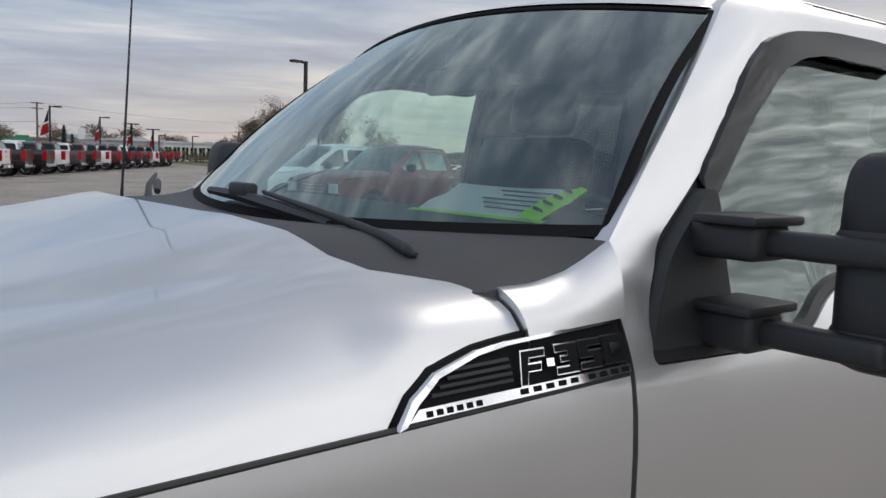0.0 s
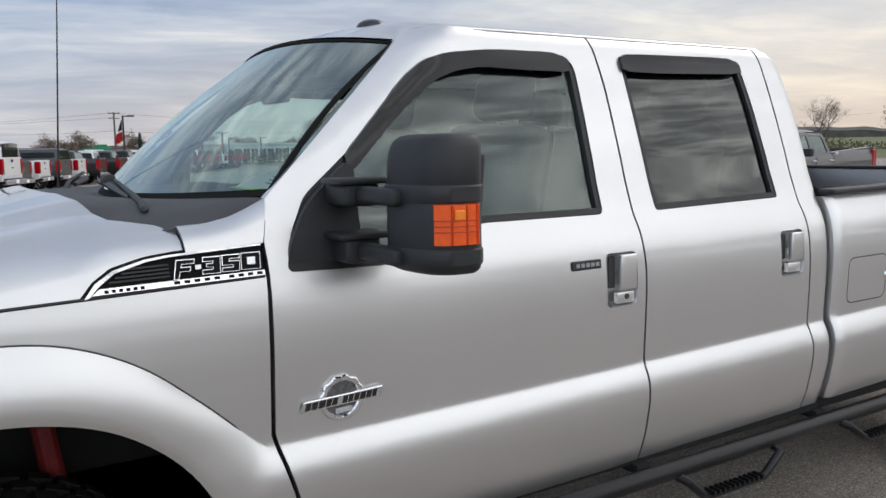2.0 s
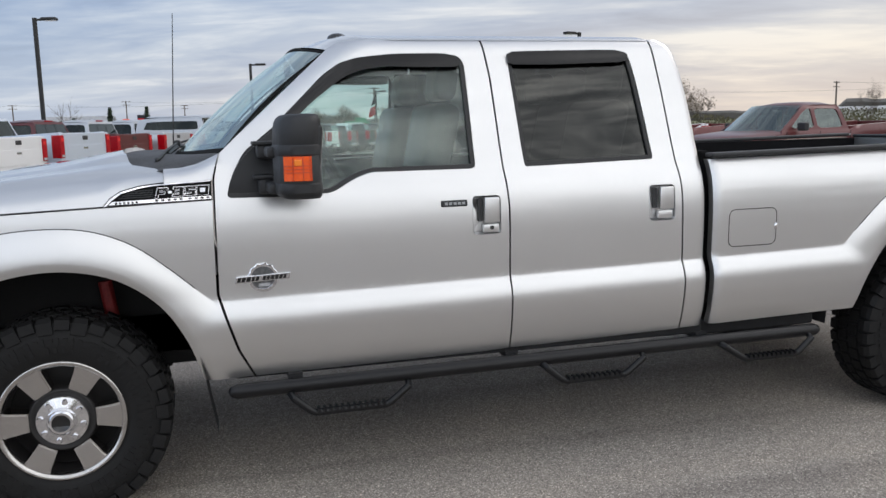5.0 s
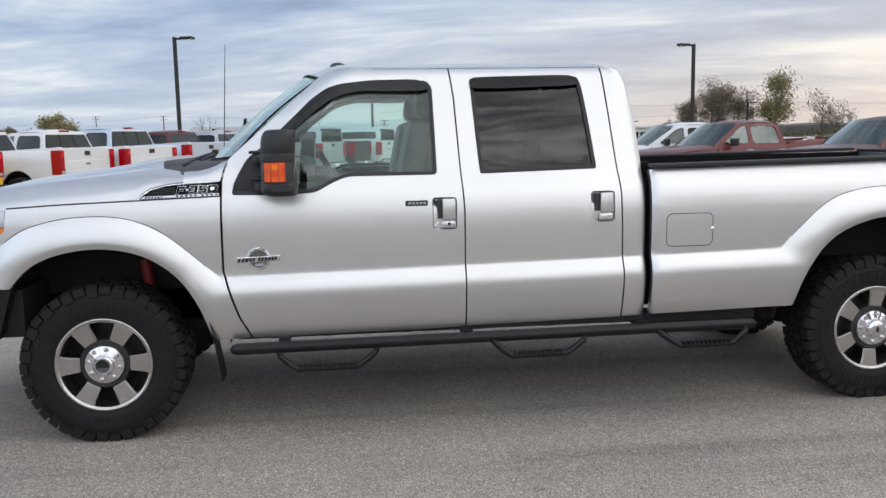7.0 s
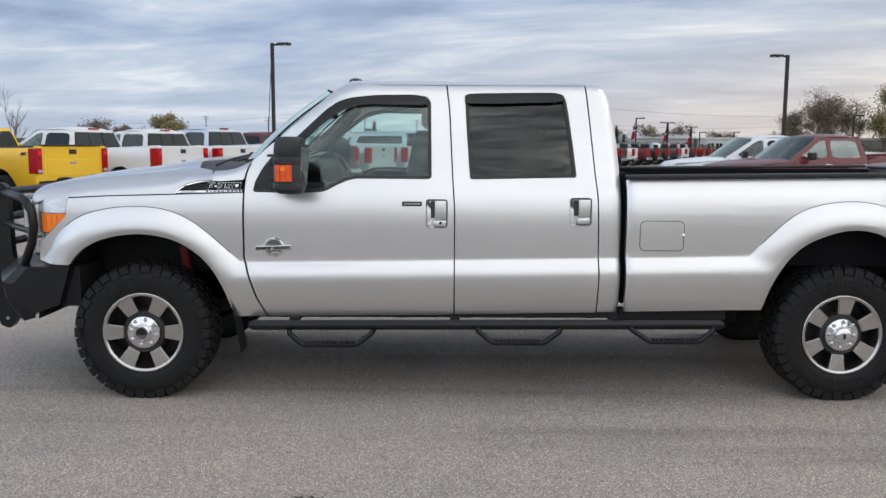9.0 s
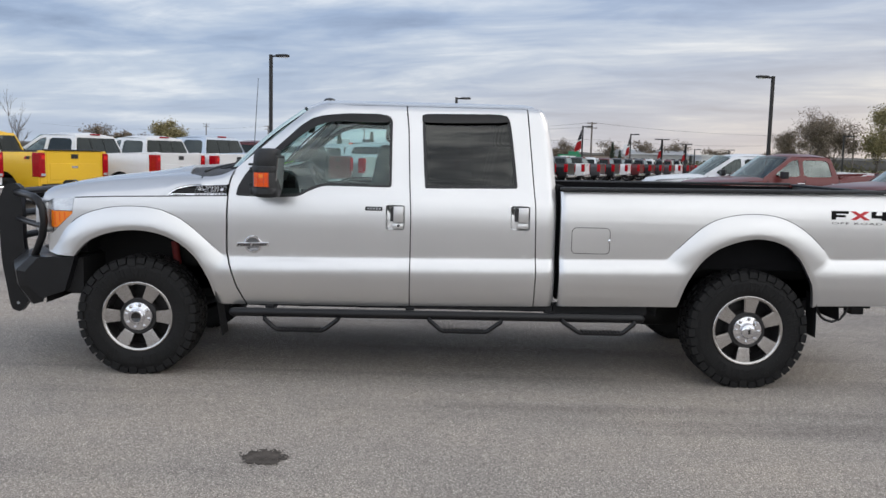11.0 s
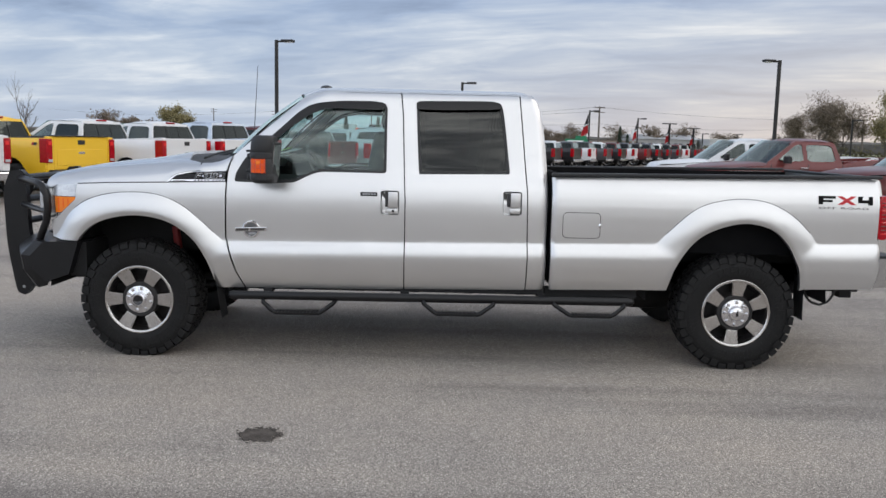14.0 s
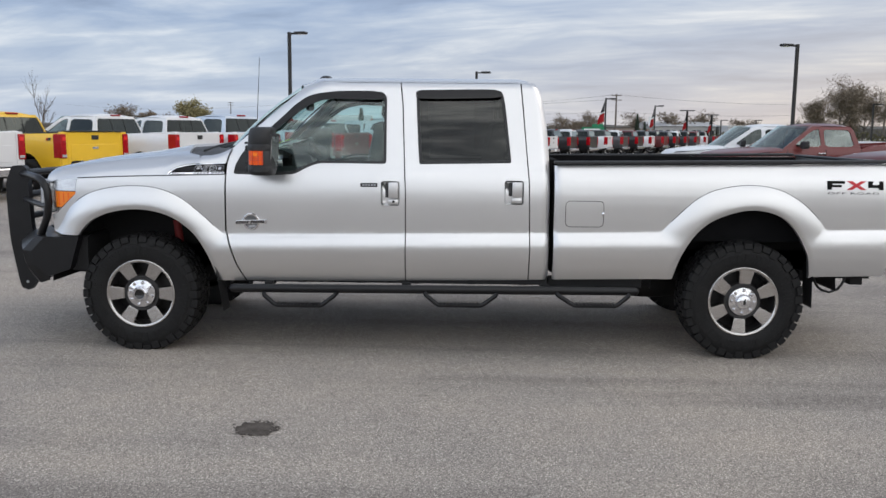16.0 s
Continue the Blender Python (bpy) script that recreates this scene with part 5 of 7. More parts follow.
def pickup(m, paint, label, group="parked pickups", topper=False, tonneau=False, chrome=True, mirrors=True, scale=1.0, detail=True, clear=False):
    c = car_parts()
    t = thing("parked_pickup", label, "pickup truck", m @ Matrix.Diagonal((scale, scale, scale, 1)), group)
    P = lambda name, me, mat, par=t, lab="": obj_part(name, me, mat, par, lab)
    for i in (0, 1):
        P("body_side", c["body_side"][i], paint)
        cs = P("cab_side", c["pillars"][i], paint)
        for k in ("w1", "w2"):
            P("window_pane", c[k][i], M["glass_car_pale"] if clear else M["glass_car"] if k == "w2" else M["glass_car_clear"], cs).visible_shadow = False
        P("bed_rail", c["bed_wall"][i], M["black_plastic"] if not (topper or chrome) else paint)
        P("rear_corner", c["corner"][i], paint)
        lamp = P("tail_lamp", c["tail_lamp"][i], M["red_lens"], t, "red tail lamp")
        if detail:
            P("bulb_lens", c["bulb_lens"][i], M["red_bright"], lamp, "bright red bulb lens")
            P("reverse_lens", c["reverse_lens"][i], M["clear_lens"], lamp, "clear reversing lens")
        if mirrors:
            P("wing_mirror", c["mirrors"][i], M["black_plastic"])
        if detail:
            P("headlamp", c["headlamp"][i], M["clear_lens"], t, "clear headlamp")
        if topper:
            ts = P("topper_side", c["topper_side"][i], paint)
            P("topper_window", c["topper_pane"][i], M["glass_car"], ts)
    P("roof", c["roof"], paint)
    P("bonnet", c["hood"], paint)
    P("windscreen", c["screen"], M["glass_car_clear"]).visible_shadow = False
    back = P("cab_back", c["back"], paint)
    P("rear_window", c["rear_glass"], M["glass_car"], back)
    if detail:
        for y in (-0.24, 0.24):
            P("window_divider", c["glass_bar"], M["seal"], back).matrix_basis = Matrix.Translation((2.578, y, 1.56))
        for s in (-1, 1):
            for x in (1.55, 2.48):
                P("door_handle", c["handle"], M["chrome"] if chrome else M["black_plastic"]).matrix_basis = Matrix.Translation((x, s * 0.99, 1.16))
            for x in (0.66, 1.66, 2.60):
                P("door_seam", c["seam"], M["seal"]).matrix_basis = Matrix.Translation((x, s * 0.988, 0.93))
    gate = P("tailgate", c["tailgate"], paint)
    P("tailgate_handle", c["gate_handle"], M["black_plastic"], gate)
    if detail:
        P("gate_panel", c["gate_panel"], paint, gate)
        P("bumper_pad", c["bumper_pad"], M["black_plastic"])
    if not chrome:
        for k, mat in enumerate(("red_paint", "grey_plastic", "grey_plastic")):
            P("side_decal", c["decal"], M[mat]).matrix_basis = Matrix.Translation((4.72 + 0.047 * k, -0.990, 1.27))
        P("tailgate_cap", c["gate_cap"], M["black_plastic"], gate, "black tailgate cap")
    P("bed_floor", c["bed_floor"], M["bed_liner"])
    P("brake_lamp", c["chmsl"], M["red_lens"])
    P("underbody", c["under"], M["dark_void"])
    P("rear_bumper", c["rear_bumper"], M["chrome"] if chrome else M["black_plastic"])
    if detail:
        P("grille", c["grille"], M["gloss_black"])
        P("grille_bars", c["grille_bar"], M["chrome"])
        P("front_bumper", c["front_bumper"], M["chrome"])
        P("tailgate_badge", c["gate_badge"], M["chrome"])
        P("plate", c["plate"], M["paper"])
        P("dashboard", c["dash"], M["leather"])
        for y in (-0.42, 0.42):
            for x in (0.0, 0.80):
                P("seat", c["seat"], M["leather"]).matrix_basis = Matrix.Translation((x, y, 0))
    if tonneau:
        P("tonneau_cover", c["tonneau"], M["black_plastic"], t, "black tonneau cover")
    if topper:
        P("topper_roof", c["topper_roof"], paint)
        P("topper_glass", c["topper_gate"], M["glass_car"])
    for cx in (0.0, CW):
        for s in (-1, 1):
            w = new("wheel")
            w.parent = t
            w.matrix_basis = Matrix.Translation((cx, s * 0.985, 0.405)) @ (Matrix.Identity(4) if s < 0 else Matrix.Rotation(math.pi, 4, "Z"))
            P("tyre", c["tyre"], M["rubber"], w)
            P("rim", c["rim"], M["machined"], w)
            P("rim_back", c["rim_back"], M["wheel_pocket"], w)
    return t


def obj_part(name, me, mat, parent, label=""):
    """A part on a shared mesh with a material of its own."""
    ob = new(name, me)
    if not me.materials:
        me.materials.append(None)
    ob.material_slots[0].link = "OBJECT"
    ob.material_slots[0].material = mat
    ob.parent = parent
    if label:
        ob["label"] = label
    return ob


def at_tail(x, y, heading, tail=(5.10, -0.9)):
    """The pose of a parked pickup that faces the heading (degrees, 180 = -x) with its left tail corner at x, y."""
    r = Matrix.Rotation(radians(heading - 180), 4, "Z")
    off = r @ Vector((tail[0], tail[1], 0))
    return Matrix.Translation((x - off.x, y - off.y, 0)) @ r


HA = 157.0
# front axle and heading of the nearest pickups of the row
NEAR_A = {-2: (-13.0, 13.0, 157.5), -1: (-11.66, 15.46, 157.8), 0: (-9.92, 17.44, 161.2), 1: (-8.63, 19.90, 155.3), 2: (-7.58, 22.45, 153.3)}
ROW_A = ["white", "yellow", "white", "white", "ice", "maroon", "light_silver", "light_silver", "black", "white", "charcoal", "white", "charcoal", "white", "black", "black", "white", "charcoal", "black", "white", "maroon", "black", "black", "charcoal", "white", "black", "red", "black"]
TOPPERS = {5, 7, 10}
for i, col in enumerate(ROW_A):
    n = i - 2
    x, y = (-5.3 + 1.15 * n, 13.5 + 2.5 * n) if n <= 11 else (7.35 + 1.5 * (n - 11), 41 + 2.5 * (n - 11))
    what = {"ice": "pale blue silver", "light_silver": "light silver"}.get(col, col)
    if n in NEAR_A:
        m = pose(*NEAR_A[n][:2], 0, 0, 0, NEAR_A[n][2] - 180)
    else:
        ease = max(0.0, min(1.0, (8 - n) / 5))
        m = at_tail(x - 0.3 * ease, y + 1.2 * ease, HA - 2 * ease + 2 * math.sin(n * 2.3))
    pickup(m, M["car_" + col], f"{what} crew cab pickup parked tail outwards" + (" with a bed topper" if n in TOPPERS else ""), "row of pickups parked tail outwards", topper=n in TOPPERS, chrome=n != -1, detail=n < 12, scale=1.11 if n == 2 else 1.06 if n < 8 else 0.94)
HB = 190.0
ROW_B = [(1, "white"), (0, "red"), (-1, "maroon"), (-2, "charcoal")]
for (n, col), (bx, by) in zip(ROW_B, ((9.9, 15.9), (10.45, 13.4), (12.7, 10.5), (16.7, 8.3))):
    pickup(at_tail(bx, by, HB, (1.0, -1.15)) if n < 1 else at_tail(10.17, 16.4, 175, (1.35, -0.70)), M["car_" + col], f"{col} crew cab pickup parked nose outwards", "row of pickups parked nose outwards", scale=0.99, clear=col in ("red", "maroon"))


# ---- lamp posts ----
def lamp_post(x, y, h, turn, arm=0.9, base=0.0):
    t = thing("street_lamp", "dark bronze car park lamp post with a flat head", "street lamp", pose(x, y, base, 0, 0, turn), "car park lamp posts")
    part("pole", bm_box(-0.06, 0.06, -0.06, 0.06, 0.58, h, bevel=0.012), M["pole"], t)
    bm = bmesh.new()
    lathe(bm, [(0.30, 0.0), (0.30, 0.55), (0.27, 0.6), (0.0, 0.6)], 24, Matrix.Rotation(radians(90), 4, "X"))
    part("concrete_base", bm, M["steel"], t)
    part("arm", bm_box(0, arm * 0.35, -0.03, 0.03, h - 0.10, h - 0.03), M["pole"], t)
    head = part("lamp_head", bm_box(arm * 0.28, arm * 0.28 + 0.5, -0.15, 0.15, h - 0.10, h - 0.0, bevel=0.03), M["pole"], t)
    part("lens", bm_box(arm * 0.3 + 0.1, arm * 0.3 + 0.45, -0.11, 0.11, h - 0.113, h - 0.104), M["clear_lens"], head)
    return t


lamp_post(-4.75, 27.4, 5.48, -15)
lamp_post(15.9, 28.65, 5.25, 195)
lamp_post(2.9, 38.5, 4.74, -10)


# ---- details of the silver pickup ----
def on_body(x, z, wfn=half_width, lift=0.0, s=-1):
    """A frame on the body side: x along, y up the panel, z outwards."""
    w = wfn(x, z)
    dz = (wfn(x, z + 0.01) - wfn(x, z - 0.01)) / 0.02
    tilt = math.atan(dz)
    return Matrix.Translation((x, s * (w + lift), z)) @ Matrix.Rotation(radians(90) + tilt, 4, "X")


def build_handles():
    for (hole, doors, (px0, px1, pz0, pz1), key) in ((HANDLES[0], FRONT_DOORS, (1.822, 1.893, 1.142, 1.256), True), (HANDLES[1], REAR_DOORS, (2.703, 2.775, 1.160, 1.266), False)):
        for s, door in zip((-1, 1), doors):
            cup = bmesh.new()
            rim = dense(hole, 0.02)
            cx, cz = sum(p[0] for p in rim) / len(rim), sum(p[1] for p in rim) / len(rim)
            rows = []
            for k, d in ((1.0, 0.001), (0.985, 0.004), (0.96, -0.004), (0.93, -0.024), (0.85, -0.034), (0.02, -0.035)):
                rows.append([(cx + (x - cx) * k, s * (half_width(x, z) + d - 0.002), cz + (z - cz) * k) for x, z in rim])
            loft(cup, rows, closed=True)
            bmesh.ops.recalc_face_normals(cup, faces=cup.faces[:])
            bez = part("handle_recess", cup, M["silver"], door, "", True, 50)
            bm = bmesh.new()
            w = half_width(px0, (pz0 + pz1) / 2)
            box(bm, px0, px1, s * w - 0.011, s * w + 0.007, pz0, pz1, bevel=0.006, seg=3)
            part("door_handle", bm, M["silver"], door, "silver pull handle", True, 40)
            # shade in the recess, set in as a dark grey block beside the pull
            bm = bmesh.new()
            x0 = min(p[0] for p in hole)
            box(bm, x0 + 0.032, px0 + 0.002, s * (w - 0.026) - 0.006, s * (w - 0.026) + 0.006, pz0 + 0.004, pz1 - 0.006, bevel=0.004)
            part("handle_shade", bm, M["grey_plastic"], door, "dark grey block standing for the shade behind the handle")
            bm = bmesh.new()
            box(bm, px0 - 0.005, px1 + 0.002, s * (w - 0.012) - 0.010, s * (w - 0.012) + 0.010, pz0 - 0.046, pz0 - 0.008, bevel=0.006, seg=2)
            part("lock_plate", bm, M["silver"], door, "", True, 40)
            if key and s < 0:
                bm = bmesh.new()
                lathe(bm, [(0.0095, 0.004), (0.0095, -0.004), (0.006, -0.005), (0.0, -0.003)], 16, Matrix.Translation((1.858, -w + 0.004, 1.118)))
                part("key_lock", bm, M["gloss_black"], door, "black key lock")


def build_trim():
    door = FRONT_DOORS[0]
    # keypad
    m = on_body(1.683, 1.235)
    bm = bmesh.new()
    box(bm, -0.061, 0.061, -0.0145, 0.0145, -0.002, 0.006, bevel=0.005, m=m)
    pad = part("keypad", bm, M["black_plastic"], door, "black door keypad")
    for k in range(5):
        bm = bmesh.new()
        box(bm, -0.045 + 0.02 * k, -0.031 + 0.02 * k, -0.006, 0.006, 0.006, 0.0075, m=m)
        part("key_button", bm, M["steel"], pad)
    # engine badge: a chrome toothed ring with a dark bar across
    m = on_body(0.834, 0.963, lift=0.0015) @ Matrix.Rotation(radians(2), 4, "Z")
    bm = bmesh.new()
    n = 48
    rings = []
    for r, h in ((0.061, 0.0), (0.061, 0.006), (0.057, 0.009), (0.049, 0.009), (0.045, 0.004)):
        rings.append([(m @ Vector(((r + (0.004 if (k // 2) % 2 and r > 0.056 and k < n // 2 else 0)) * math.cos(2 * math.pi * k / n), (r + (0.004 if (k // 2) % 2 and r > 0.056 and k < n // 2 else 0)) * math.sin(2 * math.pi * k / n), h))) for k in range(n)])
    loft(bm, rings, closed=True)
    bmesh.ops.recalc_face_normals(bm, faces=bm.faces[:])
    badge = part("engine_badge", bm, M["chrome"], door, "round chrome toothed badge", True, 30)
    bm = bmesh.new()
    lathe(bm, [(0.046, 0), (0.0, -0.001)], 32, m @ Matrix.Rotation(radians(-90), 4, "X") @ Matrix.Translation((0, -0.003, 0)))
    part("badge_centre", bm, M["badge_grey"], badge, "brushed metal badge centre", True)
    bm = bmesh.new()
    box(bm, -0.114, 0.114, -0.0145, 0.0145, 0.004, 0.013, bevel=0.003, m=m @ Matrix(((1, 0.25, 0, 0), (0, 1, 0, 0), (0, 0, 1, 0), (0, 0, 0, 1))))
    bar = part("badge_bar", bm, M["chrome"], badge)
    x = -0.106
    for w in (0.014, 0.016, 0.018, 0.013, 0.014, None, 0.013, 0.013, 0.014, 0.015, 0.014, 0.012):
        if w is None:
            x += 0.012
            continue
        bm = bmesh.new()
        box(bm, x, x + w, -0.0095, 0.0095, 0.012, 0.0142, m=m @ Matrix(((1, 0.3, 0, 0), (0, 1, 0, 0), (0, 0, 1, 0), (0, 0, 0, 1))))
        part("badge_block", bm, M["gloss_black"], bar)
        x += w + 0.0035
    bm = bmesh.new()
    box(bm, -0.02, 0.028, -0.038, -0.024, 0.002, 0.006, m=m)
    part("badge_plate", bm, M["clear_lens"], badge)
    # wing badge
    outline = [(0.225, 1.287), (0.250, 1.322), (0.292, 1.349), (0.365, 1.367), (0.42, 1.373), (0.648, 1.384), (0.646, 1.301)]
    sheetm = sheet(outline, half_width, (), 0.04, 0.02, side=-1, flange=0.03, lift=0.002)
    plate = part("wing_badge", sheetm, M["ink"], truck, "black wing badge with chrome rim", True, 40)
    top_arc = [(0.228, 1.289), (0.253, 1.3205), (0.294, 1.3455), (0.366, 1.3635), (0.42, 1.3695), (0.646, 1.3800), (0.646, 1.3755), (0.42, 1.3645), (0.368, 1.3580), (0.298, 1.3395), (0.261, 1.314), (0.240, 1.2925)]
    part("chrome_rim", sheet(top_arc, half_width, (), 0.05, 0.012, side=-1, flange=0.012, lift=0.012), M["chrome"], plate, "chrome rim", True, 40)
    part("chrome_strip", sheet([(0.262, 1.3085), (0.645, 1.3170), (0.645, 1.3050), (0.246, 1.2955)], half_width, (), 0.05, 0.02, side=-1, flange=0.008, lift=0.009), M["chrome"], plate, "chrome lower strip", True, 40)
    for k in range(4):
        z = 1.318 + 0.0085 * k
        x0 = 0.285 + 0.014 * k
        part("badge_slat", sheet([(x0, z), (x0, z + 0.004), (0.418, z + 0.006), (0.418, z + 0.002)], half_width, (), 0.1, 0.05, side=-1, flange=0.006, lift=0.007), M["black_plastic"], plate)
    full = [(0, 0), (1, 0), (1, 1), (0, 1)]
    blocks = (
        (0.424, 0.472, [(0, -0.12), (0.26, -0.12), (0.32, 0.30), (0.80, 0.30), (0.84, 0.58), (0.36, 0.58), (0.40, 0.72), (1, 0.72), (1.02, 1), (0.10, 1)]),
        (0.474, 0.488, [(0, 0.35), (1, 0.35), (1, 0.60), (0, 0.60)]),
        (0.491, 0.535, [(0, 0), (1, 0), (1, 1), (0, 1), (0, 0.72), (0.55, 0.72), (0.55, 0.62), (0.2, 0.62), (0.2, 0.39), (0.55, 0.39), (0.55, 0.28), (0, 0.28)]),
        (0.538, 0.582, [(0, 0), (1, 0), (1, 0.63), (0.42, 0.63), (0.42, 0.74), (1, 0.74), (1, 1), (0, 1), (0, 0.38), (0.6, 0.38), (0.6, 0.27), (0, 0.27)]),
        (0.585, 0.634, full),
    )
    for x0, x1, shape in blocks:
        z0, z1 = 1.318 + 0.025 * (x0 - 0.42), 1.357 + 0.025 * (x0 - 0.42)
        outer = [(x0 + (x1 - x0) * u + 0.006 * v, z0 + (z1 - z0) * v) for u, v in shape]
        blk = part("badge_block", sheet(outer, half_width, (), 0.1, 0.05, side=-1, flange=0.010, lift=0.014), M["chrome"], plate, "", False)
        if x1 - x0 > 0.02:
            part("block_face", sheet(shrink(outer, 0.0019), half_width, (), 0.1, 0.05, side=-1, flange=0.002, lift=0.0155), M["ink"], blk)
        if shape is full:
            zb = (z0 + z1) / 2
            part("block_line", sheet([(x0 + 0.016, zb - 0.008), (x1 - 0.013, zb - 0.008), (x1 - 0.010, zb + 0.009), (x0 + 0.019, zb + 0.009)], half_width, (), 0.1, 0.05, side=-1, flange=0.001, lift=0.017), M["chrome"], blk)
    for row, (x0, n, step, z) in enumerate(((0.425, 9, 0.0235, 1.3035), (0.272, 6, 0.0155, 1.2985))):
        for k in range(n):
            x = x0 + step * k + (0.012 if row == 0 and k > 4 else 0)
            zz = z + 0.022 * (x - x0)
            part("badge_bar", sheet([(x, zz), (x + step * 0.55, zz), (x + step * 0.55, zz + 0.0065), (x, zz + 0.0065)], half_width, (), 0.1, 0.05, side=-1, flange=0.002, lift=0.0105), M["ink"], plate)
    # tail decal: dark blocks with a red cross shape, small lettering below
    dec = None
    for x0, x1, lean in ((4.912, 5.035, 0.0), (5.195, 5.302, 0.0)):
        bmx = sheet([(x0, 1.236), (x0 + 0.032, 1.236), (x0 + 0.032, 1.253), (x1 - 0.022, 1.253), (x1 - 0.022, 1.270), (x0 + 0.036, 1.270), (x0 + 0.036, 1.278), (x1, 1.278), (x1, 1.297), (x0, 1.297)] if x0 < 5 else [(x0, 1.250), (x1 - 0.035, 1.250), (x1 - 0.035, 1.236), (x1, 1.236), (x1, 1.297), (x1 - 0.03, 1.297), (x1 - 0.03, 1.272), (x0 + 0.03, 1.272), (x0 + 0.04, 1.297), (x0, 1.297)], half_width, (), 0.05, 0.03, side=-1, flange=0, lift=0.0025)
        ob = part("decal_block", bmx, M["ink"], dec or truck, "black tail decal" if dec is None else "")
        dec = dec or ob
    for sgn in (1, -1):
        x0, x1 = (5.045, 5.185) if sgn > 0 else (5.185, 5.045)
        a = [(x0, 1.236), (x0 + sgn * 0.04, 1.236), (x1, 1.297), (x1 - sgn * 0.04, 1.297)]
        part("decal_stripe", sheet(a, half_width, (), 0.05, 0.03, side=-1, flange=0, lift=0.0035 + 0.0005 * sgn), M["red_paint"], dec, "red decal stripe")
    text_part("decal_lettering", "OFF ROAD", 0.022, on_body(4.912, 1.2035, lift=0.003), M["grey_plastic"], dec, 0.001, "", 3.05)
    # fuel flap
    part("fuel_flap", sheet(shrink(FUEL, 0.004), half_width, (), 0.05, 0.02, side=-1, flange=0.02), M["silver"], truck, "", True)
    bm = bmesh.new()
    seam = dense(shrink(FUEL, 0.002), 0.02)
    tube(bm, [(x, -half_width(x, z) + 0.0015, z) for x, z in seam + seam[:2]], 0.0028, 6, caps=False)
    part("flap_seam", bm, M["seal"], truck, "dark shut line round the fuel flap")
    bm = bmesh.new()
    bmesh.ops.create_uvsphere(bm, u_segments=12, v_segments=8, radius=0.013, matrix=on_body(3.352, 1.043) @ Matrix.Diagonal((0.8, 1.4, 0.5, 1)))
    part("flap_catch", bm, M["chrome"], truck, "", True)
    # roof lamp and antenna
    bm = bmesh.new()
    bmesh.ops.create_uvsphere(bm, u_segments=24, v_segments=12, radius=1, matrix=Matrix.Translation((1.285, -0.35, 2.012)) @ Matrix.Diagonal((0.048, 0.06, 0.026, 1)))
    part("roof_lamp", bm, M["gloss_black"], truck, "smoked roof marker lamp", True)
    bm = bmesh.new()
    tube(bm, [(0.44, 0.79, 1.40), (0.445, 0.79, 1.50), (0.49, 0.79, 2.27)], 0.003, 8, radii=[0.008, 0.004, 0.0022])
    part("aerial", bm, M["seal"], truck, "thin black radio aerial")
    # wind deflectors
    v1 = [(1.775, 1.842), (1.760, 1.890), (1.70, 1.905), (1.466, 1.903), (1.30, 1.886), (1.219, 1.862), (1.139, 1.807), (1.058, 1.728), (0.915, 1.592), (0.912, 1.556), (0.935, 1.552), (0.96, 1.575), (1.094, 1.698), (1.235, 1.800), (1.32, 1.832), (1.42, 1.847), (1.571, 1.842)]
    v2 = [(2.006, 1.900), (2.008, 1.852), (2.20, 1.850), (2.628, 1.862), (2.624, 1.905), (2.56, 1.922), (2.04, 1.914)]
    for out, door_pair, wfn in ((v1, FRONT_DOORS, cab_width), (v2, REAR_DOORS, half_width)):
        for s, d in zip((-1, 1), door_pair):
            part("wind_deflector", sheet(rounded(out, 0.15, 1), wfn, (), 0.03, 0.02, side=s, flange=0.018, lift=0.013), M["visor"], d, "smoked wind deflector", True, 40)


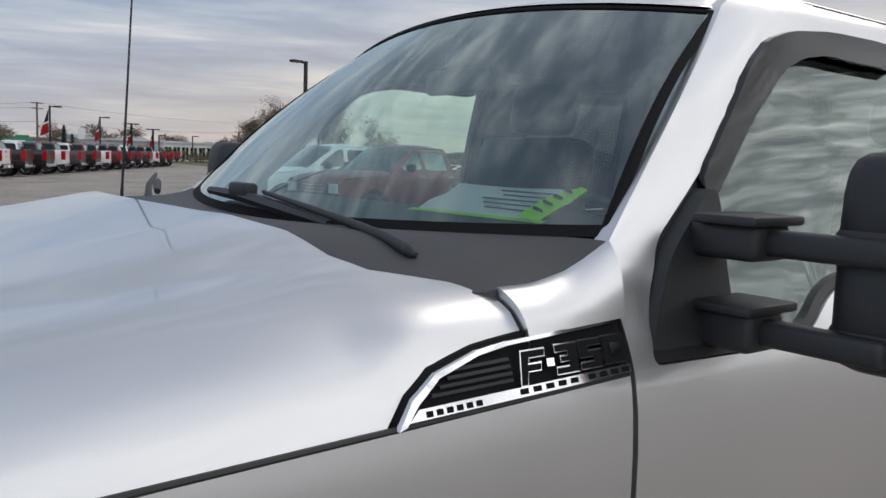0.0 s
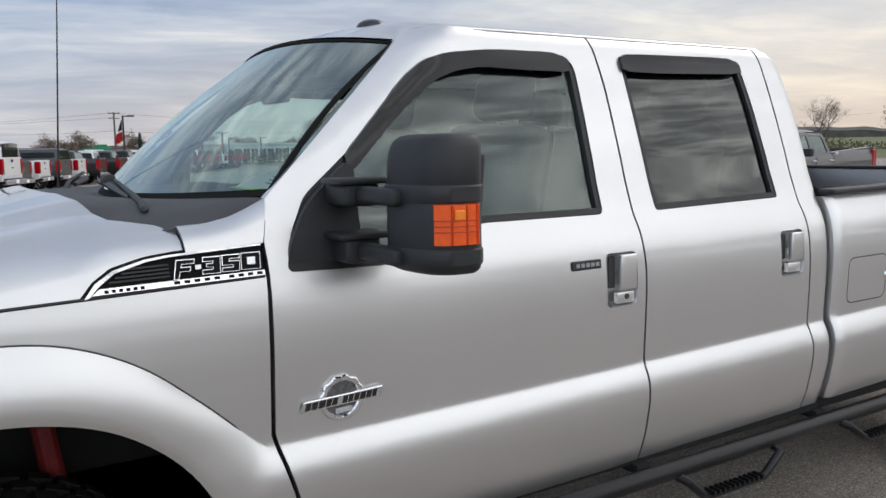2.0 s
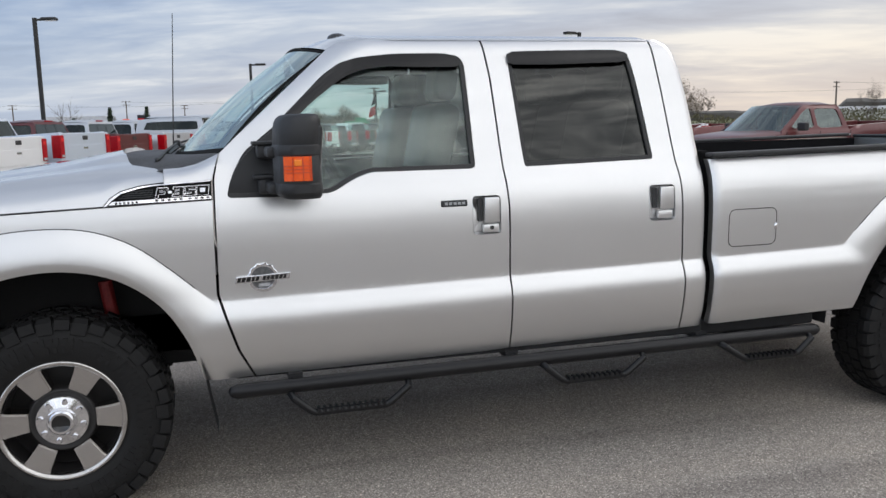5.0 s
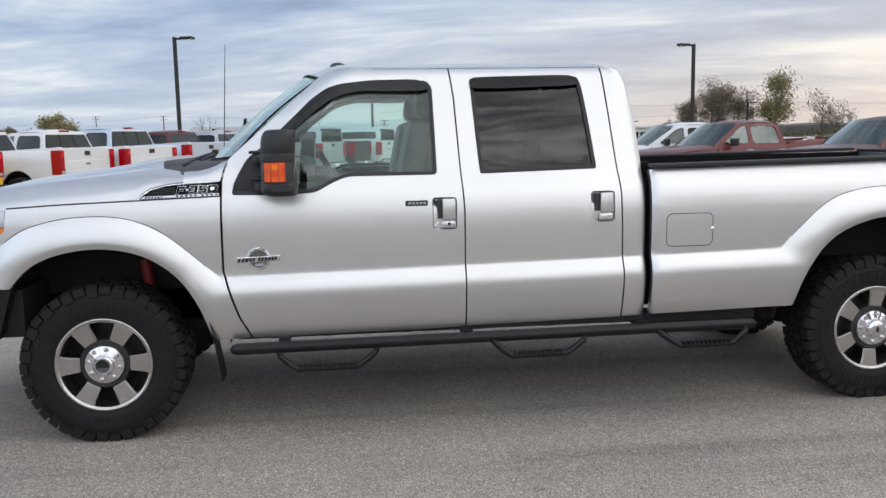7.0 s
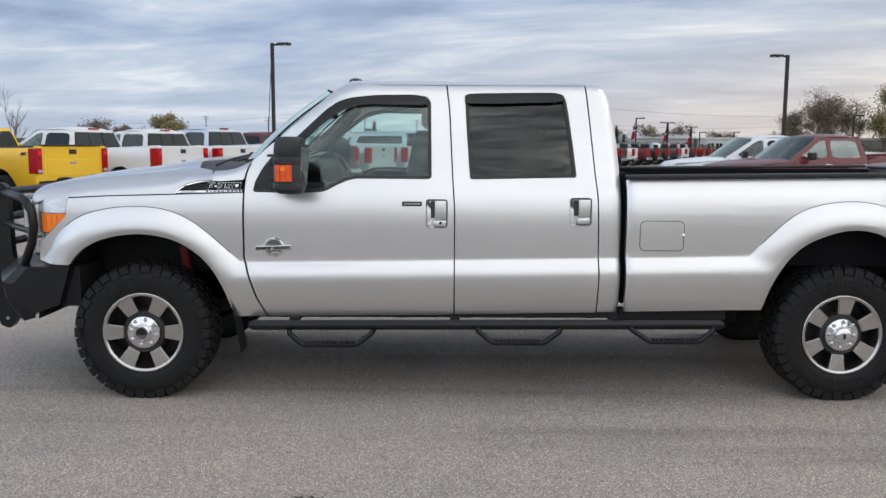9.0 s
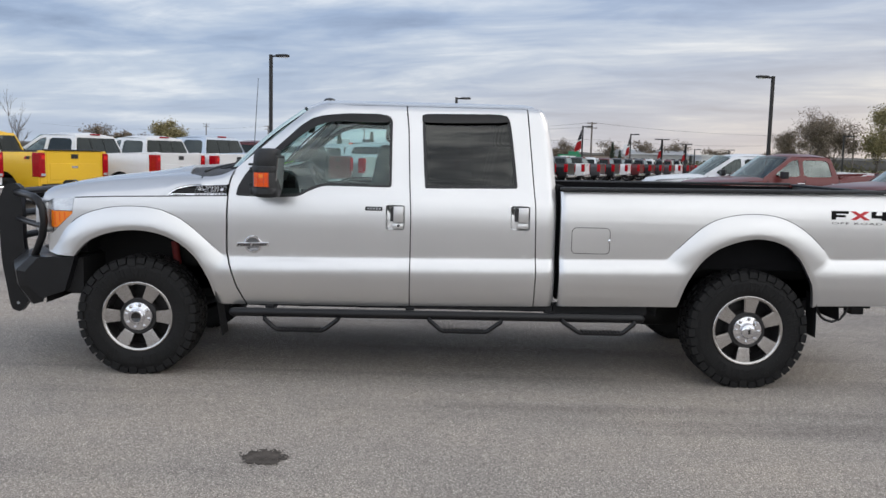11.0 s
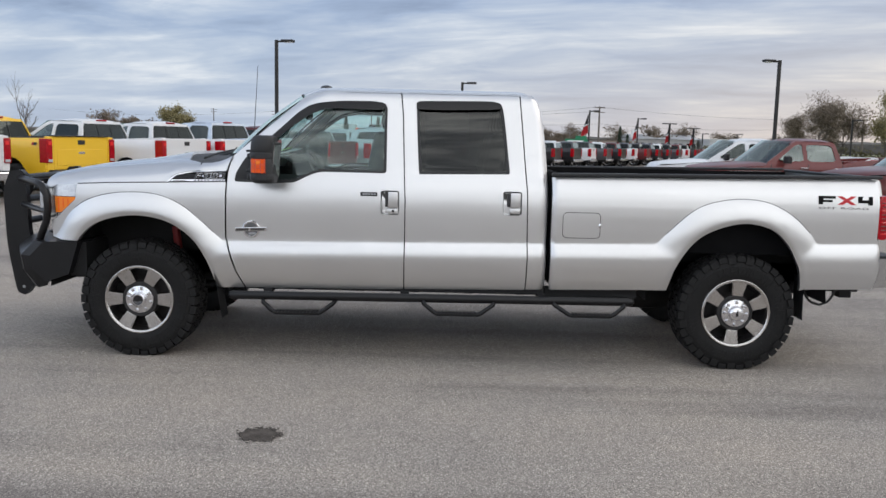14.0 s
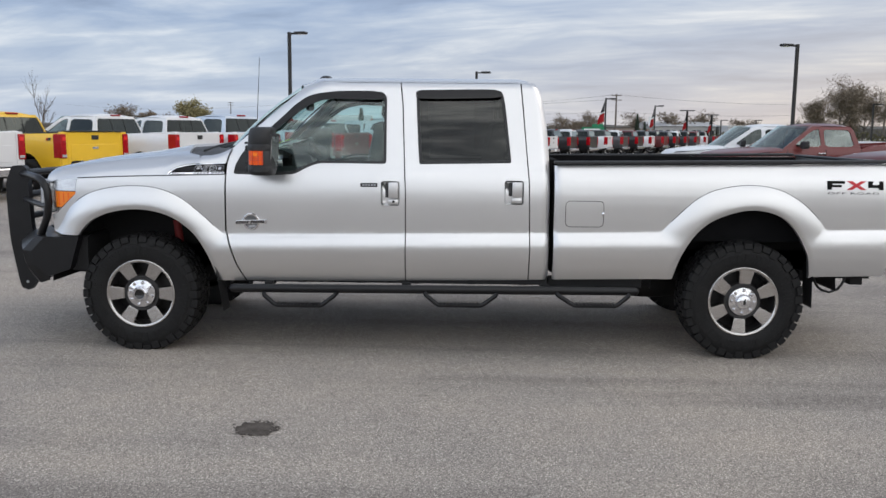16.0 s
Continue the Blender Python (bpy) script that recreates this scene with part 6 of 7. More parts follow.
def build_mirrors():
    for s in (-1, 1):
        ym = lambda y: s * y
        mir = new("tow_mirror")
        mir.parent = truck
        mir["label"] = "black telescopic towing mirror"
        sail = rounded([(0.706, 1.300), (0.722, 1.37), (0.775, 1.465), (0.90, 1.572), (0.925, 1.56), (0.920, 1.43), (0.928, 1.30), (0.80, 1.294)], 0.15, 2)
        part("mirror_base", sheet(sail, lambda x, z: 0.905 + 0.045 * min(1, max(0, (1.56 - z) / 0.2)), (), 0.03, 0.02, side=s, flange=0.06), M["black_plastic"], mir, "", True, 50)
        for z0, z1 in ((1.462, 1.522), (1.318, 1.384)):
            zc = (z0 + z1) / 2
            bm = bmesh.new()
            box(bm, 0.835, 0.935, min(ym(0.90), ym(1.035)), max(ym(0.90), ym(1.035)), z0, z1, bevel=0.014, seg=3)
            part("arm_knuckle", bm, M["black_plastic"], mir, "", True)
            bm = bmesh.new()
            box(bm, 0.815, 0.955, min(ym(0.93), ym(1.045)), max(ym(0.93), ym(1.045)), z1 - 0.004, z1 + 0.012, bevel=0.006, seg=2)
            part("knuckle_cap", bm, M["black_plastic"], mir, "", True)
            bm = bmesh.new()
            box(bm, 0.862, 0.905, min(ym(0.98), ym(1.22)), max(ym(0.98), ym(1.22)), zc - 0.021, zc + 0.021, bevel=0.012, seg=3)
            part("arm", bm, M["black_plastic"], mir, "", True)
        plan = rounded([(0.884, 1.135), (0.892, 1.24), (0.905, 1.30), (0.945, 1.338), (1.02, 1.343), (1.062, 1.30), (1.068, 1.20), (1.055, 1.125), (0.96, 1.10)], 0.2, 2)
        bm = bmesh.new()
        cx, cy = 0.975, 1.225
        rows = []
        for z, k, sh in ((1.312, 0.55, 0.02), (1.313, 0.80, 0.012), (1.322, 0.93, 0.006), (1.345, 1.0, 0), (1.50, 1.0, 0.0), (1.502, 0.985, 0.0), (1.508, 0.985, 0.0), (1.510, 1.0, 0.0), (1.575, 0.99, 0.003), (1.605, 0.965, 0.006), (1.624, 0.90, 0.010), (1.634, 0.78, 0.013), (1.638, 0.5, 0.015)):
            rows.append([(cx + (x - cx) * k + sh, s * (cy + (y - cy) * k), z) for x, y in plan])
        vs = loft(bm, rows, closed=True)
        bm.faces.new(vs[0])
        bm.faces.new(vs[-1])
        bmesh.ops.recalc_face_normals(bm, faces=bm.faces[:])
        part("mirror_head", bm, M["black_plastic"], mir, "", True, 50)
        for z0, z1 in ((1.478, 1.522), (1.332, 1.376)):
            bm = bmesh.new()
            rows = []
            for z, k in ((z0, 0.99), (z0 + 0.006, 1.035), (z1 - 0.006, 1.035), (z1, 0.99)):
                rows.append([(cx + (x - cx) * k, s * (cy + (y - cy) * k), z) for x, y in plan])
            loft(bm, rows, closed=True)
            bmesh.ops.recalc_face_normals(bm, faces=bm.faces[:])
            part("housing_band", bm, M["black_plastic"], mir, "", True, 40)
        # amber repeater round the outer front corner
        for z0, z1 in ((1.383, 1.479),):
            bm = bmesh.new()
            rows = []
            arc = [(0.915, 1.318), (0.932, 1.336), (0.955, 1.345), (0.985, 1.349), (1.018, 1.350)]
            for z, o in ((z0, -0.012), (z0 + 0.002, 0.0), (z1 - 0.002, 0.0), (z1, -0.012)):
                rows.append([(x, s * (y + o), z) for x, y in arc])
            loft(bm, rows)
            bmesh.ops.recalc_face_normals(bm, faces=bm.faces[:])
            lens = part("turn_signal", bm, M["amber"], mir, "amber turn signal lens", True, 40)
            for x, y in ((0.948, 1.3445), (0.985, 1.3495), (1.012, 1.3505)):
                bm = bmesh.new()
                box(bm, x - 0.002, x + 0.002, min(s * (y - 0.003), s * (y + 0.0015)), max(s * (y - 0.003), s * (y + 0.0015)), z0 + 0.003, z1 - 0.003)
                part("lens_rib", bm, M["amber_dark"], lens)
            bm = bmesh.new()
            box(bm, 0.952, 0.982, min(s * 1.345, s * 1.3505), max(s * 1.345, s * 1.3505), 1.442, 1.466, bevel=0.003)
            part("lens_reflector", bm, M["amber_light"], lens)
            for zr in (1.4155, 1.4285, 1.4415):
                bm = bmesh.new()
                tube(bm, [(x, s * (y + 0.001), zr) for x, y in arc], 0.0016, 6)
                part("lens_rib", bm, M["amber_dark"], lens)
        bm = bmesh.new()
        tilt = Matrix.Translation((1.056, ym(1.222), 1.468)) @ Matrix.Rotation(s * radians(7), 4, "Z") @ Matrix.Rotation(radians(5), 4, "Y")
        box(bm, -0.02, 0.012, -0.088, 0.088, -0.125, 0.125, bevel=0.011, seg=3, m=tilt)
        bez = part("mirror_bezel", bm, M["black_plastic"], mir, "", True)
        bm = bmesh.new()
        box(bm, 0.0125, 0.0155, -0.074, 0.074, -0.109, 0.109, bevel=0.0012, m=tilt)
        part("mirror_glass", bm, M["chrome"], bez, "mirror glass")


def build_steps():
    for s in (-1, 1):
        st = new("side_step")
        st.parent = truck
        st["label"] = "black tubular side step with drop steps"
        Y = s * 0.985
        bm = bmesh.new()
        tube(bm, [(0.665, Y, 0.477), (0.675, Y, 0.478), (0.70, Y, 0.479), (3.59, Y, 0.493), (3.615, Y, 0.493), (3.625, Y, 0.493)], 0.032, 16, radii=[0.010, 0.024, 0.032, 0.032, 0.024, 0.010])
        part("main_tube", bm, M["matte_black"], st, "", True, 60)
        for x0, x1, x2, x3, z0 in ((0.920, 1.010, 1.345, 1.447, 0.452), (2.084, 2.178, 2.502, 2.606, 0.468), (3.030, 3.146, 3.458, 3.552, 0.478)):
            zb = z0 - 0.084
            yo = s * 1.04
            bm = bmesh.new()
            tube(bm, [(x0, Y, z0), (x0 + 0.012, yo, z0 - 0.012), (x1 - 0.012, yo, zb + 0.012), (x1 + 0.012, yo, zb), (x2 - 0.012, yo, zb), (x2 + 0.012, yo, zb + 0.012), (x3 - 0.012, yo, z0 - 0.012), (x3, Y, z0)], 0.0165, 10)
            hoop = part("drop_step", bm, M["matte_black"], st, "", True, 60)
            x = x1 + 0.02
            while x < x2 - 0.02:
                bm = bmesh.new()
                box(bm, x, x + 0.011, s * 1.04 - 0.026, s * 1.04 + 0.020, zb + 0.006, zb + 0.022)
                part("tread_tooth", bm, M["matte_black"], hoop)
                x += 0.026
        for x in (0.95, 1.95, 2.95):
            part("step_bracket", bm_box(x - 0.03, x + 0.03, min(s * 0.80, s * 0.97), max(s * 0.80, s * 0.97), 0.50, 0.53), M["dark_void"], st)
    # body mount plates behind the side step
    for x in (0.90, 1.18, 1.62, 2.02, 2.42, 2.80):
        part("sill_bracket", bm_box(x - 0.03, x + 0.03, -0.92, -0.88, 0.515, 0.545, bevel=0.004), M["dark_void"], truck)


def build_front():
    # headlamps, grille, brush guard and plate bumper
    fw = lambda x, z: half_width(max(x, -0.60), z) - 0.006 - 1.2 * max(0, -0.60 - x)
    for s in (-1, 1):
        lens = part("headlamp", sheet([(-0.655, 1.246), (-0.432, 1.258), (-0.441, 1.168), (-0.655, 1.168)], fw, (), 0.03, 0.02, side=s, flange=0.05), M["clear_lens"], truck, "clear headlamp", True, 40)
        part("amber_lens", sheet([(-0.625, 1.164), (-0.441, 1.164), (-0.446, 1.148), (-0.565, 1.048), (-0.625, 1.048)], fw, (), 0.03, 0.02, side=s, flange=0.05), M["amber_light"], lens, "amber corner lens", True, 40)
        part("chrome_strip", sheet([(-0.655, 1.042), (-0.572, 1.042), (-0.602, 1.014), (-0.655, 1.004)], fw, (), 0.03, 0.02, side=s, flange=0.05), M["chrome"], lens, "", True, 40)
        for z in (1.184, 1.200, 1.216, 1.232):
            part("lens_line", sheet([(-0.60, z - 0.003), (-0.446, z - 0.003), (-0.445, z + 0.003), (-0.60, z + 0.003)], fw, (), 0.05, 0.03, side=s, flange=0.004, lift=0.003), M["clear_lens"], lens)
        for x in (-0.585, -0.545, -0.505):
            part("amber_rib", sheet([(x, 1.085 if x > -0.55 else 1.06), (x + 0.006, 1.085 if x > -0.55 else 1.06), (x + 0.006, 1.155), (x, 1.155)], fw, (), 0.05, 0.03, side=s, flange=0.003, lift=0.002), M["amber"], lens)
        bm = bmesh.new()
        box(bm, -0.76, -0.65, s * 0.76 - 0.10, s * 0.76 + 0.06, 1.0, 1.245, bevel=0.03, seg=3)
        part("headlamp_bowl", bm, M["clear_lens"], lens, "", True)
    bm = bmesh.new()
    box(bm, -0.80, -0.70, -0.66, 0.66, 0.86, 1.24, bevel=0.03, seg=3)
    g = part("grille", bm, M["chrome"], truck, "chrome grille", True)
    for z in (0.92, 1.02, 1.12):
        part("grille_slot", bm_box(-0.806, -0.79, -0.60, 0.60, z - 0.03, z + 0.03, bevel=0.006), M["gloss_black"], g)
    part("radiator_shroud", bm_box(-0.70, -0.45, -0.70, 0.70, 0.60, 1.20), M["dark_void"], truck)
    bp = new("front_bumper")
    bp.parent = truck
    bp["label"] = "black steel plate bumper with brush guard"
    bm = bmesh.new()
    rows = []
    for y, k in ((-0.985, 0), (-0.96, 0.25), (-0.80, 0.55), (-0.60, 0.9), (-0.45, 1), (0.45, 1), (0.60, 0.9), (0.80, 0.55), (0.96, 0.25), (0.985, 0)):
        f = -0.78 - 0.30 * k
        c = 0.03 * (1 - k)
        rows.append([(-0.425, y, 0.846 - c * 0.1), (f + 0.10, y, 0.836), (f, y, 0.76 - c), (f + 0.02, y, 0.60 + c), (f + 0.10 + c, y, 0.46 + 2 * c * (1 - k)), (-0.66, y, 0.545), (-0.50, y, 0.60)])
    vs = loft(bm, rows, closed=True)
    bm.faces.new(vs[0])
    bm.faces.new(vs[-1])
    bmesh.ops.recalc_face_normals(bm, faces=bm.faces[:])
    part("bumper_shell", bm, M["matte_black"], bp)
    bm = bmesh.new()
    box(bm, -0.52, -0.40, -0.90, 0.90, 0.58, 0.83)
    part("splash_plate", bm, M["dark_void"], bp)
    for s in (-1, 1):
        bm = bmesh.new()
        out = rounded([(-1.135, 1.325), (-1.05, 1.332), (-1.015, 1.30), (-1.005, 0.84), (-0.95, 0.74), (-0.96, 0.47), (-1.045, 0.35), (-1.115, 0.375), (-1.178, 0.75), (-1.192, 1.18)], 0.12, 2)
        y0 = s * 0.50
        prism(bm, out, y0 - 0.03, y0 + 0.03)
        part("upright", bm, M["matte_black"], bp)
        bm = bmesh.new()
        tube(bm, [(-1.06, s * 0.51, 1.265), (-0.93, s * 0.66, 1.262), (-0.76, s * 0.86, 1.255), (-0.715, s * 0.895, 1.235), (-0.675, s * 0.91, 1.17), (-0.668, s * 0.91, 1.08), (-0.685, s * 0.905, 0.98), (-0.765, s * 0.86, 0.83)], 0.027, 12)
        part("guard_hoop", bm, M["matte_black"], bp, "", True)
        for z in (1.06,):
            bm = bmesh.new()
            tube(bm, [(-1.05, s * 0.51, z + 0.01), (-0.86, s * 0.73, z), (-0.675, s * 0.905, z - 0.01)], 0.022, 10)
            part("guard_bar", bm, M["matte_black"], bp, "", True)
        bm = bmesh.new()
        lathe(bm, [(0.012, 0.0), (0.0, -0.001)], 10, Matrix.Translation((-1.06, s * 0.50 - 0.031, 0.42)))
        part("bolt", bm, M["steel"], bp)
    for z in (1.27, 1.10, 0.93):
        bm = bmesh.new()
        tube(bm, [(-1.06, -0.5, z), (-1.06, 0.5, z)], 0.027, 10)
        part("cross_bar", bm, M["matte_black"], bp, "", True)


def build_wipers():
    for pts, blade in (([(0.43, -0.70, 1.462), (0.442, -0.62, 1.474), (0.455, -0.45, 1.492), (0.492, -0.06, 1.520)], [(0.462, -0.40, 1.478), (0.475, -0.17, 1.493), (0.492, 0.05, 1.506), (0.505, 0.27, 1.508)]), ([(0.40, 0.40, 1.455), (0.425, 0.50, 1.475), (0.46, 0.60, 1.505), (0.54, 0.78, 1.53)], [(0.47, 0.56, 1.49), (0.55, 0.80, 1.505)])):
        w = new("windscreen_wiper")
        w.parent = truck
        bm = bmesh.new()
        p0, d0 = Vector(pts[0]), (Vector(pts[0]) - Vector(pts[1])).normalized()
        tube(bm, [p0 + d0 * 0.022, p0 + d0 * 0.016, p0 + d0 * 0.004] + pts, 0.012, 12, radii=[0.003, 0.008, 0.011, 0.011, 0.010, 0.008, 0.005])
        part("wiper_arm", bm, M["black_plastic"], w, "", True)
        bm = bmesh.new()
        tube(bm, blade, 0.012, 6, radii=[0.009, 0.014, 0.015, 0.010][:len(blade)])
        part("wiper_blade", bm, M["seal"], w, "", True)
        if len(blade) < 3:
            continue
        bm = bmesh.new()
        p = Vector(blade[len(blade) // 2])
        box(bm, p.x - 0.016, p.x + 0.016, p.y - 0.05, p.y + 0.05, p.z - 0.004, p.z + 0.030, bevel=0.008)
        part("blade_joint", bm, M["black_plastic"], w, "", True)


def build_cabin():
    part("dashboard", dash(), M["interior"], truck, "charcoal dashboard", True)
    bm = bmesh.new()
    m = Matrix.Translation((1.24, -0.40, 1.36)) @ Matrix.Rotation(radians(-28), 4, "Y")
    ring = [m @ Vector((0, 0.185 * math.cos(2 * math.pi * k / 32), 0.185 * math.sin(2 * math.pi * k / 32))) for k in range(33)]
    tube(bm, ring, 0.015, 8, caps=False)
    wheel = part("steering_wheel", bm, M["leather"], truck, "black steering wheel", True)
    bm = bmesh.new()
    box(bm, -0.02, 0.03, -0.09, 0.09, -0.07, 0.06, bevel=0.02, m=m)
    part("wheel_hub", bm, M["interior"], wheel)
    for a in (0, 180, 250, 290):
        bm = bmesh.new()
        tube(bm, [m @ Vector((0, 0, 0)), m @ Vector((0, 0.18 * math.cos(radians(a)), 0.18 * math.sin(radians(a))))], 0.012, 6)
        part("wheel_spoke", bm, M["interior"], wheel)
    for x, ys in ((1.62, (-0.42, 0.42)), (2.50, (-0.45, 0.0, 0.45))):
        for y in ys:
            seat = new("cab_seat")
            seat.parent = truck
            bm = bmesh.new()
            box(bm, -0.06, 0.08, -0.25, 0.25, 0.0, 0.64, bevel=0.05, seg=3, m=Matrix.Translation((x, y, 1.06)) @ Matrix.Rotation(radians(12), 4, "Y"))
            part("backrest", bm, M["leather"], seat, "", True)
            bm = bmesh.new()
            box(bm, x - 0.50, x + 0.02, y - 0.25, y + 0.25, 0.98, 1.12, bevel=0.04, seg=3)
            part("cushion", bm, M["leather"], seat, "", True)
            bm = bmesh.new()
            box(bm, -0.05, 0.06, -0.14, 0.14, 0.0, 0.18, bevel=0.045, seg=3, m=Matrix.Translation((x + 0.15, y, 1.70)) @ Matrix.Rotation(radians(8), 4, "Y"))
            part("headrest", bm, M["leather"], seat, "", True)
    bm = bmesh.new()
    box(bm, 1.07, 1.10, -0.10, 0.16, 1.775, 1.845, bevel=0.02, seg=2)
    part("rear_view_mirror", bm, M["interior"], truck, "", True)
    part("mirror_stem", bm_box(1.06, 1.09, 0.02, 0.05, 1.83, 1.93), M["interior"], truck)
    for s in (-1, 1):
        part("door_card", sheet([(0.70, 0.70), (0.74, 1.33), (1.15, 1.30), (1.30, 1.375), (2.93, 1.375), (2.95, 0.70)], half_width, (), 0.2, 0.1, side=s, flange=0.0, lift=-0.09), M["interior"], truck, "", True)
        part("centre_pillar", sheet([(1.81, 1.36), (1.80, 1.90), (2.02, 1.90), (2.04, 1.36)], half_width, (), 0.2, 0.1, side=s, flange=0.0, lift=-0.07), M["interior"], truck, "", True)
        bm = bmesh.new()
        tube(bm, [(0.80, s * 0.80, 1.47), (1.21, s * 0.66, 1.88)], 0.035, 8)
        part("pillar_trim", bm, M["interior"], truck, "", True)
    bm = bmesh.new()
    loft(bm, [[(x, 0.66 * t, roof_z(x, 0.68 * t) - 0.055) for t in np.linspace(-1, 1, 9)] for x in (1.22, 1.6, 2.2, 2.76)])
    part("headliner", bm, M["interior"], truck, "", True)
    # papers on the dashboard
    a, b, c, d = Vector((0.862, -0.535, 1.480)), Vector((0.866, -0.115, 1.480)), Vector((1.055, -0.035, 1.538)), Vector((1.055, -0.475, 1.540))
    bm = bmesh.new()
    rows = []
    for i in range(7):
        row = []
        for j in range(9):
            p = a.lerp(b, j / 8).lerp(d.lerp(c, j / 8), i / 6)
            p.z += 0.006 * math.sin(i * 1.1) * math.cos(j * 0.7) + 0.004
            row.append(p)
        rows.append(row)
    loft(bm, rows)
    bmesh.ops.solidify(bm, geom=bm.faces[:], thickness=0.002)
    sheetp = tagged(part("paper_sheets", bm, M["paper"], None, "", True), "white paper sheets lying on the dashboard", "paper")
    for k in range(5):
        p0 = a.lerp(b, 0.12).lerp(d.lerp(c, 0.12), 0.2 + 0.14 * k) + Vector((0, 0, 0.009))
        p1 = a.lerp(b, 0.12 + 0.6 * (0.6 + 0.1 * (k % 3))).lerp(d.lerp(c, 0.12 + 0.6 * (0.6 + 0.1 * (k % 3))), 0.2 + 0.14 * k) + Vector((0, 0, 0.010))
        bm = bmesh.new()
        tube(bm, [p0, p1], 0.0018, 4)
        part("print_line", bm, M["grey_plastic"], sheetp)
    bm = bmesh.new()
    loft(bm, [[a + Vector((-0.012, -0.02, 0.004)), a.lerp(b, 0.5) + Vector((-0.014, 0, 0.003)), b + Vector((-0.012, 0.03, 0.002))], [a + Vector((0.012, -0.01, 0.008)), a.lerp(b, 0.5) + Vector((0.004, 0, 0.008)), b + Vector((0.0, 0.02, 0.006))]])
    bmesh.ops.solidify(bm, geom=bm.faces[:], thickness=0.002)
    part("tag_edge", bm, M["lime"], sheetp, "lime green tag")
    bm = bmesh.new()
    q0, q1 = a + Vector((-0.012, -0.012, 0.008)), d + Vector((-0.02, -0.03, 0.008))
    loft(bm, [[q0, q0.lerp(q1, 0.5), q1], [q0 + Vector((0, 0.065, 0.006)), q0.lerp(q1, 0.5) + Vector((0, 0.065, 0.008)), q1 + Vector((0, 0.02, 0.006))]])
    bmesh.ops.solidify(bm, geom=bm.faces[:], thickness=0.002)
    tag = part("price_tag", bm, M["lime"], sheetp, "lime green price tag with dark bars")
    for k in range(4):
        p0 = q0.lerp(q1, 0.12 + 0.2 * k) + Vector((0, 0.012, 0.012))
        bm = bmesh.new()
        tube(bm, [p0, p0 + Vector((0.012, 0.034, 0.004))], 0.004, 5)
        part("tag_bar", bm, M["ink"], tag)


def dash():
    bm = bmesh.new()
    rows = []
    for j in range(21):
        t = -1 + 2 * j / 20
        b = screen_pt(t * 0.96, 0.03)
        y = b[1] * 0.98
        rows.append([(b[0] + 0.015, y, b[2] - 0.06), (b[0] + 0.03, y, b[2] - 0.015), (0.82, y, 1.470), (1.04, y, 1.475 + 0.03 * math.exp(-((y + 0.4) / 0.2) ** 2)), (1.10, y, 1.44), (1.10, y, 1.0)])
    loft(bm, rows)
    bmesh.ops.recalc_face_normals(bm, faces=bm.faces[:])
    return bm


build_handles()
build_trim()
build_mirrors()
build_steps()
build_front()
build_wipers()
build_cabin()


# ---- trees, far buildings, poles ----
def grow(bm, rng, p, d, length, r, level, tips, bend=0.25, seg=4):
    """One branch and its offspring, as tapered tubes."""
    pts, radii = [p.copy()], [r]
    q, dd = p.copy(), d.copy()
    for k in range(3):
        dd = (dd + Vector((rng.uniform(-bend, bend), rng.uniform(-bend, bend), rng.uniform(-0.05, bend * 0.7)))).normalized()
        q = q + dd * length / 3
        pts.append(q.copy())
        radii.append(r * (1 - 0.22 * (k + 1)))
    tube(bm, pts, r, seg if level < 3 else 3, caps=False, radii=radii)
    if level == 0:
        tips.append(q)
        return
    n = rng.choice((3, 4)) if level > 1 else rng.choice((3, 4, 5))
    for k in range(n):
        t = rng.uniform(0.35, 1.0)
        i = min(2, int(t * 3))
        base = pts[i].lerp(pts[i + 1], t * 3 - i)
        side = Vector((rng.uniform(-1, 1), rng.uniform(-1, 1), rng.uniform(-0.1, 0.7))).normalized()
        nd = (dd * 0.55 + side * 0.8).normalized()
        grow(bm, rng, base, nd, length * rng.uniform(0.5, 0.75), r * 0.48, level - 1, tips, bend, seg)
    grow(bm, rng, q, dd, length * 0.62, radii[-1], level - 1, tips, bend, seg)


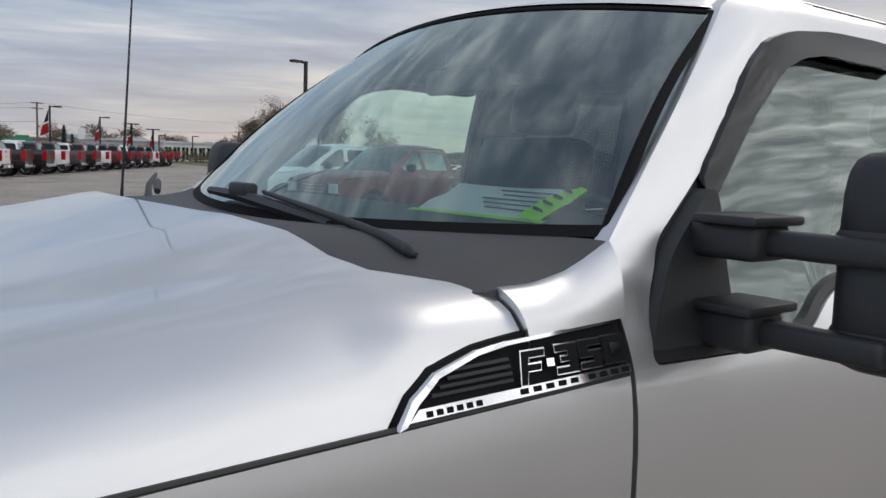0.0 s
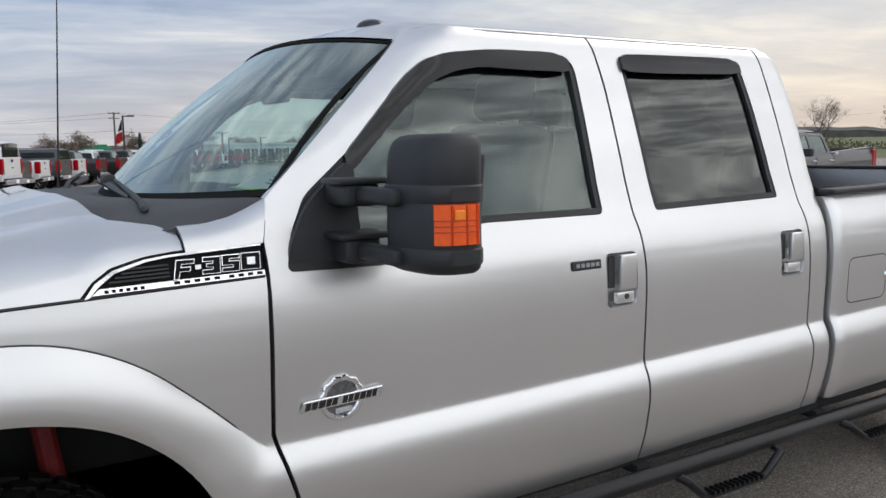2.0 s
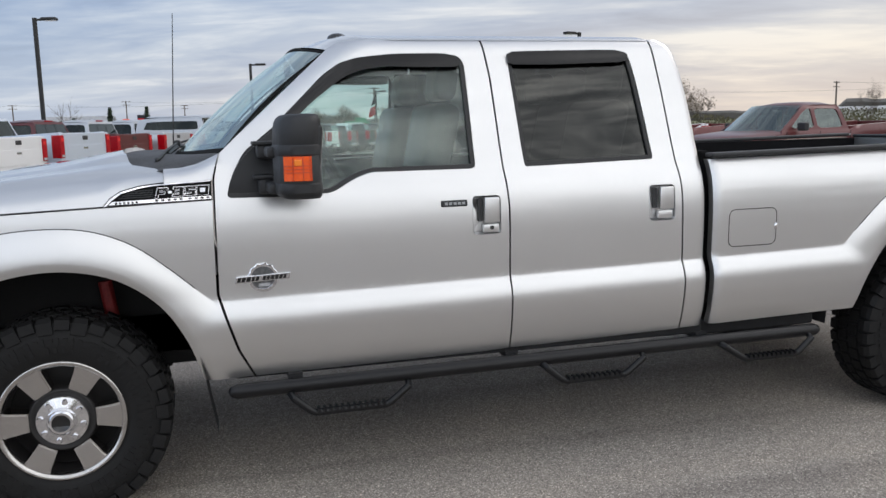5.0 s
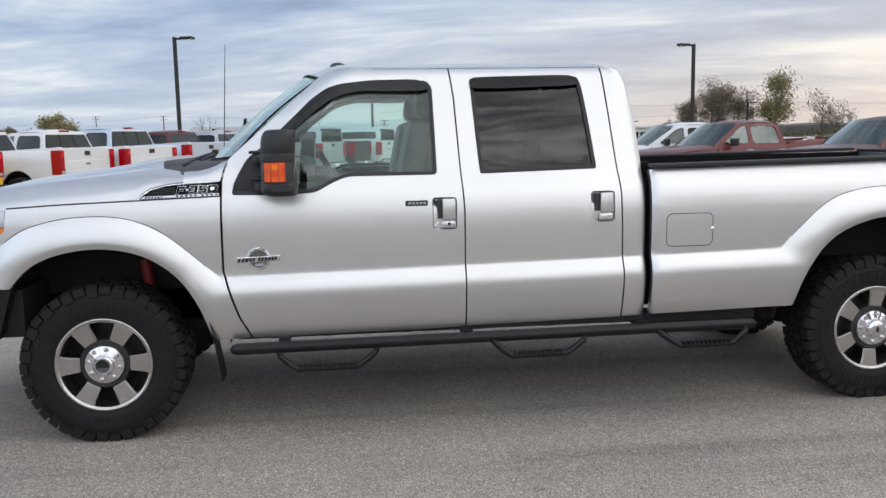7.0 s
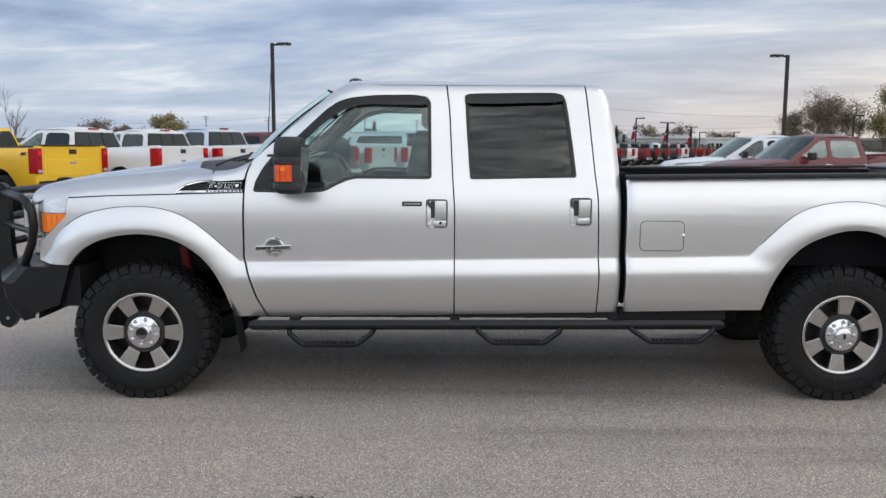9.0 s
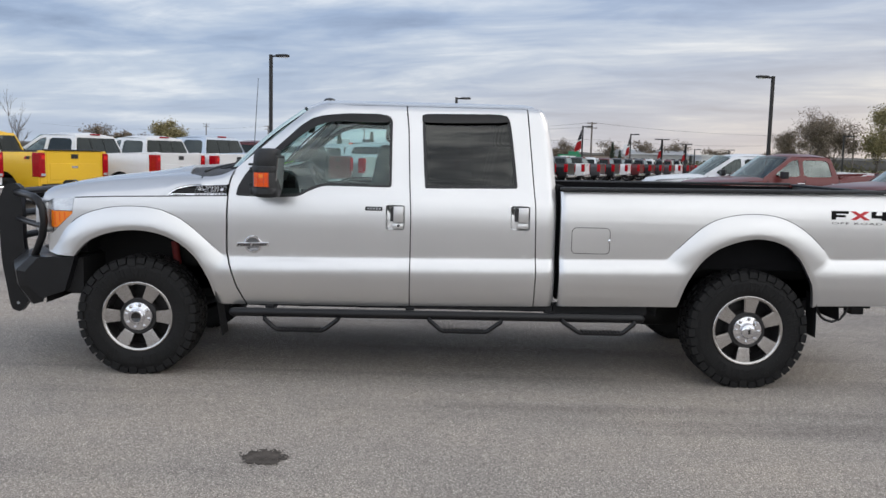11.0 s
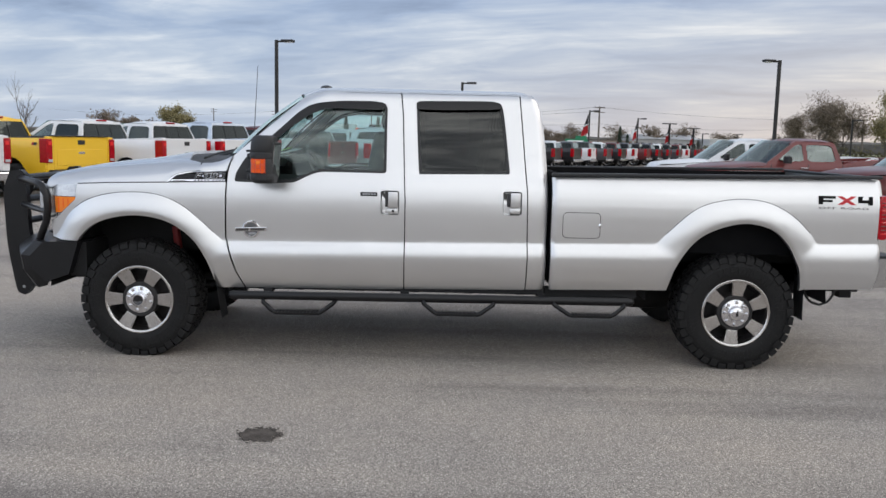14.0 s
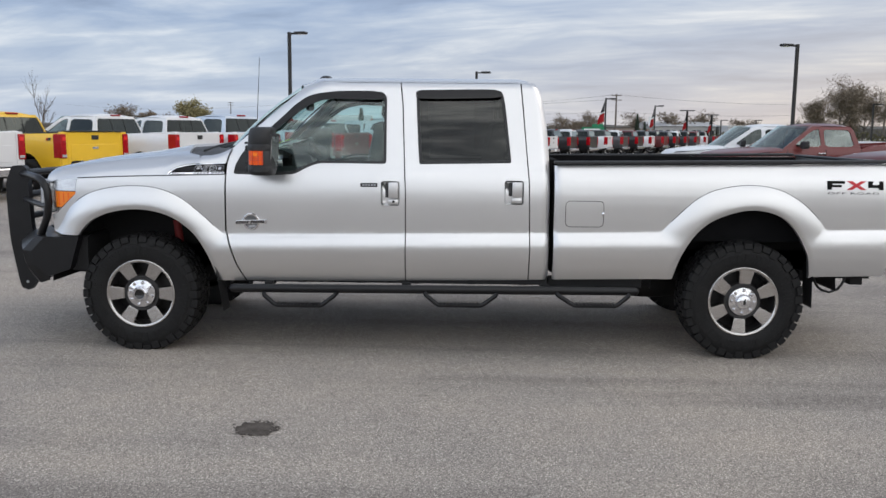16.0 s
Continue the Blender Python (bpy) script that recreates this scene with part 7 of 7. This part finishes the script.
def tree(x, y, h, spread, leaf, leaves, seed, label, bark="bark", base=0.0, leafsize=0.22, levels=5, low=0.25, slim=0.45):
    rng = random.Random(seed)
    t = thing("tree", label, "tree", pose(x, y, base, 0, 0, rng.uniform(0, 360)), "trees round the lot")
    bm = bmesh.new()
    tips = []
    grow(bm, rng, Vector((0, 0, -0.1)), Vector((0, 0, 1)), h * 0.42, 0.022 * h, levels, tips, 0.22)
    zs = max(v.co.z for v in bm.verts)
    xs = max(max(abs(v.co.x), abs(v.co.y)) for v in bm.verts)
    for v in bm.verts:
        k = min(1, v.co.z / (0.3 * zs))
        f = 1 + (spread / 2 / xs - 1) * k
        v.co = Vector((v.co.x * f, v.co.y * f, v.co.z * h / zs))
    part("trunk", bm, M[bark], t, "")
    if leaves:
        bm = bmesh.new()
        tips = [Vector((p.x * spread / 2 / xs, p.y * spread / 2 / xs, p.z * h / zs)) for p in tips]
        tips = [p for p in tips if p.z > low * h] or tips
        for k in range(leaves):
            c = rng.choice(tips) + Vector((rng.gauss(0, 1), rng.gauss(0, 1), rng.gauss(0, 0.8))) * 0.055 * h
            u = Vector((rng.uniform(-1, 1), rng.uniform(-1, 1), rng.uniform(-1, 1))).normalized()
            v = u.cross(Vector((rng.uniform(-1, 1), rng.uniform(-1, 1), rng.uniform(-1, 1)))).normalized()
            s = leafsize * rng.uniform(0.5, 1.2)
            a = [bm.verts.new(c + u * s * 0.9), bm.verts.new(c + v * s * slim), bm.verts.new(c - u * s * 0.9), bm.verts.new(c - v * s * slim)]
            bm.faces.new(a)
        part("crown", bm, M[leaf], t, "")
    return t


def conifer(x, y, h, w, seed):
    rng = random.Random(seed)
    t = thing("conifer", "dark green conifer tree beyond the lot", "tree", pose(x, y, 0), "trees round the lot")
    bm = bmesh.new()
    tube(bm, [(0, 0, 0), (0, 0, h)], 0.1, 6, radii=[0.12, 0.02])
    part("trunk", bm, M["bark"], t)
    bm = bmesh.new()
    for k in range(900):
        z = rng.uniform(0.1, 1.0) ** 1.2
        r = (1 - z) * w / 2 * rng.uniform(0.3, 1.05)
        a = rng.uniform(0, 2 * math.pi)
        c = Vector((r * math.cos(a), r * math.sin(a), z * h))
        o = Vector((math.cos(a), math.sin(a), -0.4)) * 0.22
        sd = Vector((-math.sin(a), math.cos(a), 0)) * 0.10
        bm.faces.new([bm.verts.new(c - o * 0.4 + sd), bm.verts.new(c + o), bm.verts.new(c - o * 0.4 - sd)])
    part("crown", bm, M["leaf_green"], t)


def build_trees():
    br, ol, ru = "leaf_brown", "leaf_olive", "leaf_rust"
    # the brown thicket and its neighbours
    tree(44.5, 90, 7.9, 8.5, br, 5200, 11, "tall tree with thinning brown leaves", leafsize=0.34, slim=0.075, low=0.12)
    tree(41.0, 89, 5.4, 5.5, br, 4200, 12, "small tree with brown leaves", leafsize=0.34, slim=0.075, low=0.1)
    tree(48.6, 93, 7.0, 7.5, br, 4800, 13, "tree with thinning brown leaves", leafsize=0.34, slim=0.075, low=0.12)
    tree(52.3, 90, 8.8, 6.0, ol, 7500, 14, "tall tree with sparse olive leaves", leafsize=0.15)
    tree(58.5, 90, 6.6, 5.5, br, 900, 15, "nearly bare tree with a few brown leaves", leafsize=0.13)
    tree(62.0, 92, 5.2, 4.0, br, 500, 16, "small nearly bare tree by the field", leafsize=0.13)
    # right of the bed
    tree(60.7, 62, 5.2, 3.2, br, 0, 20, "tall bare tree by a field")
    tree(67.2, 60, 7.4, 5.0, br, 0, 21, "tall bare tree by a field")
    tree(75.0, 60, 6.0, 5.0, ru, 4500, 22, "tree in rust coloured autumn leaf", leafsize=0.15)
    tree(79.6, 61, 6.6, 5.2, ru, 4500, 23, "tree in rust coloured autumn leaf", leafsize=0.15)
    tree(83.0, 60, 6.4, 4.5, br, 0, 24, "bare tree by a field")
    tree(88.0, 62, 4.6, 4.0, br, 0, 25, "small bare tree by a field")
    tree(97.0, 60, 7.5, 9.5, br, 0, 26, "broad bare tree by a field")
    tree(93.0, 49, 6.9, 6.0, br, 900, 27, "bare tree with a few leaves", leafsize=0.12)
    tree(99.0, 50, 7.2, 7.0, br, 1500, 28, "tree with thin brown leaves", leafsize=0.13)
    # left, beyond the parked row
    tree(-29.3, 95, 5.0, 6.6, ol, 9000, 31, "rounded tree with tawny olive leaves", leafsize=0.15, low=0.06)
    tree(-34.5, 95, 3.6, 7.5, br, 5000, 32, "low rounded tree with brown leaves", leafsize=0.14, low=0.05)
    tree(-39.5, 95, 4.5, 5.5, br, 2500, 33, "low tree with brown leaves", leafsize=0.14, low=0.05)
    tree(-21.8, 41, 5.0, 2.6, br, 0, 34, "slender bare sapling beyond the lot", levels=3)
    tree(-24.5, 41, 3.4, 2.0, br, 0, 35, "slender bare sapling beyond the lot", levels=3)
    tree(31.5, 112, 4.6, 5.0, br, 900, 36, "round brown tree behind a building", leafsize=0.22, low=0.1)
    tree(35.5, 114, 4.4, 4.0, br, 500, 37, "brown tree behind a building", leafsize=0.22)
    tree(-8.5, 58, 4.0, 2.6, br, 0, 39, "small bare tree beyond the lot", levels=3)
    for k, (x, y, h) in enumerate(((-5.9, 60, 3.3), (-3.6, 63, 3.4), (24.6, 104, 4.0), (26.0, 106, 3.0), (-8.6, 62, 2.6))):
        conifer(x, y, h, 0.42 * h, 50 + k)
    # woods behind the camera, mirrored in the glass
    rng = random.Random(9)
    for k in range(13):
        tree(-48 + 9 * k + rng.uniform(-3, 3), -46 + rng.uniform(-6, 6), rng.uniform(2.6, 4.4), rng.uniform(5, 8), br if k % 3 else ol, 1500, 70 + k, "autumn tree across the road", leafsize=0.2, levels=3, low=0.05)
    # dense wood to the sunward side, mirrored low in the paint and glass
    for k in range(10):
        tree(24 + 6.5 * k + rng.uniform(-2, 2), -40 + 3.0 * k + rng.uniform(-2, 2), rng.uniform(6.5, 9.5), rng.uniform(9, 11), br, 5500, 150 + k, "tall autumn tree across the road", leafsize=0.26, levels=4, low=0.02)
    # thin line of far trees over the roofs
    for k in range(14):
        x = 17 + 3.6 * k + rng.uniform(-1, 1)
        tree(x, 128 + rng.uniform(-4, 6), rng.uniform(3.4, 5.2), rng.uniform(4, 6), br, 1300 if k % 3 else 700, 120 + k, "far bare tree behind the buildings", leafsize=0.40, slim=0.1, levels=4, low=0.1)
    # brush along the field, too fine to tell apart
    bm = bmesh.new()
    for k in range(17000):
        u = rng.uniform(0, 1)
        x, y = (34 + 80 * u, 100 - 30 * u + rng.uniform(-4, 4)) if k % 3 else (50 + 70 * u, 64 - 8 * u + rng.uniform(-3, 3))
        hgt = 1.2 + 1.2 * noise.noise((x * 0.12, y * 0.12, 2)) + (0.7 if k % 3 else 0)
        z = rng.uniform(0, max(0.3, hgt))
        s = rng.uniform(0.05, 0.16)
        a = rng.uniform(0, math.pi)
        u1, v1 = Vector((math.cos(a), math.sin(a), rng.uniform(-0.3, 0.3))) * s, Vector((rng.uniform(-0.3, 0.3), rng.uniform(-0.3, 0.3), 1)) * s
        c = Vector((x, y, z))
        bm.faces.new([bm.verts.new(c + u1), bm.verts.new(c + v1), bm.verts.new(c - u1), bm.verts.new(c - v1)])
    tagged(part("brush", bm, M["brush"], None), "tangled olive brown brush along a field", "brush", kind="stuff")
    bm = bmesh.new()
    loft(bm, [[(30, 58, 0.03), (60, 40, 0.03), (140, 34, 0.03), (400, 40, 0.05)], [(34, 100, 0.03), (70, 86, 0.25), (150, 80, 1.0), (420, 100, 3.0)], [(40, 170, 0.03), (90, 170, 0.6), (200, 190, 2.2), (500, 260, 5.0)]])
    tagged(part("grass_field", bm, M["grass"], None), "green brown grass field beside the lot", "grass", kind="structure")
    # ridge of far woods all round
    bm = bmesh.new()
    rows = [[], [], []]
    for k in range(721):
        a = 2 * math.pi * k / 720
        r = 330
        h = 4.2 + 1.3 * noise.noise((math.cos(a) * 6, math.sin(a) * 6, 0)) + 0.9 * noise.noise((math.cos(a) * 60, math.sin(a) * 60, 5)) + (2.4 if 0.25 < a < 0.85 else 0)
        rows[0].append((r * math.cos(a), r * math.sin(a), -2))
        rows[1].append((r * math.cos(a), r * math.sin(a), h * 0.8))
        rows[2].append(((r + 14) * math.cos(a), (r + 14) * math.sin(a), h))
    loft(bm, rows)
    tagged(part("backdrop", bm, M["hill"], None), "hazy far ridge of bare woods", "backdrop", kind="structure")


def shed(x0, x1, y0, y1, h, wall, roof, label, ridge=0.0, bays=0, name="warehouse"):
    t = thing(name, label, "building", pose(x0, y0, 0))
    w, d = x1 - x0, y1 - y0
    part("wall", bm_box(0, w, 0, d, 0, h), M[wall], t)
    bm = bmesh.new()
    if ridge:
        loft(bm, [[(-0.3, -0.4, h), (w + 0.3, -0.4, h)], [(-0.3, d / 2, h + ridge), (w + 0.3, d / 2, h + ridge)], [(-0.3, d + 0.4, h), (w + 0.3, d + 0.4, h)]])
        bmesh.ops.solidify(bm, geom=bm.faces[:], thickness=0.12)
    else:
        box(bm, -0.2, w + 0.2, -0.2, d + 0.2, h, h + 0.22)
    part("roof", bm, M[roof], t)
    for k in range(bays):
        x = w * (k + 0.5) / bays
        win = part("window_bay", bm_box(x - w / bays * 0.36, x + w / bays * 0.36, -0.06, -0.004, 0.3, h * 0.78), M["gloss_black"], t)
        part("frame", bm_box(x - 0.05, x + 0.05, -0.09, -0.062, 0.3, h * 0.78), M["pale_wall"], win)
    return t


def build_far():
    shed(22.5, 27.5, 108, 116, 1.9, "tan_wall", "tan_wall", "low dark storage shed beyond the lot")
    shed(27.8, 36.5, 110, 120, 2.5, "pale_wall", "white_roof", "long pale metal building with a white roof", 0.7, 5)
    shed(37.0, 46.0, 106, 116, 2.4, "white_roof", "white_roof", "white showroom with dark glass front", 0, 8, "showroom")
    shed(46.5, 50.0, 108, 114, 2.5, "tan_wall", "tan_wall", "low tan block building beyond the lot")
    shed(84.0, 97.0, 92, 98, 2.2, "pale_wall", "white_roof", "low farm shed with a white roof", 0.5, 0, "farm_shed")
    shed(106.0, 116.0, 88, 93, 2.0, "pale_wall", "white_roof", "low farm shed with a white roof", 0.5, 0, "farm_shed")
    shed(-16.0, -9.5, 95, 100, 2.6, "white_roof", "white_roof", "distant white house with low roof", 0.8, 3, "house")
    # green road sign
    t = thing("road_sign", "green road sign on two posts", "sign", pose(16.6, 88, 0))
    for x in (-0.8, 0.8):
        part("post", bm_box(x - 0.05, x + 0.05, -0.05, 0.05, 0, 1.6), M["steel"], t)
    p = part("sign_panel", bm_box(-1.35, 1.35, -0.09, -0.05, 1.45, 2.15, bevel=0.02), M["green_sign"], t, "green sign panel")
    p2 = part("sign_panel", bm_box(-0.2, 1.05, -0.09, -0.05, 2.17, 2.5, bevel=0.02), M["green_sign"], t, "green sign panel")
    for z, x0, x1 in ((1.92, -1.1, 0.7), (1.65, -1.1, 1.0)):
        part("sign_bar", bm_box(x0, x1, -0.10, -0.092, z - 0.06, z + 0.06), M["paper"], p)
    # orange canopy seen through the cab
    t = thing("canopy_tent", "orange red canopy tent beyond the lot", "tent", pose(-4.85, 60, 0))
    bm = bmesh.new()
    loft(bm, [[(-0.43, -0.4, 2.0), (0.43, -0.4, 2.0), (0.43, 0.4, 2.0), (-0.43, 0.4, 2.0)], [(-0.43, -0.4, 2.25), (0.43, -0.4, 2.25), (0.43, 0.4, 2.25), (-0.43, 0.4, 2.25)], [(-0.2, -0.1, 2.48), (0.2, -0.1, 2.48), (0.2, 0.1, 2.48), (-0.2, 0.1, 2.48)]], closed=True)
    part("canopy", bm, M["orange"], t)
    for x in (-0.41, 0.41):
        for y in (-0.38, 0.38):
            part("leg", bm_box(x - 0.02, x + 0.02, y - 0.02, y + 0.02, 0, 2.05), M["steel"], t)
    t = thing("pylon_sign", "dark sign board with a red panel on a post", "sign", pose(-3.8, 60, 0))
    part("post", bm_box(-0.06, 0.06, -0.06, 0.06, 0, 2.5), M["pole"], t)
    part("sign_board", bm_box(-0.28, 0.28, -0.11, -0.065, 2.15, 2.76, bevel=0.015), M["flag_black"], t)
    part("sign_panel", bm_box(-0.26, 0.26, -0.135, -0.112, 2.18, 2.50), M["flag_red"], t, "red sign panel")
    t = thing("pylon_sign", "blank white sign board on a post", "sign", pose(25.5, 100, 0))
    part("post", bm_box(-0.08, 0.08, -0.08, 0.08, 0, 3.0), M["steel"], t)
    part("sign_board", bm_box(-0.35, 0.35, -0.15, -0.11, 2.4, 3.6, bevel=0.02), M["white_roof"], t)
    # lamp posts with banners
    for k, (x, y, h) in enumerate(((13.07, 58.7, 4.2), (19.26, 69.7, 4.02), (24.1, 77.2, 3.83), (29.2, 86.6, 3.63))):
        lamp_post(x, y, h, -10 if k < 2 else 20)
        if k > 1:
            lamp_post(x - 0.02, y + 0.1, h, 200)
        f = thing("banner_flag", "red and black banner flag on a lamp post", "flag", pose(x, y, 0, 0, 0, 0), "banner flags")
        last = None
        for j, (z1, z0, mat) in enumerate(((h - 0.3, h - 1.0, "flag_black"), (h - 1.0, h - 1.12, "paper"), (h - 1.12, h - 1.75, "flag_red"))):
            bm = bmesh.new()
            wmax = 0.5 if k == 0 else 0.33
            rows = []
            for i in range(5):
                z = z1 + (z0 - z1) * i / 4
                q = (h - 0.3 - z) / 1.45
                wd = wmax * min(1, 0.12 + q * 1.05)
                rows.append([(-0.07 - wd * u, 0.09 * math.sin(u * 5 + q * 3), z - 0.28 * u * q) for u in (0, 0.25, 0.5, 0.75, 1)])
            loft(bm, rows)
            bmesh.ops.solidify(bm, geom=bm.faces[:], thickness=0.01)
            part("cloth_panel", bm, M[mat], f, {"flag_red": "red cloth", "flag_black": "black cloth", "paper": "white stripe"}[mat])
    # more small lamp posts over the roofs
    for x, y, h in ((33.0, 96, 3.2), (38.5, 100, 3.3), (34.2, 60.5, 4.0)):
        lamp_post(x, y, h, 0)
    # utility poles and wires
    poles = [(22.07, 105.6, 6.55), (-58.0, 210.0, 8.4), (-34.0, 170.0, 7.0), (-14.0, 170.0, 7.4), (-3.5, 180.0, 6.8), (64.0, 120.0, 6.2), (8.0, 128.0, 4.6), (52.5, 118.0, 4.6), (86.0, 96.0, 6.2)]
    for x, y, h in poles:
        t = thing("utility_pole", "weathered wooden utility pole with crossarm", "utility pole", pose(x, y, 0, 0, 0, 20), "utility poles")
        bm = bmesh.new()
        tube(bm, [(0, 0, 0), (0, 0, h)], 0.14, 8, radii=[0.15, 0.10])
        part("pole", bm, M["wood_pole"], t)
        for dz in (0.15, 0.75):
            part("crossarm", bm_box(-0.75, 0.75, -0.05, 0.05, h - dz - 0.05, h - dz + 0.05), M["wood_pole"], t)
        for xx in (-0.65, 0.0, 0.65):
            part("insulator", bm_box(xx - 0.03, xx + 0.03, -0.03, 0.03, h - 0.10, h + 0.05), M["steel"], t)
    def wire(a, b, sag):
        bm = bmesh.new()
        a, b = Vector(a), Vector(b)
        tube(bm, [a.lerp(b, k / 14) - Vector((0, 0, sag * 4 * (k / 14) * (1 - k / 14))) for k in range(15)], 0.014, 3, caps=False)
        tagged(part("power_line", bm, M["seal"], None), "thin sagging power line", "power line", "power lines")
    wire((22.07, 105.6, 6.5), (64.0, 120.0, 6.2), 0.7)
    wire((22.07, 105.6, 5.9), (-34.0, 170.0, 6.9), 0.9)
    wire((22.07, 105.6, 6.5), (-14.0, 170.0, 7.3), 0.9)
    wire((22.07, 105.6, 4.3), (52.5, 118.0, 4.4), 0.4)
    wire((22.07, 105.6, 4.3), (8.0, 128.0, 4.4), 0.2)
    wire((64.0, 120.0, 6.2), (140.0, 110.0, 7.0), 1.0)
    wire((-34.0, 170.0, 6.9), (-110.0, 230.0, 8.0), 1.2)
    wire((86.0, 96.0, 6.1), (150.0, 80.0, 6.6), 0.9)


build_trees()
build_far()
